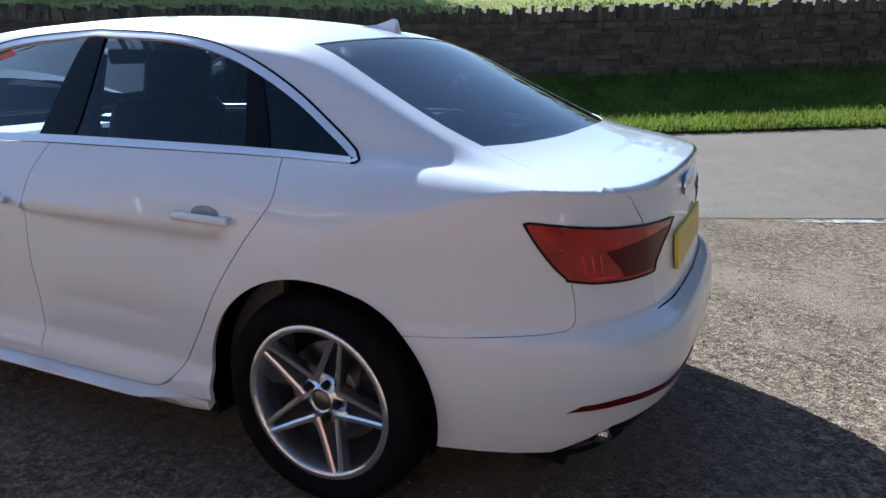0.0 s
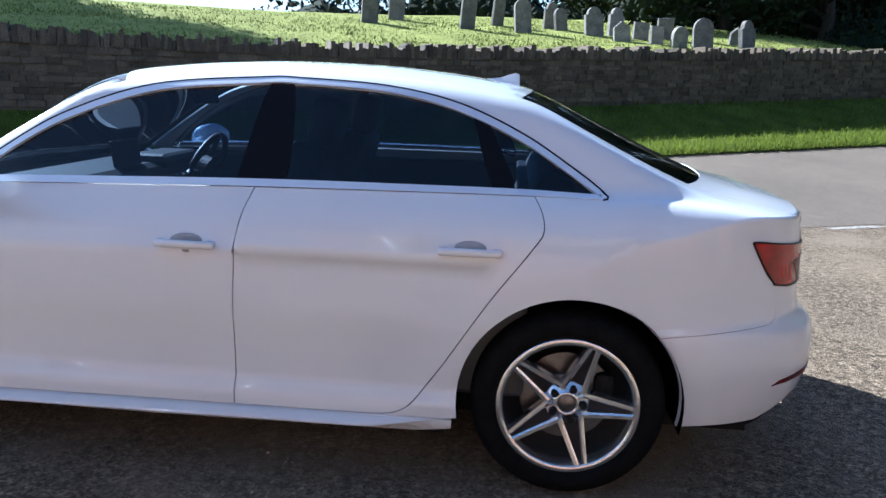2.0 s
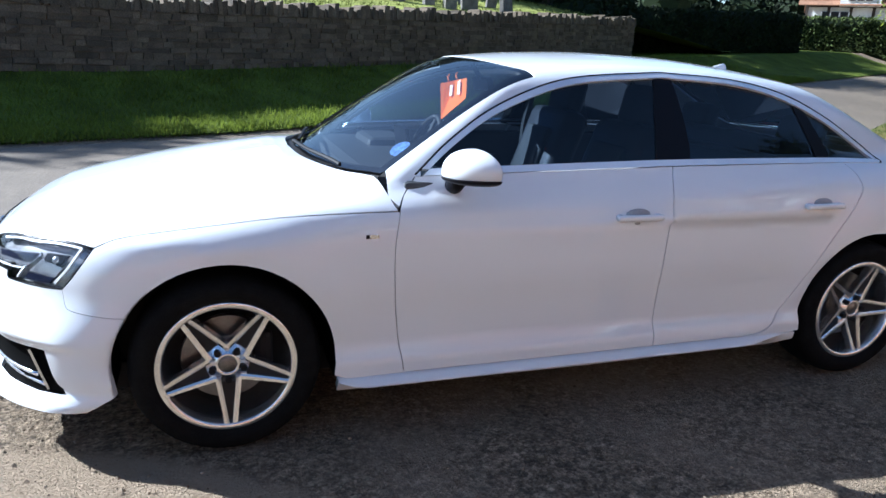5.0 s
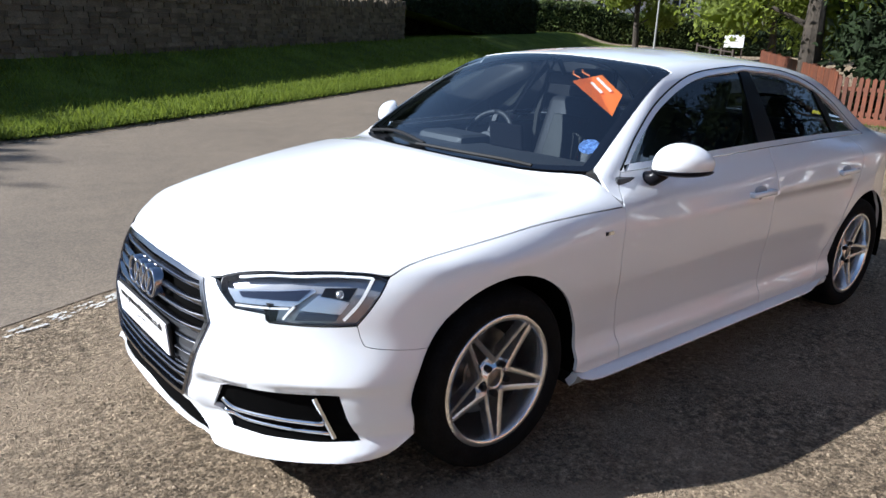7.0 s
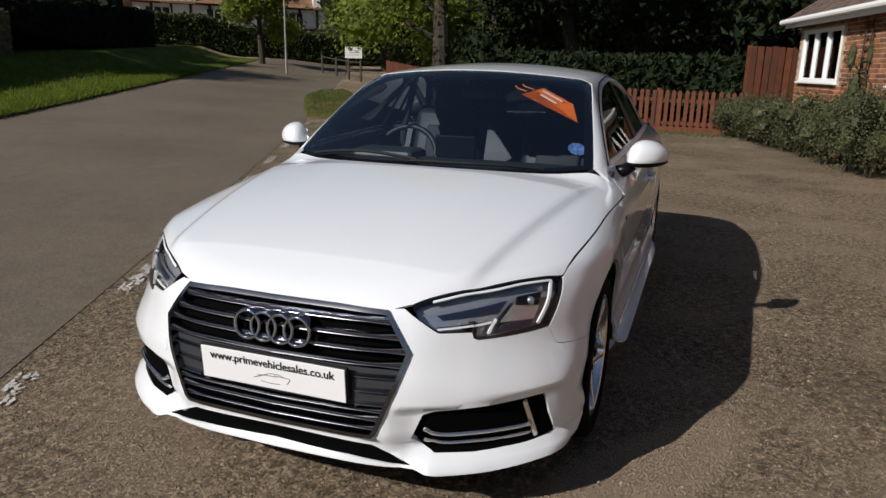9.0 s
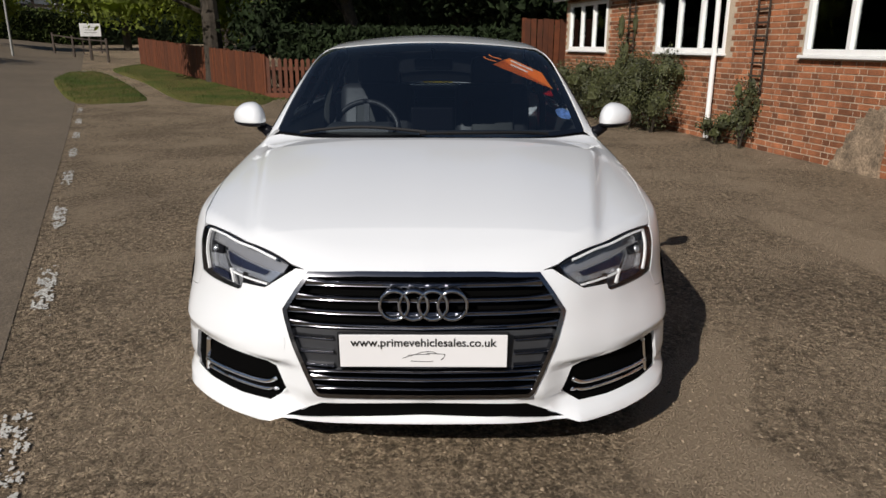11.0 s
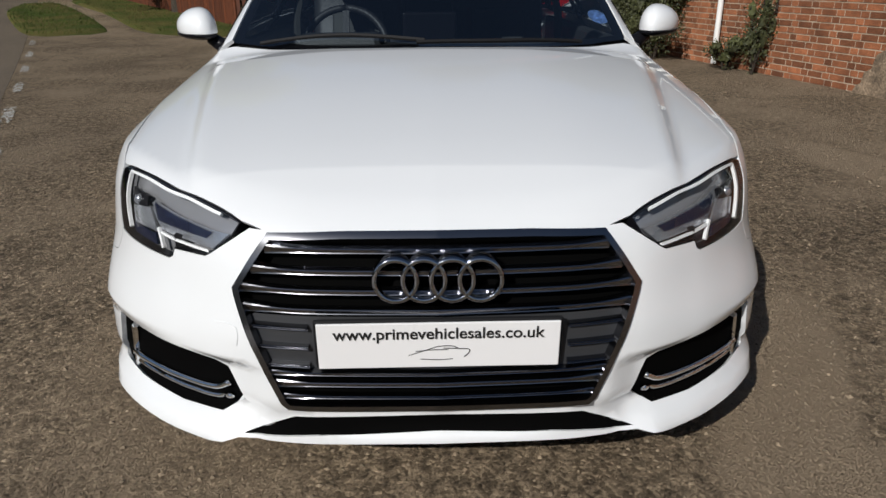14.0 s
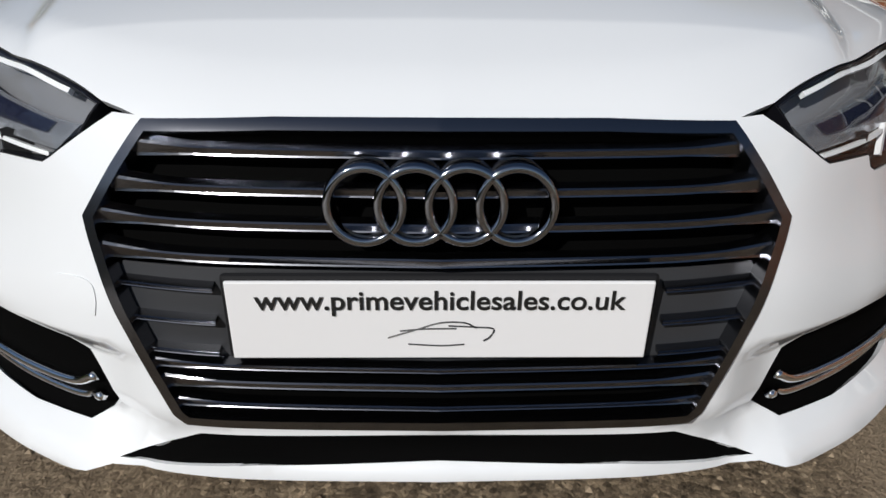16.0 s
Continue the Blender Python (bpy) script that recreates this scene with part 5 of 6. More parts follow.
DOOR_REAR = [(1.264, 1.006), (1.290, 0.96), (1.296, 0.905), (1.262, 0.85), (1.13, 0.67), (0.98, 0.43), (0.90, 0.32), (0.84, 0.277), (0.76, 0.264)]
WINDOW_TOP = [(-0.735, 0.97), (-0.584, 1.095), (-0.38, 1.218), (-0.085, 1.318), (0.3, 1.354), (0.45, 1.355), (0.75, 1.338), (1.0, 1.288), (1.22, 1.195), (1.40, 1.085), (1.478, 1.03)]


WING_LINE = [(-1.806, 0.744), (-1.735, 0.775), (-1.6, 0.797), (-1.4, 0.822), (-1.23, 0.840), (-1.03, 0.851), (-0.815, 0.857)]
LAMP_OUT = [(-1.812, 0.738), (-1.842, 0.696), (-1.876, 0.650), (-1.912, 0.606)]


def arch(hub, a0, a1, r=0.368, n=24):
    return np.array([(hub + r * math.cos(radians(a)), 0.333 + r * math.sin(radians(a))) for a in np.linspace(a0, a1, n)])


def side_flat(line, wrap=WRAP_X):
    return wrap.flat(cast_side(np.asarray(line, float)))


def front_flat(line):
    return WRAP_NOSE.flat(cast_front(np.asarray(line, float)))


def back_flat(line):
    return WRAP_TAIL.flat(cast_back(np.asarray(line, float)))


# body side with roof: from the screen's head down the pillar, along the doors, round the rear wheel, to the tail lamp and the boot lid
SCREEN_SIDE = [(-0.205, 0.615), (-0.45, 0.665), (-0.66, 0.71), (-0.835, 0.745)]
SCREEN_HEAD = [(-0.318, 0.0), (-0.30, 0.25), (-0.262, 0.45), (-0.205, 0.615)]
REAR_HEAD = [(1.262, 0.0), (1.25, 0.25), (1.225, 0.43), (1.205, 0.535)]
REAR_SIDE = [(1.205, 0.535), (1.45, 0.575), (1.66, 0.602), (1.79, 0.60)]
REAR_FOOT = [(1.79, 0.60), (1.86, 0.45), (1.91, 0.25), (1.925, 0.0)]
BOOT_SIDE = [(1.79, 0.60), (1.93, 0.622), (2.04, 0.632), (2.125, 0.622)]
BOOT_LIP = [(2.125, 0.622), (2.186, 0.52), (2.232, 0.30), (2.243, 0.0)]
LAMP_TOP = [(1.970, 0.884), (1.985, 0.887), (2.06, 0.877), (2.14, 0.866)]
LAMP_FRONT = [(1.970, 0.884), (2.002, 0.83), (2.038, 0.778), (2.072, 0.740)]
SEAM = smooth_line([(1.79, 0.586), (1.90, 0.593), (2.05, 0.603), (2.085, 0.612), (2.096, 0.635), (2.090, 0.69), (2.080, 0.737)], 8)
FRONT_SEAM = smooth_line([(-1.772, 0.529), (-1.84, 0.536), (-1.893, 0.545), (-1.906, 0.56), (-1.912, 0.604)], 8)
half = np.vstack([
    on_top(SCREEN_HEAD, WRAP_X), on_top(SCREEN_SIDE, WRAP_X),
    on_side([(-0.845, 0.90), (-0.812, 0.872)], WRAP_X, 2), on_side([(-0.79, 0.905), (-0.735, 0.966)], WRAP_X, 3), on_side(BELT, WRAP_X), on_side(DOOR_REAR, WRAP_X),
    side_flat([(1.00, 0.264)]), side_flat(arch(1.41, 190, 42)), side_flat(SEAM),
    on_side(LAMP_FRONT[::-1], WRAP_X, 4), on_side(LAMP_TOP, WRAP_X, 4), on_top(BOOT_SIDE[::-1], WRAP_X), on_top(REAR_SIDE[::-1], WRAP_X), on_top(REAR_HEAD[::-1], WRAP_X)])
dlo = resample(np.vstack([on_side(WINDOW_TOP, WRAP_X), side_flat([(1.500, 1.010), (1.496, 1.004), (1.484, 1.003)]), on_side([(p[0], p[1]) for p in BELT[::-1]], WRAP_X)]), 0.02)
skin("body_shell", WRAP_X, both(half), M_PAINT, car, holes=[dlo, (dlo * [1, -1])[::-1]], gap=0.0013, step=0.02, fine=(1.6, 2.4, 0.007), label="white painted body sides, pillars and roof")


def handle(parent, x, z, flip):
    """A pull handle over a grey disc that gives a scooped recess its shade."""
    sy = 1 if flip else -1
    y = float(cast_side(np.array([[x, z]]))[0, 1])
    bm = bmesh.new()
    # grey instead of white paint: the recess's shade is in the colour
    bmesh.ops.create_uvsphere(bm, u_segments=20, v_segments=10, radius=1, matrix=Matrix.Translation((x, sy * (y - 0.006), z - 0.006)) @ Matrix.Diagonal((0.064, 0.010, 0.035, 1)))
    part("handle_recess_shade", bm, M_GREY_TRIM_SHADE, parent, "round finger recess, its shade given as grey", smooth=True)
    bm = bmesh.new()
    box(bm, (0.205, 0.020, 0.026), (x, sy * (y + 0.020), z - 0.004), bevel=0.009)
    for dx in (-0.085, 0.085):
        box(bm, (0.03, 0.03, 0.022), (x + dx, sy * (y + 0.005), z - 0.004), bevel=0.006)
    part("door_handle", bm, M_PAINT, parent, smooth=True)


for flip in (False, True):
    door = skin("front_door", WRAP_X, np.vstack([side_flat([(-0.735, 0.966)]), on_side(BELT[:3], WRAP_X), on_side(DOOR_MID, WRAP_X), side_flat([(-0.3, 0.258), (-0.79, 0.255)]), on_side(DOOR_FRONT[::-1], WRAP_X)]), M_PAINT, car, mirror=flip)
    handle(door, 0.14, 0.822, flip)
    door = skin("rear_door", WRAP_X, np.vstack([on_side(BELT[2:], WRAP_X), on_side(DOOR_REAR, WRAP_X), on_side(DOOR_MID[::-1], WRAP_X)]), M_PAINT, car, mirror=flip)
    handle(door, 1.068, 0.842, flip)
    skin("window_trim", WRAP_X, dlo, M_TRIM, car, holes=[ring(dlo, 0.020)], mirror=flip, lift=0.003, gap=0.0, depth=0.012, label="bright metal strip round the side windows")
    seal = WRAP_X.lift(np.vstack([on_side(WINDOW_TOP, WRAP_X), side_flat([(1.500, 1.010), (1.496, 1.004), (1.484, 1.003)])]))
    bm = bmesh.new()
    tube(bm, (seal + shade_normal(seal) * 0.001) * [1, -1 if flip else 1, 1], 0.0042, 6)
    part("window_seal", bm, M_RUBBER, car, "thin black rubber seal", smooth=True)
    glassed = ring(dlo, 0.016)
    skin("side_window", WRAP_X, glassed, M_GLASS, car, mirror=flip, lift=-0.008, gap=0.0, depth=0.004, label="tinted side glass")
    for name, pillar in (("middle_pillar", [(0.268, 1.006), (0.335, 1.335), (0.418, 1.336), (0.432, 1.008)]), ("window_divider", [(1.128, 1.014), (1.045, 1.262), (1.098, 1.238), (1.205, 1.014)])):
        skin(name, WRAP_X, side_flat(smooth_line(pillar + pillar[:1], 4)[:-1]), M_BLACK, car, mirror=flip, lift=-0.004, gap=0.0, step=0.02, label="gloss black window pillar")
    wing = skin("front_wing", WRAP_X, np.vstack([on_side(WING_LINE, WRAP_X), on_side(DOOR_FRONT[1:], WRAP_X), side_flat([(-1.0, 0.25)]), side_flat(arch(-1.41, -10, 148)), side_flat(FRONT_SEAM), side_flat(LAMP_OUT[::-1])]), M_PAINT, car, mirror=flip, gap=0.0012)
    bm = bmesh.new()
    sy = 1 if flip else -1
    box(bm, (0.012, 0.006, 0.014), (-0.932, sy * 0.913, 0.776))
    part("wing_badge", bm, M_BLACK, wing, "small dark and chrome badge")
    bm = bmesh.new()
    box(bm, (0.032, 0.005, 0.014), (-0.908, sy * 0.913, 0.776))
    part("wing_badge", bm, M_CHROME, wing)
    skirt = skin("side_skirt", WRAP_X, np.vstack([side_flat([(-1.035, 0.25), (-0.79, 0.252), (0.284, 0.258), (0.84, 0.266), (1.03, 0.262), (1.03, 0.228), (0.9, 0.205), (0.0, 0.185), (-1.035, 0.192)])]), M_PAINT, car, mirror=flip, gap=0.001, lift=0.002, depth=0.03)
    xs = np.linspace(-1.03, 0.98, 41)
    top = cast_side(np.stack([xs, 0.250 + 0.012 * (xs + 1.03) / 2], 1))
    bm = bmesh.new()
    rows = []
    for x, y, zz in top:
        e = min(1.0, (0.985 - x) / 0.22, 0.35 + (x + 1.03) / 0.1)
        rows.append([bm.verts.new((x, sy * yy, z2)) for yy, z2 in ((y - 0.012, zz + 0.004), (y + 0.012 * e, zz - 0.003), (y + 0.038 * e, zz - 0.016 * e), (y + 0.041 * e, zz - 0.022 * e), (y + 0.036 * e, zz - 0.028 * e), (y - 0.01, zz - 0.040))])
    for a, b in zip(rows, rows[1:]):
        for k in range(5):
            bm.faces.new((a[k], b[k], b[k + 1], a[k + 1]))
    bmesh.ops.recalc_face_normals(bm, faces=bm.faces)
    part("skirt_blade", bm, M_PAINT, skirt, "white blade along the sill")
    lamp_back = back_flat([(0.725, 0.738), (0.675, 0.725), (0.59, 0.719), (0.463, 0.715), (0.45, 0.742), (0.40, 0.778), (0.29, 0.834), (0.50, 0.853)])
    loop = np.vstack([WRAP_TAIL.flat(cast_side(smooth_line(LAMP_FRONT, 4))), lamp_back, WRAP_TAIL.flat(cast_side(smooth_line(LAMP_TOP, 4)))[::-1]])
    lamp = skin("tail_lamp", WRAP_TAIL, loop, M_RED, car, mirror=flip, step=0.016, gap=0.0005, lift=0.004, depth=0.016, label="red wraparound tail lamp")
    bm = bmesh.new()
    edge = WRAP_TAIL.lift(resample(loop, 0.02))
    edge = (edge + shade_normal(edge) * 0.004) * [1, 1 if not flip else -1, 1]
    tube(bm, np.vstack([edge, edge[:1]]), 0.0032, 6)
    part("lamp_edge", bm, M_BLACK, lamp, smooth=True)
    dark = back_flat([(0.655, 0.806), (0.50, 0.822), (0.345, 0.822), (0.40, 0.785), (0.455, 0.745), (0.468, 0.724), (0.600, 0.727), (0.612, 0.752)])
    skin("dark_lens", WRAP_TAIL, dark, M_RED_DARK, lamp, mirror=flip, lift=0.0055, step=0.012, depth=0.0)
    for line in ([(0.700, 0.798), (0.694, 0.752)], [(0.682, 0.798), (0.676, 0.748)], [(0.664, 0.798), (0.658, 0.745)], [(0.735, 0.818), (0.62, 0.822), (0.50, 0.836), (0.36, 0.838)], [(0.725, 0.744), (0.66, 0.736), (0.62, 0.734)]):
        bm = bmesh.new()
        tube(bm, (cast_back(np.array(line)) + [0.004, 0, 0]) * [1, -1 if not flip else 1, 1], 0.003, 6)
        part("light_guide", bm, M_RED_BRIGHT, lamp, smooth=True)

BONNET_FRONT = [(-1.83, 0.79), (-1.92, 0.708), (-2.05, 0.575), (-2.165, 0.425)]
skin("bonnet", WRAP_X, both(np.vstack([
    on_top([(-1.10, 0.0), (-1.075, 0.3), (-0.99, 0.53), (-0.875, 0.73)], WRAP_X), side_flat([(-0.83, 0.88)]), on_side([(x, z + 0.001) for x, z in WING_LINE[::-1]], WRAP_X, 6), on_top(BONNET_FRONT, WRAP_X, 6), on_top([(-2.200, 0.355), (-2.224, 0.2), (-2.230, 0.0)], WRAP_X, 4)])), M_PAINT, car, step=0.014)
SCREEN_FOOT = [(-0.855, 0.735), (-0.97, 0.53), (-1.05, 0.3), (-1.075, 0.0)]
screen_loop = both(np.vstack([on_top(SCREEN_HEAD, WRAP_X), on_top(SCREEN_SIDE, WRAP_X), on_top(SCREEN_FOOT, WRAP_X)]))
screen = skin("windscreen", WRAP_X, screen_loop, M_SCREEN, car, lift=-0.003, depth=0.004, label="clear curved windscreen")
skin("black_border", WRAP_X, screen_loop, M_BLACK, screen, holes=[inset(ring(screen_loop, 0.02), 0.012)], lift=-0.006, depth=0.0)
rear_loop = both(np.vstack([on_top(REAR_HEAD, WRAP_X), on_top(REAR_SIDE, WRAP_X), on_top(REAR_FOOT, WRAP_X)]))
rear = skin("rear_window", WRAP_X, rear_loop, M_REAR, car, lift=-0.003, depth=0.004, label="dark rear window")
skin("black_border", WRAP_X, rear_loop, M_BLACK, rear, holes=[ring(rear_loop, 0.03)], lift=-0.006, depth=0.0)
boot = skin("boot_lid", WRAP_X, both(np.vstack([on_top(REAR_FOOT[::-1], WRAP_X), on_top(BOOT_SIDE, WRAP_X), on_top(BOOT_LIP, WRAP_X)])), M_PAINT, car, gap=0.0, step=0.011, label="white boot lid with a raised lip")
LIP_END = WRAP_TAIL.flat(cast_top(np.array([BOOT_LIP[0]])))
lid = np.vstack([WRAP_TAIL.flat(cast_top(smooth_line(BOOT_LIP, 6)))[::-1], back_flat([(0.570, 0.932), (0.522, 0.859), (0.50, 0.80), (0.472, 0.70), (0.460, 0.610), (0.3, 0.606), (0.0, 0.606)])])
skin("boot_face", WRAP_TAIL, both_nose(lid), M_PAINT, boot, gap=0.0, step=0.014)
for flip in (False, True):
    corner = np.vstack([WRAP_TAIL.flat(cast_top(np.array([(2.08, 0.625), (2.125, 0.622)]))), back_flat([(0.572, 0.932), (0.524, 0.853)]), WRAP_TAIL.flat(cast_side(np.array([(2.125, 0.855), (2.095, 0.93)])))])
    skin("rear_corner", WRAP_TAIL, corner, M_PAINT, car, mirror=flip, gap=0.0, step=0.012, lift=-0.0015)
tail_half = np.vstack([back_flat([(0.0, 0.603), (0.3, 0.603), (0.463, 0.607), (0.475, 0.70), (0.48, 0.722), (0.60, 0.722), (0.66, 0.726)]), WRAP_TAIL.flat(cast_side(SEAM[::-1])), WRAP_TAIL.flat(cast_side(arch(1.41, 42, -10))), WRAP_TAIL.flat(cast_side(np.array([(1.95, 0.262), (2.06, 0.26)]))), back_flat([(0.66, 0.33), (0.5, 0.36), (0.0, 0.37)])])
bumper = skin("rear_bumper", WRAP_TAIL, both_nose(tail_half), M_PAINT, car, gap=0.0003, step=0.02, label="white rear bumper")
diff = np.vstack([WRAP_TAIL.flat(cast_side(np.array([(2.06, 0.255)]))), back_flat([(0.66, 0.325), (0.5, 0.355), (0.0, 0.365)])])
diff = np.vstack([diff, [[0.0, 0.21], [diff[0, 0], 0.21]]])
skin("diffuser", WRAP_TAIL, both_nose(diff[::-1]), M_MATT, bumper, lift=-0.02)
for flip in (False, True):
    strip = np.vstack([WRAP_TAIL.flat(cast_side(np.array([(2.095, 0.390), (2.13, 0.410)]))), back_flat([(0.66, 0.422), (0.45, 0.420), (0.25, 0.432), (0.25, 0.421), (0.45, 0.400), (0.642, 0.399)])])
    skin("reflector", WRAP_TAIL, strip, M_RED_DARK, bumper, mirror=flip, lift=0.003, step=0.015, label="long red reflector")
    sy = 1 if flip else -1
    for dy in (0.0, 0.10):
        bm = bmesh.new()
        tube(bm, [(2.05, sy * (0.56 + dy - 0.05), 0.285), (2.215 - dy * 0.3, sy * (0.56 + dy - 0.05), 0.285)], 0.037, 20)
        part("exhaust_tip", bm, M_CHROME, bumper, "chrome exhaust tip", smooth=False)
bm = boxed((0.012, 0.52, 0.112), (2.274, 0, 0.722), ry=-5, bevel=0.003)
part("rear_plate", bm, M_PLATE_YELLOW, boot, "yellow rear number plate")
for k in range(4):
    bm = bmesh.new()
    n = 28
    bmesh.ops.create_cone(bm, segments=n, radius1=0.034, radius2=0.034, depth=0.006, cap_ends=True, matrix=pose(2.264, -0.081 + 0.054 * k, 0.893, 0, 90))
    part("ring_badge", bm, M_CHROME, boot)

# ---- front bumper, grille, lamps ----
GRILLE = [(0.0, 0.6925), (0.20, 0.6915), (0.362, 0.686), (0.401, 0.635), (0.443, 0.572), (0.437, 0.545), (0.395, 0.425), (0.350, 0.312), (0.335, 0.298), (0.0, 0.302)]
FOG = [(0.446, 0.290), (0.480, 0.372), (0.510, 0.383), (0.66, 0.392), (0.78, 0.404), (0.806, 0.404), (0.822, 0.33), (0.836, 0.252), (0.76, 0.243), (0.62, 0.238), (0.512, 0.240), (0.475, 0.262)]
LAMP = [(0.410, 0.692), (0.47, 0.700), (0.54, 0.713), (0.60, 0.722), (0.68, 0.733), (0.74, 0.739)]
LAMP_LOW = [(0.755, 0.600), (0.70, 0.598), (0.616, 0.598), (0.604, 0.605), (0.598, 0.622), (0.56, 0.624), (0.512, 0.626), (0.498, 0.634), (0.450, 0.666)]
INTAKE = [(0.0, 0.272), (0.33, 0.262), (0.455, 0.212), (0.40, 0.212), (0.25, 0.226), (0.0, 0.234)]
grille_loop = both_nose(front_flat(GRILLE))
intake_loop = both_nose(front_flat(INTAKE))
lamp_loop = np.vstack([WRAP_NOSE.flat(cast_top(smooth_line(BONNET_FRONT, 6)))[::-1], WRAP_NOSE.flat(cast_side(np.array(LAMP_OUT))), front_flat(LAMP_LOW)])
fog_loop = front_flat(FOG)
flipped = lambda l: (l * [-1, 1])[::-1]
nose_half = np.vstack([front_flat([(0.0, 0.697), (0.2, 0.696), (0.362, 0.692), (0.405, 0.694)]), front_flat(LAMP_LOW[::-1]), WRAP_NOSE.flat(cast_side(FRONT_SEAM[::-1])), WRAP_NOSE.flat(cast_side(arch(-1.41, 148, 192))), WRAP_NOSE.flat(cast_side(np.array([(-1.86, 0.20)]))), front_flat([(0.80, 0.196), (0.68, 0.190), (0.545, 0.188), (0.504, 0.192), (0.465, 0.203), (0.40, 0.200), (0.2, 0.202), (0.0, 0.204)])])
bumper = skin("front_bumper", WRAP_NOSE, both_nose(nose_half), M_PAINT, car, holes=[grille_loop, fog_loop, flipped(fog_loop), intake_loop], gap=0.0006, depth=0.03, step=0.024, label="white front bumper")
cover = front_flat(smooth_line([(0.442, 0.446), (0.438, 0.470), (0.445, 0.490), (0.475, 0.494), (0.500, 0.488), (0.503, 0.465), (0.495, 0.449), (0.468, 0.444), (0.442, 0.446)], 5)[:-1])
skin("towing_eye_cover", WRAP_NOSE, cover, M_PAINT, bumper, gap=0.0, step=0.01, lift=0.0012, depth=0.003, label="small white towing eye cover")
# plain black sheets behind intake and grille stand for the shade inside
skin("lower_intake", WRAP_NOSE, intake_loop, M_RECESS_SHADE, bumper, lift=-0.006, gap=-0.002, depth=0.0)
grille = skin("grille", WRAP_NOSE, grille_loop, M_RECESS_SHADE, car, lift=-0.035, gap=-0.004, depth=0.0, label="dark hexagonal radiator grille with chrome slats")
skin("grille_frame", WRAP_NOSE, grille_loop, M_GRILLE, grille, holes=[ring(grille_loop, 0.011)], lift=0.006, gap=-0.001, depth=0.045, step=0.007, label="dark chrome frame")


def nose_bar(name, z, height, y0, y1, out, mat, parent, droop=0.0, point=False, tilt=0.002):
    """A slat that follows the nose, from y0 to y1 (both signs of y when y0 is None)."""
    ys = np.linspace(-y1, y1, 41) if y0 is None else np.linspace(y0, y1, 13)
    p = cast_front(np.stack([ys, np.full(len(ys), z)], 1))
    bm = bmesh.new()
    rows = []
    for (x, y, _), t in zip(p, np.abs(ys)):
        h = height
        zz = z - droop * max(0, t - 0.3)
        if point:
            h = height * (1.0 + 0.9 * max(0.0, 1 - (y1 - t) / 0.07))
        rows.append([bm.verts.new(q) for q in ((x - out + 0.016, y, zz + h / 2 + tilt), (x - out + 0.001, y, zz + h * 0.40), (x - out - 0.001, y, zz + h * 0.25), (x - out + 0.001, y, zz - h * 0.30), (x - out, y, zz - h * 0.45), (x - out + 0.016, y, zz - h / 2))])
    for a, b in zip(rows, rows[1:]):
        for k in range(6):
            bm.faces.new((a[k], b[k], b[(k + 1) % 6], a[(k + 1) % 6]))
    bm.faces.new(rows[0])
    bm.faces.new(rows[-1][::-1])
    bmesh.ops.recalc_face_normals(bm, faces=bm.faces)
    return part(name, bm, mat, parent)


def grille_half(z):
    zs, ys = [0.298, 0.312, 0.425, 0.545, 0.572, 0.635, 0.686], [0.335, 0.350, 0.395, 0.437, 0.443, 0.401, 0.362]
    return float(np.interp(z, zs, ys)) - 0.012


panel = both_nose(front_flat([(0.0, 0.522), (0.41, 0.518), (0.420, 0.500), (0.372, 0.390), (0.0, 0.388)]))
skin("sensor_panel", WRAP_NOSE, panel, M_RADAR, grille, lift=-0.020, gap=0.0, depth=0.006, step=0.03, label="dark grey panel behind the plate")
for z in (0.658, 0.615, 0.575, 0.534):
    nose_bar("grille_slat", z, 0.013, None, grille_half(z), 0.0, M_GRILLE, grille, point=True)
for z in (0.492, 0.448, 0.404):
    for s in (-1, 1):
        nose_bar("grille_slat", z, 0.007, s * 0.282, s * grille_half(z), -0.006, M_GRILLE, grille)
for z, h in ((0.388, 0.008), (0.362, 0.012), (0.330, 0.008)):
    nose_bar("grille_slat", z, h, None, grille_half(z), -0.002, M_GRILLE, grille, point=True)
part("plate_backing", boxed((0.012, 0.534, 0.122), (-2.279, 0, 0.461), ry=-4, bevel=0.006), M_MATT, grille)
plate = part("show_plate", boxed((0.006, 0.52, 0.111), (-2.288, 0, 0.460), ry=-4, bevel=0.002), M_PLATE, grille, "white show plate with a web address")


def text_mesh(words, size, at, turn, mat, parent, name="lettering", extrude=0.0006, wide=1.0):
    cu = bpy.data.curves.new(name, "FONT")
    cu.body, cu.size, cu.extrude, cu.align_x, cu.align_y = words, size, extrude, "CENTER", "CENTER"
    cu.offset = size * 0.012
    tmp = bpy.data.objects.new(name, cu)
    scene.collection.objects.link(tmp)
    me = bpy.data.meshes.new_from_object(tmp)
    bpy.data.objects.remove(tmp)
    bpy.data.curves.remove(cu)
    me.transform(turn @ Matrix.Diagonal((wide, 1, 1, 1)))
    me.transform(Matrix.Translation(at))
    me.materials.clear()
    me.materials.append(mat)
    ob = new(name, me)
    ob.parent = parent
    return ob


FACE = pose(0, 0, 0, 90, 0, -90) @ pose(0, 0, 0, 0, 0, 0)
TILT = pose(0, 0, 0, 0, -4, 0)
text_mesh("www.primevehiclesales.co.uk", 0.0380, (-2.2944, 0, 0.4890), TILT @ FACE, M_INK, plate, wide=1.0)
bm = bmesh.new()
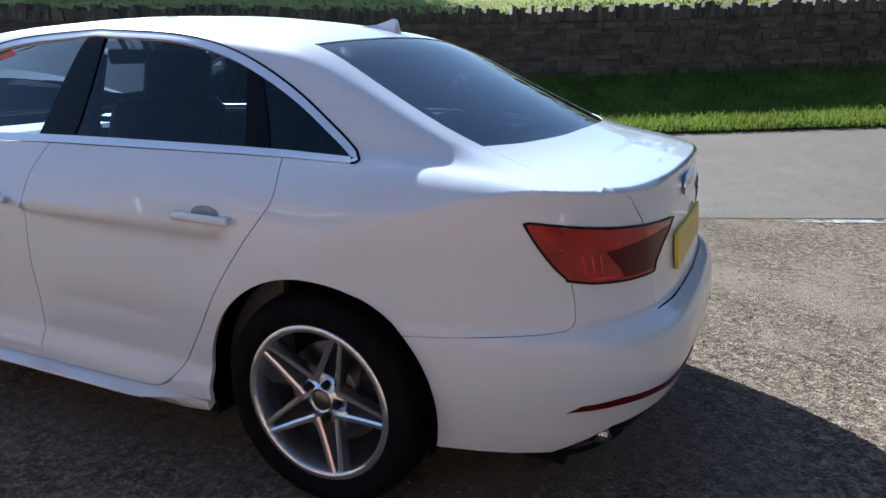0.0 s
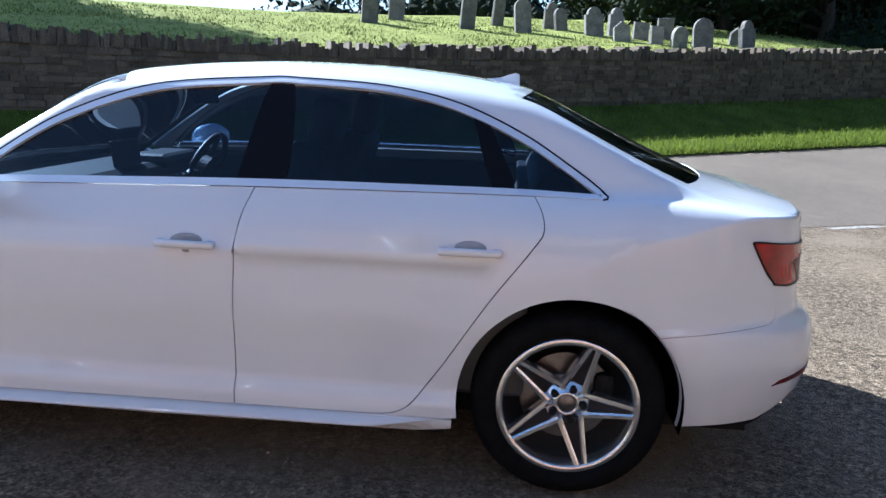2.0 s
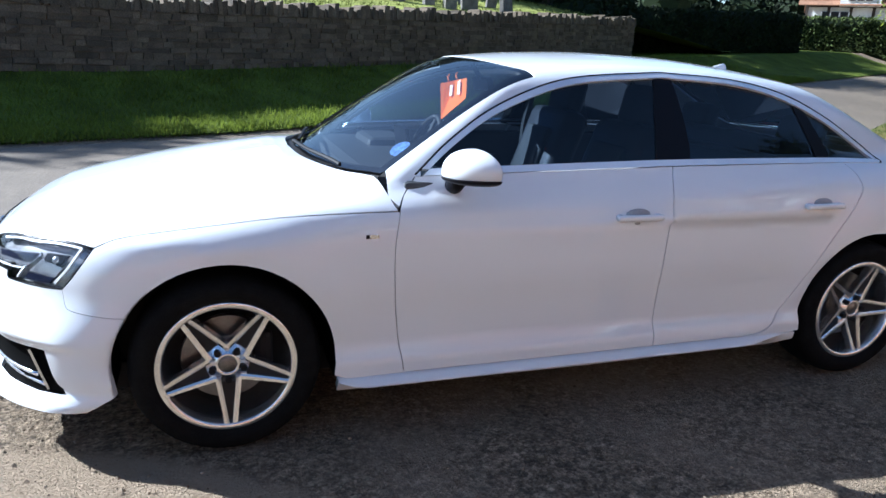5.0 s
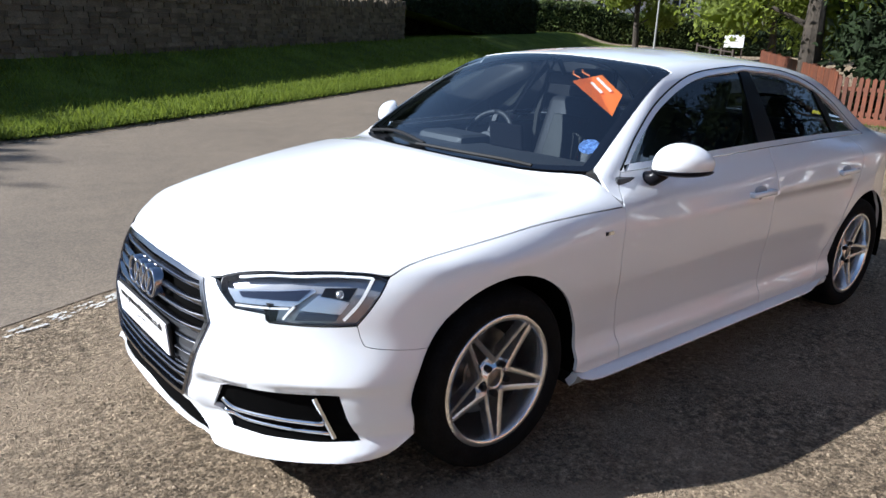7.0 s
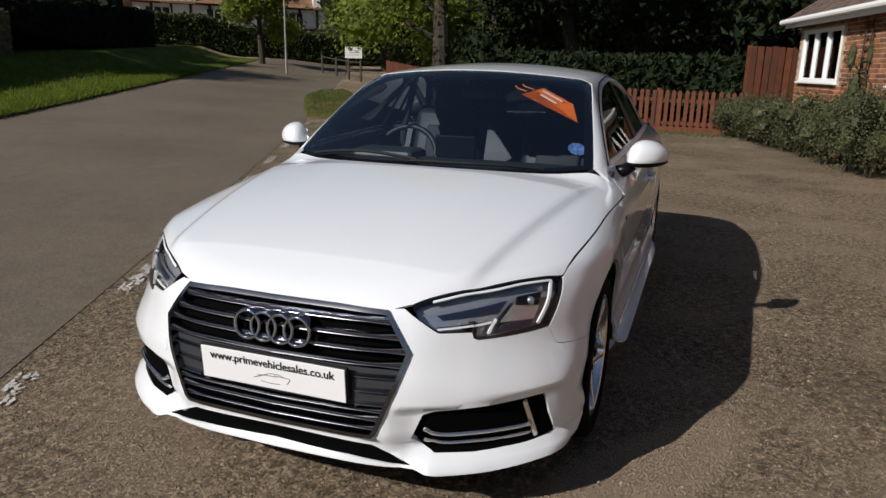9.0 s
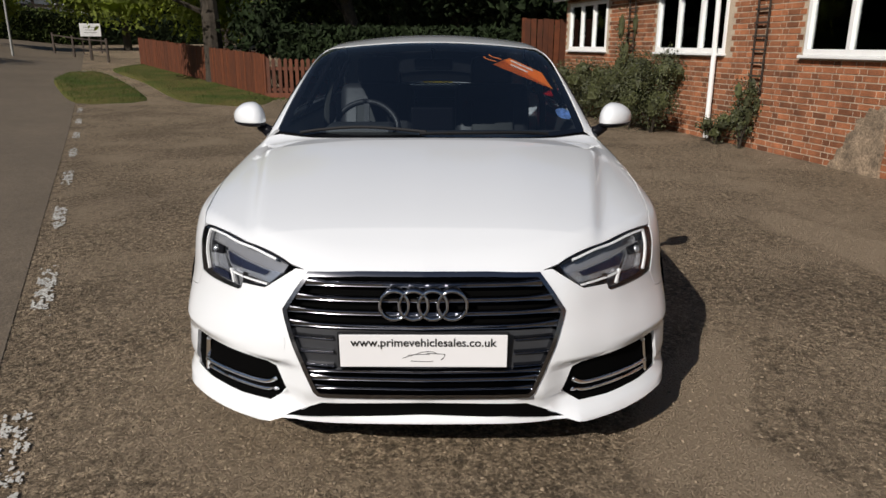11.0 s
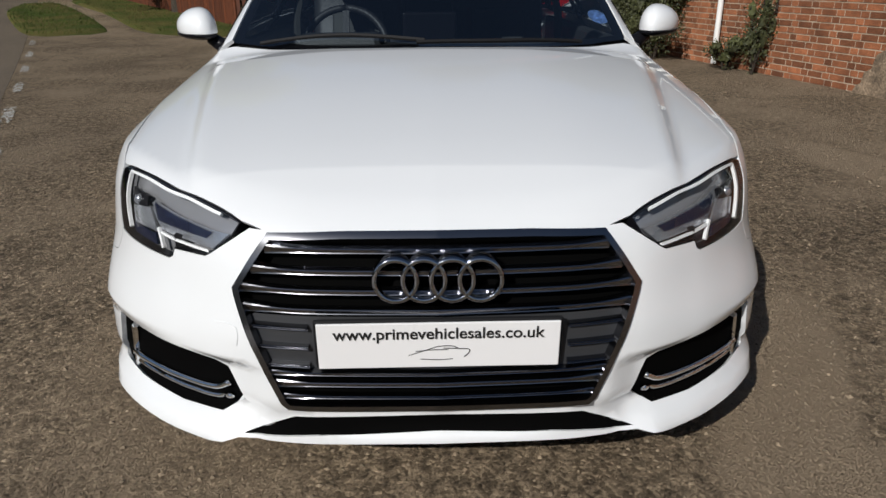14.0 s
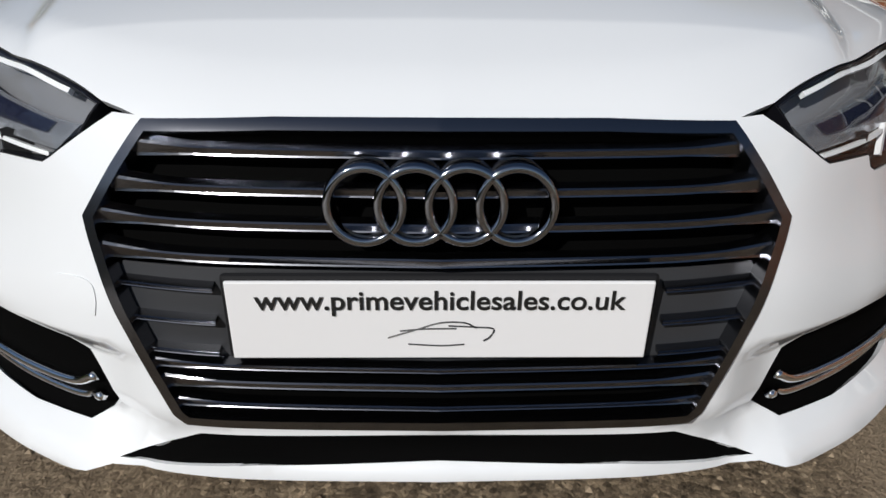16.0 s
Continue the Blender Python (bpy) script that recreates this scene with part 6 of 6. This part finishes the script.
for pts in ([(0.065, 0.436), (0.03, 0.448), (0.0, 0.458), (-0.03, 0.458), (-0.045, 0.450)], [(-0.01, 0.4535), (-0.045, 0.4515), (-0.066, 0.449), (-0.062, 0.437), (-0.054, 0.431)], [(0.04, 0.4265), (0.0, 0.424), (-0.03, 0.426)], [(0.05, 0.446), (0.02, 0.449), (-0.02, 0.4495)]):
    tube(bm, [(-2.2915 + (0.46 - z) * 0.07, y, z) for y, z in smooth_line(pts, 4)], 0.0011, 5)
part("car_outline", bm, M_INK, plate)
for k in range(4):
    bm = bmesh.new()
    c = Vector((-2.282, -0.08925 + 0.0595 * k, 0.606))
    prof = [(0.0500, 0.034), (0.0505, 0.006), (0.0488, 0.001), (0.0470, 0.0), (0.0418, 0.0), (0.0400, 0.001), (0.0385, 0.006), (0.0390, 0.034)]
    rows = [[bm.verts.new(c + Vector((dx + 0.10 * r * math.sin(q), r * math.cos(q), r * math.sin(q)))) for q in [i * math.tau / 44 for i in range(44)]] for r, dx in prof]
    for a, b in zip(rows, rows[1:]):
        for i in range(44):
            bm.faces.new((a[i], a[(i + 1) % 44], b[(i + 1) % 44], b[i]))
    bmesh.ops.recalc_face_normals(bm, faces=bm.faces)
    part("badge_ring", bm, M_RING, grille, "chrome ring", smooth=True)

for flip in (False, True):
    sy = 1 if not flip else -1
    # shallow black sheet painted as the shade inside the side intake
    fog = skin("fog_intake", WRAP_NOSE, fog_loop, M_RECESS_SHADE, bumper, mirror=flip, lift=-0.012, gap=-0.003, depth=0.0, label="black side air intake")
    for dz in (0.0, -0.038):
        lo = smooth_line([(0.482, 0.326 + dz), (0.53, 0.304 + dz), (0.64, 0.304 + dz), (0.772, 0.308 + dz)], 6)
        p = cast_front(lo) + [0.004, 0, 0]
        bm = bmesh.new()
        tube(bm, p * [1, sy, 1], 0.0075, 8)
        part("chrome_strip", bm, M_CHROME, fog, smooth=True)
    p = cast_front(np.array([(0.752, 0.392), (0.782, 0.256)])) + [0.004, 0, 0]
    bm = bmesh.new()
    tube(bm, p * [1, sy, 1], 0.009, 6)
    part("chrome_blade", bm, M_CHROME, fog)
    lamp = skin("headlamp", WRAP_NOSE, lamp_loop, M_LENS, car, mirror=flip, lift=0.0, gap=0.002, depth=0.004, step=0.018, label="angular clear headlamp with bright strips")
    skin("lamp_housing", WRAP_NOSE, lamp_loop, M_HOUSING, lamp, mirror=flip, lift=-0.032, gap=0.001, depth=0.0, step=0.018)
    skin("lamp_rim", WRAP_NOSE, lamp_loop, M_BLACK, lamp, holes=[ring(lamp_loop, 0.004)], mirror=flip, lift=-0.002, gap=0.0005, depth=0.03, step=0.012)

    TOP_STRIP = WRAP_NOSE.flat(cast_top(smooth_line(BONNET_FRONT, 6)))[::-1][2:-1:3] - [0, 0.0085]
    u = lambda y, z: WRAP_NOSE.flat(cast_front(np.array([[y, z]])))[0]
    v = lambda x, z: WRAP_NOSE.flat(cast_side(np.array([[x, z]])))[0]
    for line, w in ((TOP_STRIP, 0.0055), ([TOP_STRIP[-1], u(0.786, 0.676), u(0.768, 0.620)], 0.009), ([u(0.508, 0.636), u(0.60, 0.640), u(0.648, 0.645)], 0.0055), ([u(0.659, 0.652), u(0.650, 0.632), u(0.643, 0.612)], 0.007)):
        skin("light_strip", WRAP_NOSE, band(line, w), M_LAMP_WHITE, lamp, mirror=flip, lift=-0.006, gap=0.0, depth=0.008, step=0.012)
    for name, pts, mat, back in (("silver_frame", [(0.460, 0.679), (0.502, 0.643), (0.655, 0.650), (0.668, 0.664), (0.690, 0.700), (0.680, 0.708), (0.497, 0.680)], M_LAMP_SILVER, -0.013), ("dark_window", [(0.501, 0.676), (0.677, 0.703), (0.663, 0.668), (0.519, 0.661)], M_NAVY, -0.010),
                                 ("lamp_reflector", [(0.672, 0.641), (0.700, 0.690), (0.768, 0.672), (0.758, 0.636)], M_LAMP_SILVER, -0.015), ("projector_box", [(0.706, 0.686), (0.704, 0.711), (0.766, 0.715), (0.764, 0.676)], M_BLACK, -0.012), ("lower_window", [(0.668, 0.612), (0.674, 0.636), (0.757, 0.636), (0.752, 0.616)], M_NAVY, -0.011)):
        skin(name, WRAP_NOSE, front_flat(pts), mat, lamp, mirror=flip, lift=back, gap=0.0, depth=0.008, step=0.012)
    for y, z, r in ((0.742, 0.694, 0.014),):
        p = WRAP_NOSE.lift(np.array([u(y, z)]))
        c = (p - shade_normal(p) * 0.016)[0]
        bm = bmesh.new()
        bmesh.ops.create_uvsphere(bm, u_segments=16, v_segments=10, radius=r, matrix=Matrix.Translation((c[0], c[1] * sy, c[2])))
        part("projector_lens", bm, M_LAMP_SILVER, lamp, smooth=True)

# ---- mirrors, aerial, wipers ----
for sy in (-1, 1):
    bm = bmesh.new()
    bmesh.ops.create_uvsphere(bm, u_segments=28, v_segments=18, radius=1)
    for vtx in bm.verts:
        x, y, z = vtx.co
        sq = lambda q, e: math.copysign(abs(q) ** e, q)
        x, y, z = sq(x, 0.9), sq(y, 0.85), sq(z, 0.85)
        x = x * (0.105 if x < 0 else 0.026)
        z = z * (0.092 if z > 0 else 0.055) * (1 - 0.42 * max(0, y * 0.5 + 0.5) ** 2 * (1 if z > 0 else 0.2))
        vtx.co = (-0.60 + x + 0.095 * (y * 0.5 + 0.5), sy * (0.955 + 0.092 * y), 1.002 + z + 0.008 * y)
    bmesh.ops.bisect_plane(bm, geom=bm.verts[:] + bm.edges[:] + bm.faces[:], plane_co=(0, 0, 0.985), plane_no=(0, 0, 1), clear_inner=True)
    bmesh.ops.recalc_face_normals(bm, faces=bm.faces)
    cap = part("door_mirror", bm, M_PAINT, car, "white mirror cap on a black foot", smooth=True)
    bm = bmesh.new()
    bmesh.ops.create_uvsphere(bm, u_segments=28, v_segments=14, radius=1)
    for vtx in bm.verts:
        x, y, z = vtx.co
        sq = lambda q, e: math.copysign(abs(q) ** e, q)
        x, y = sq(x, 0.9), sq(y, 0.85)
        vtx.co = (-0.60 + x * (0.106 if x < 0 else 0.026) + 0.095 * (y * 0.5 + 0.5), sy * (0.955 + 0.093 * y), 0.983 + z * (0.004 if z > 0 else 0.026) + 0.004 * y)
    part("mirror_base", bm, M_BLACK, cap, smooth=True)
    bm = bmesh.new()
    tube(bm, [(-0.60, sy * 0.80, 0.925), (-0.60, sy * 0.855, 0.94), (-0.595, sy * 0.895, 0.968)], 0.034, 12, 0.026)
    part("mirror_foot", bm, M_BLACK, cap, smooth=True)
    part("mirror_glass", boxed((0.006, 0.12, 0.062), (-0.548, sy * 0.95, 1.018), rz=27 * sy, bevel=0.002), M_CHROME, cap)
bm = bmesh.new()
base = cast_top(np.array([(1.05, 0.0), (1.20, 0.0)]))
v = [bm.verts.new(p) for p in ((1.03, -0.03, base[0, 2] - 0.004), (1.03, 0.03, base[0, 2] - 0.004), (1.20, 0.028, base[1, 2] - 0.004), (1.20, -0.028, base[1, 2] - 0.004),
                               (1.115, -0.007, 1.384), (1.115, 0.007, 1.384), (1.18, 0.004, 1.408), (1.18, -0.004, 1.408), (1.198, 0.004, 1.402), (1.198, -0.004, 1.402))]
for f in ((0, 3, 9, 7, 4), (1, 5, 6, 8, 2), (0, 4, 5, 1), (4, 7, 6, 5), (7, 9, 8, 6), (3, 2, 8, 9)):
    bm.faces.new([v[i] for i in f])
bmesh.ops.bevel(bm, geom=bm.edges[:], offset=0.003, segments=2, affect="EDGES")
bmesh.ops.recalc_face_normals(bm, faces=bm.faces)
part("roof_aerial", bm, M_PAINT, car, "white shark-fin aerial")
for y0, y1 in ((0.62, 0.02), (0.05, -0.55)):
    p = cast_top(smooth_line([(-0.93 if y0 > 0.3 else -1.07, y0), (-0.98 if y0 > 0.3 else -1.04, (y0 + y1) / 2), (-1.05 if y0 > 0.3 else -0.965, y1)], 6)) + [0, 0, 0.012]
    bm = bmesh.new()
    tube(bm, p, 0.008, 6)
    part("wiper", bm, M_MATT, car)
# cowl under the screen's foot
cowl = both(np.vstack([on_top([(-1.03, 0.0), (-1.01, 0.3), (-0.93, 0.52), (-0.83, 0.72)], WRAP_X), on_top([(-0.90, 0.745), (-1.02, 0.53), (-1.11, 0.3), (-1.135, 0.0)], WRAP_X)]))
skin("cowl", WRAP_X, cowl, M_MATT, car, lift=-0.016, depth=0.0, gap=0.0)


# ---- wheels ----
def revolve(bm, profile, n=64):
    rows = [[bm.verts.new((r * math.cos(k * math.tau / n), y, r * math.sin(k * math.tau / n))) for k in range(n)] for r, y in profile]
    for a, b in zip(rows, rows[1:]):
        for k in range(n):
            bm.faces.new((a[k], a[(k + 1) % n], b[(k + 1) % n], b[k]))


def make_wheel(hub, sy, spin):
    """Outer face towards -y; turned round for the far side."""
    at = pose(hub, sy * 0.90, 0.325, 0, 0, 0 if sy < 0 else 180)
    bm = bmesh.new()
    revolve(bm, [(0.215, 0.20), (0.238, 0.19), (0.239, 0.03), (0.2405, 0.014), (0.238, 0.004), (0.234, 0.001), (0.218, 0.002), (0.2145, 0.008), (0.211, 0.05), (0.205, 0.12), (0.200, 0.19)])
    wheel = part("wheel", bm, M_ALLOY, car, "five-arm silver alloy wheel with a black tyre", smooth=True)
    wheel.matrix_world = at
    bm = bmesh.new()
    revolve(bm, [(0.236, 0.012), (0.245, 0.0), (0.272, -0.008), (0.298, -0.004), (0.312, 0.010), (0.321, 0.030), (0.325, 0.06), (0.326, 0.11), (0.325, 0.16), (0.321, 0.19), (0.298, 0.222), (0.236, 0.205)], 72)
    part("tyre", bm, M_RUBBER, wheel, "black road tyre", smooth=True)
    for i in range(5):
        a = radians(spin + 72 * i)
        turn = Matrix.Rotation(-a, 4, "Y")
        bm = bmesh.new()
        for s in (-1, 1):
            secs = []
            for t in np.linspace(0, 1, 9):
                r = 0.052 + t * 0.176
                off = s * (0.036 - 0.024 * t)
                face = 0.028 - 0.025 * t ** 1.4
                w = 0.0100 - 0.0015 * t
                secs.append([bm.verts.new(turn @ Vector((r, yy, off + dz))) for yy, dz in ((face + 0.035, -w * 1.2), (face + 0.004, -w), (face, -w * 0.6 + s * w * 0.3), (face, w * 0.6 + s * w * 0.3), (face + 0.004, w), (face + 0.035, w * 1.2))])
            for p, q in zip(secs, secs[1:]):
                for k in range(6):
                    bm.faces.new((p[k], q[k], q[(k + 1) % 6], p[(k + 1) % 6]))
            bm.faces.new(secs[0])
            bm.faces.new(secs[-1][::-1])
        bmesh.ops.recalc_face_normals(bm, faces=bm.faces)
        part("spoke", bm, M_ALLOY, wheel)
        bm = bmesh.new()
        web = [bm.verts.new(turn @ Vector(p)) for p in ((0.05, 0.052, -0.030), (0.225, 0.030, -0.010), (0.225, 0.030, 0.010), (0.05, 0.052, 0.030))]
        bm.faces.new(web)
        bmesh.ops.solidify(bm, geom=bm.faces[:], thickness=0.012)
        part("spoke_web", bm, M_ALLOY_DARK, wheel)
        bm = bmesh.new()
        bmesh.ops.create_cone(bm, segments=12, radius1=0.0115, radius2=0.0115, depth=0.02, cap_ends=True, matrix=Matrix.Rotation(-a, 4, "Y") @ pose(0.056, 0.030, 0, 90))
        part("wheel_bolt", bm, M_MATT, wheel)
    bm = bmesh.new()
    revolve(bm, [(0.0305, 0.030), (0.0340, 0.026), (0.0420, 0.027), (0.0440, 0.034), (0.072, 0.042), (0.078, 0.050), (0.078, 0.09)], 40)
    part("hub", bm, M_ALLOY, wheel, smooth=True)
    bm = bmesh.new()
    revolve(bm, [(0.0001, 0.026), (0.026, 0.027), (0.0305, 0.031)], 32)
    part("hub_cap", bm, M_DISC, wheel, "grey centre cap", smooth=True)
    bm = bmesh.new()
    revolve(bm, [(0.0001, 0.095), (0.075, 0.095), (0.08, 0.10), (0.155, 0.10), (0.158, 0.112), (0.155, 0.124), (0.0001, 0.124)], 48)
    part("brake_disc", bm, M_DISC, wheel, "steel brake disc")
    part("brake_caliper", boxed((0.07, 0.06, 0.15), (0.125 if sy < 0 else -0.125, 0.105, 0.02), bevel=0.025), M_MATT, wheel)
    bm = bmesh.new()
    revolve(bm, [(0.0001, 0.165), (0.212, 0.165)], 32)
    part("wheel_back", bm, M_MATT, wheel)


for hub, spin in ((-1.41, 55), (1.41, 70)):
    for sy in (-1, 1):
        make_wheel(hub, sy, spin)
        bm = bmesh.new()
        n = 32
        prof = [(0.372, 0.0), (0.372, 0.34)]
        rows = [[bm.verts.new((hub + r * math.cos(a), sy * (0.905 - yy), 0.333 + r * math.sin(a))) for a in np.linspace(radians(-12), radians(192), n)] for r, yy in prof]
        for k in range(n - 1):
            bm.faces.new((rows[0][k], rows[0][k + 1], rows[1][k + 1], rows[1][k]))
        bm.faces.new([rows[1][k] for k in range(n)])
        # lining coloured near-black to hold the shade of the wheel arch
        part("wheel_arch_liner", bm, M_RECESS_SHADE, car, "black wheel arch lining")

# ---- floor, inner shell, cabin ----
part("underbody", boxed((4.1, 1.30, 0.10), (0.02, 0, 0.22)), M_MATT, car, "dark underbody")
part("engine_bay", boxed((0.95, 1.20, 0.38), (-1.62, 0, 0.46)), M_MATT, car)
part("boot_tub", boxed((0.75, 0.92, 0.5), (1.76, 0, 0.56)), M_MATT, car)
for sy in (-1, 1):
    part("inner_sill", boxed((2.0, 0.10, 0.14), (0.0, sy * 0.80, 0.245)), M_MATT, car)
    part("door_lining", boxed((2.05, 0.05, 0.64), (0.24, sy * 0.80, 0.63), bevel=0.02), M_DASH, car)
    part("door_armrest", boxed((0.6, 0.08, 0.07), (-0.05, sy * 0.75, 0.78), bevel=0.02), M_LEATHER, car)
part("bulkhead", boxed((0.04, 1.55, 0.60), (-0.93, 0, 0.60)), M_MATT, car)
part("parcel_shelf", boxed((0.62, 1.30, 0.03), (1.52, 0, 0.965), bevel=0.01), M_LEATHER, car)
dash = part("dashboard", boxed((0.42, 1.46, 0.20), (-0.70, 0, 0.84), bevel=0.06), M_DASH, car, "dark grey dashboard")
part("instrument_hood", boxed((0.22, 0.36, 0.07), (-0.58, 0.37, 0.942), bevel=0.033), M_DASH, dash)
part("screen_panel", boxed((0.02, 0.22, 0.12), (-0.57, 0.0, 1.0), ry=-8, bevel=0.008), M_BLACK, dash, "black dashboard display")
part("dash_trim", boxed((0.012, 1.3, 0.03), (-0.485, 0, 0.86), bevel=0.004), M_CHROME, dash)
part("centre_console", boxed((0.9, 0.24, 0.26), (-0.20, 0, 0.50), bevel=0.04), M_DASH, car)
bm = bmesh.new()
wheel_turn = pose(-0.36, 0.37, 0.90, 0, -65, 0)
pts = [wheel_turn @ Vector((0.182 * math.cos(a), 0.182 * math.sin(a), 0)) for a in np.linspace(0, math.tau, 41)]
tube(bm, pts, 0.016, 10)
sw = part("steering_wheel", bm, M_LEATHER, car, "black leather steering wheel", smooth=True)
bm = bmesh.new()
bmesh.ops.create_cone(bm, segments=24, radius1=0.08, radius2=0.06, depth=0.05, cap_ends=True, matrix=wheel_turn)
for a in (0, 120, 240):
    box(bm, (0.12, 0.03, 0.016), wheel_turn @ Vector((0.12 * math.cos(radians(a)), 0.12 * math.sin(radians(a)), 0)), rz=0, ry=-65)
part("wheel_boss", bm, M_LEATHER, sw)


def cushion(size, at, bulge=0.25, **turn):
    bm = bmesh.new()
    box(bm, size, at, bevel=min(size) * 0.35, **turn)
    return bm


for sy in (-1, 1):
    y = 0.37 * sy
    seat = part("front_seat", cushion((0.52, 0.50, 0.16), (0.02, y, 0.50)), M_LEATHER, car, "black leather front seat with a headrest", smooth=True)
    part("seat_back", cushion((0.15, 0.48, 0.62), (0.34, y, 0.83), ry=20), M_LEATHER, seat, smooth=True)
    part("seat_panel", cushion((0.05, 0.27, 0.40), (0.262, y, 0.84), ry=20), M_SEAT, seat, "pale grey seat panel", smooth=True)
    part("headrest", cushion((0.10, 0.27, 0.19), (0.475, y, 1.20), ry=12), M_LEATHER, seat, smooth=True)
    for dy in (-0.06, 0.06):
        bm = bmesh.new()
        tube(bm, [(0.44, y + dy, 1.05), (0.46, y + dy, 1.15)], 0.007, 8)
        part("headrest_post", bm, M_CHROME, seat)
    bm = bmesh.new()
    tube(bm, [(0.36, 0.715 * sy, 0.60), (0.38, 0.70 * sy, 1.0), (0.40, 0.635 * sy, 1.28)], 0.022, 6)
    part("seat_belt", bm, M_SEAT, car, "grey seat belt")
bench = part("rear_seat", cushion((0.50, 1.30, 0.18), (0.95, 0, 0.50)), M_LEATHER, car, "black leather rear bench with headrests", smooth=True)
part("bench_back", cushion((0.16, 1.28, 0.58), (1.26, 0, 0.78), ry=22), M_LEATHER, bench, smooth=True)
for y in (-0.40, 0.40):
    part("headrest", cushion((0.10, 0.26, 0.15), (1.39, y, 1.10), ry=12), M_LEATHER, bench, smooth=True)
skin("roof_lining", WRAP_X, both(np.vstack([on_top([(-0.25, 0.0), (-0.15, 0.56)], WRAP_X, 4), on_top([(0.3, 0.58), (1.15, 0.50), (1.19, 0.0)], WRAP_X, 4)])), M_GREY_TRIM_SHADE, car, lift=-0.025, depth=0.0)
bm = boxed((0.03, 0.22, 0.065), (-0.18, 0.0, 1.265), ry=-12, bevel=0.012)
part("inside_mirror", bm, M_BLACK, car, "black interior mirror")
bm = bmesh.new()
tube(bm, [(-0.18, 0, 1.27), (-0.24, 0, 1.35)], 0.012, 8)
part("mirror_stem", bm, M_BLACK, car)
# sales card and tax disc behind the screen


def on_screen(y, up, back=0.014):
    """A place just behind the windscreen, at y and so far up it."""
    p = cast_top(np.array([[-0.86 + up * 0.86, y]]))[0]
    n = shade_normal(p[None])[0]
    return Vector(p - n * back)


bm = bmesh.new()
card_pts = [on_screen(-0.315, 0.415), on_screen(-0.375, 0.475), on_screen(-0.41, 0.512), on_screen(-0.575, 0.442), on_screen(-0.622, 0.308)]
bm.faces.new([bm.verts.new(p) for p in card_pts])
bmesh.ops.solidify(bm, geom=bm.faces[:], thickness=0.002)
card = tagged(mesh_object("sales_card", bm, M_ORANGE), "orange sales card hanging behind the windscreen", "card")
e1 = (card_pts[3] - card_pts[2]).normalized()
nrm = Vector(shade_normal(np.array([card_pts[0]]))[0])
e2 = nrm.cross(e1).normalized()
if e2.z < 0:
    e2 = -e2
for row, wdt in ((0.022, 0.13), (-0.012, 0.10)):
    bm = bmesh.new()
    c = (card_pts[0] + card_pts[2] + card_pts[3] * 2) / 4 - e2 * 0.022 + e2 * row + nrm * 0.008
    bm.faces.new([bm.verts.new(c + e1 * a + e2 * b) for a, b in ((-wdt / 2, -0.006), (wdt / 2, -0.006), (wdt / 2, 0.006), (-wdt / 2, 0.006))])
    part("printed_line", bm, M_CARD_WHITE, card)
bm = bmesh.new()
for a, b in ((0.0, 0.0), (-0.03, 0.03)):
    tube(bm, [on_screen(-0.335 + a, 0.45 + b), on_screen(-0.285 + a, 0.462 + b), on_screen(-0.27 + a, 0.48 + b)], 0.0032, 6)
part("card_hook", bm, M_ORANGE, card)
bm = bmesh.new()
c = on_screen(-0.655, 0.115, 0.010)
n = Vector(shade_normal(np.array([c]))[0])
bmesh.ops.create_circle(bm, cap_ends=True, segments=32, radius=0.042, matrix=Matrix.Translation(c) @ n.to_track_quat("Z", "Y").to_matrix().to_4x4())
bmesh.ops.solidify(bm, geom=bm.faces[:], thickness=0.001)
tagged(mesh_object("window_sticker", bm, M_BLUE), "round blue and white sticker on the windscreen", "sticker")
# panes let the daylight in
for ob in scene.objects:
    if ob.type == "MESH" and ob.data.materials and ob.data.materials[0] in (M_GLASS, M_REAR, M_SCREEN, M_LENS, M_PANE):
        ob.visible_shadow = False
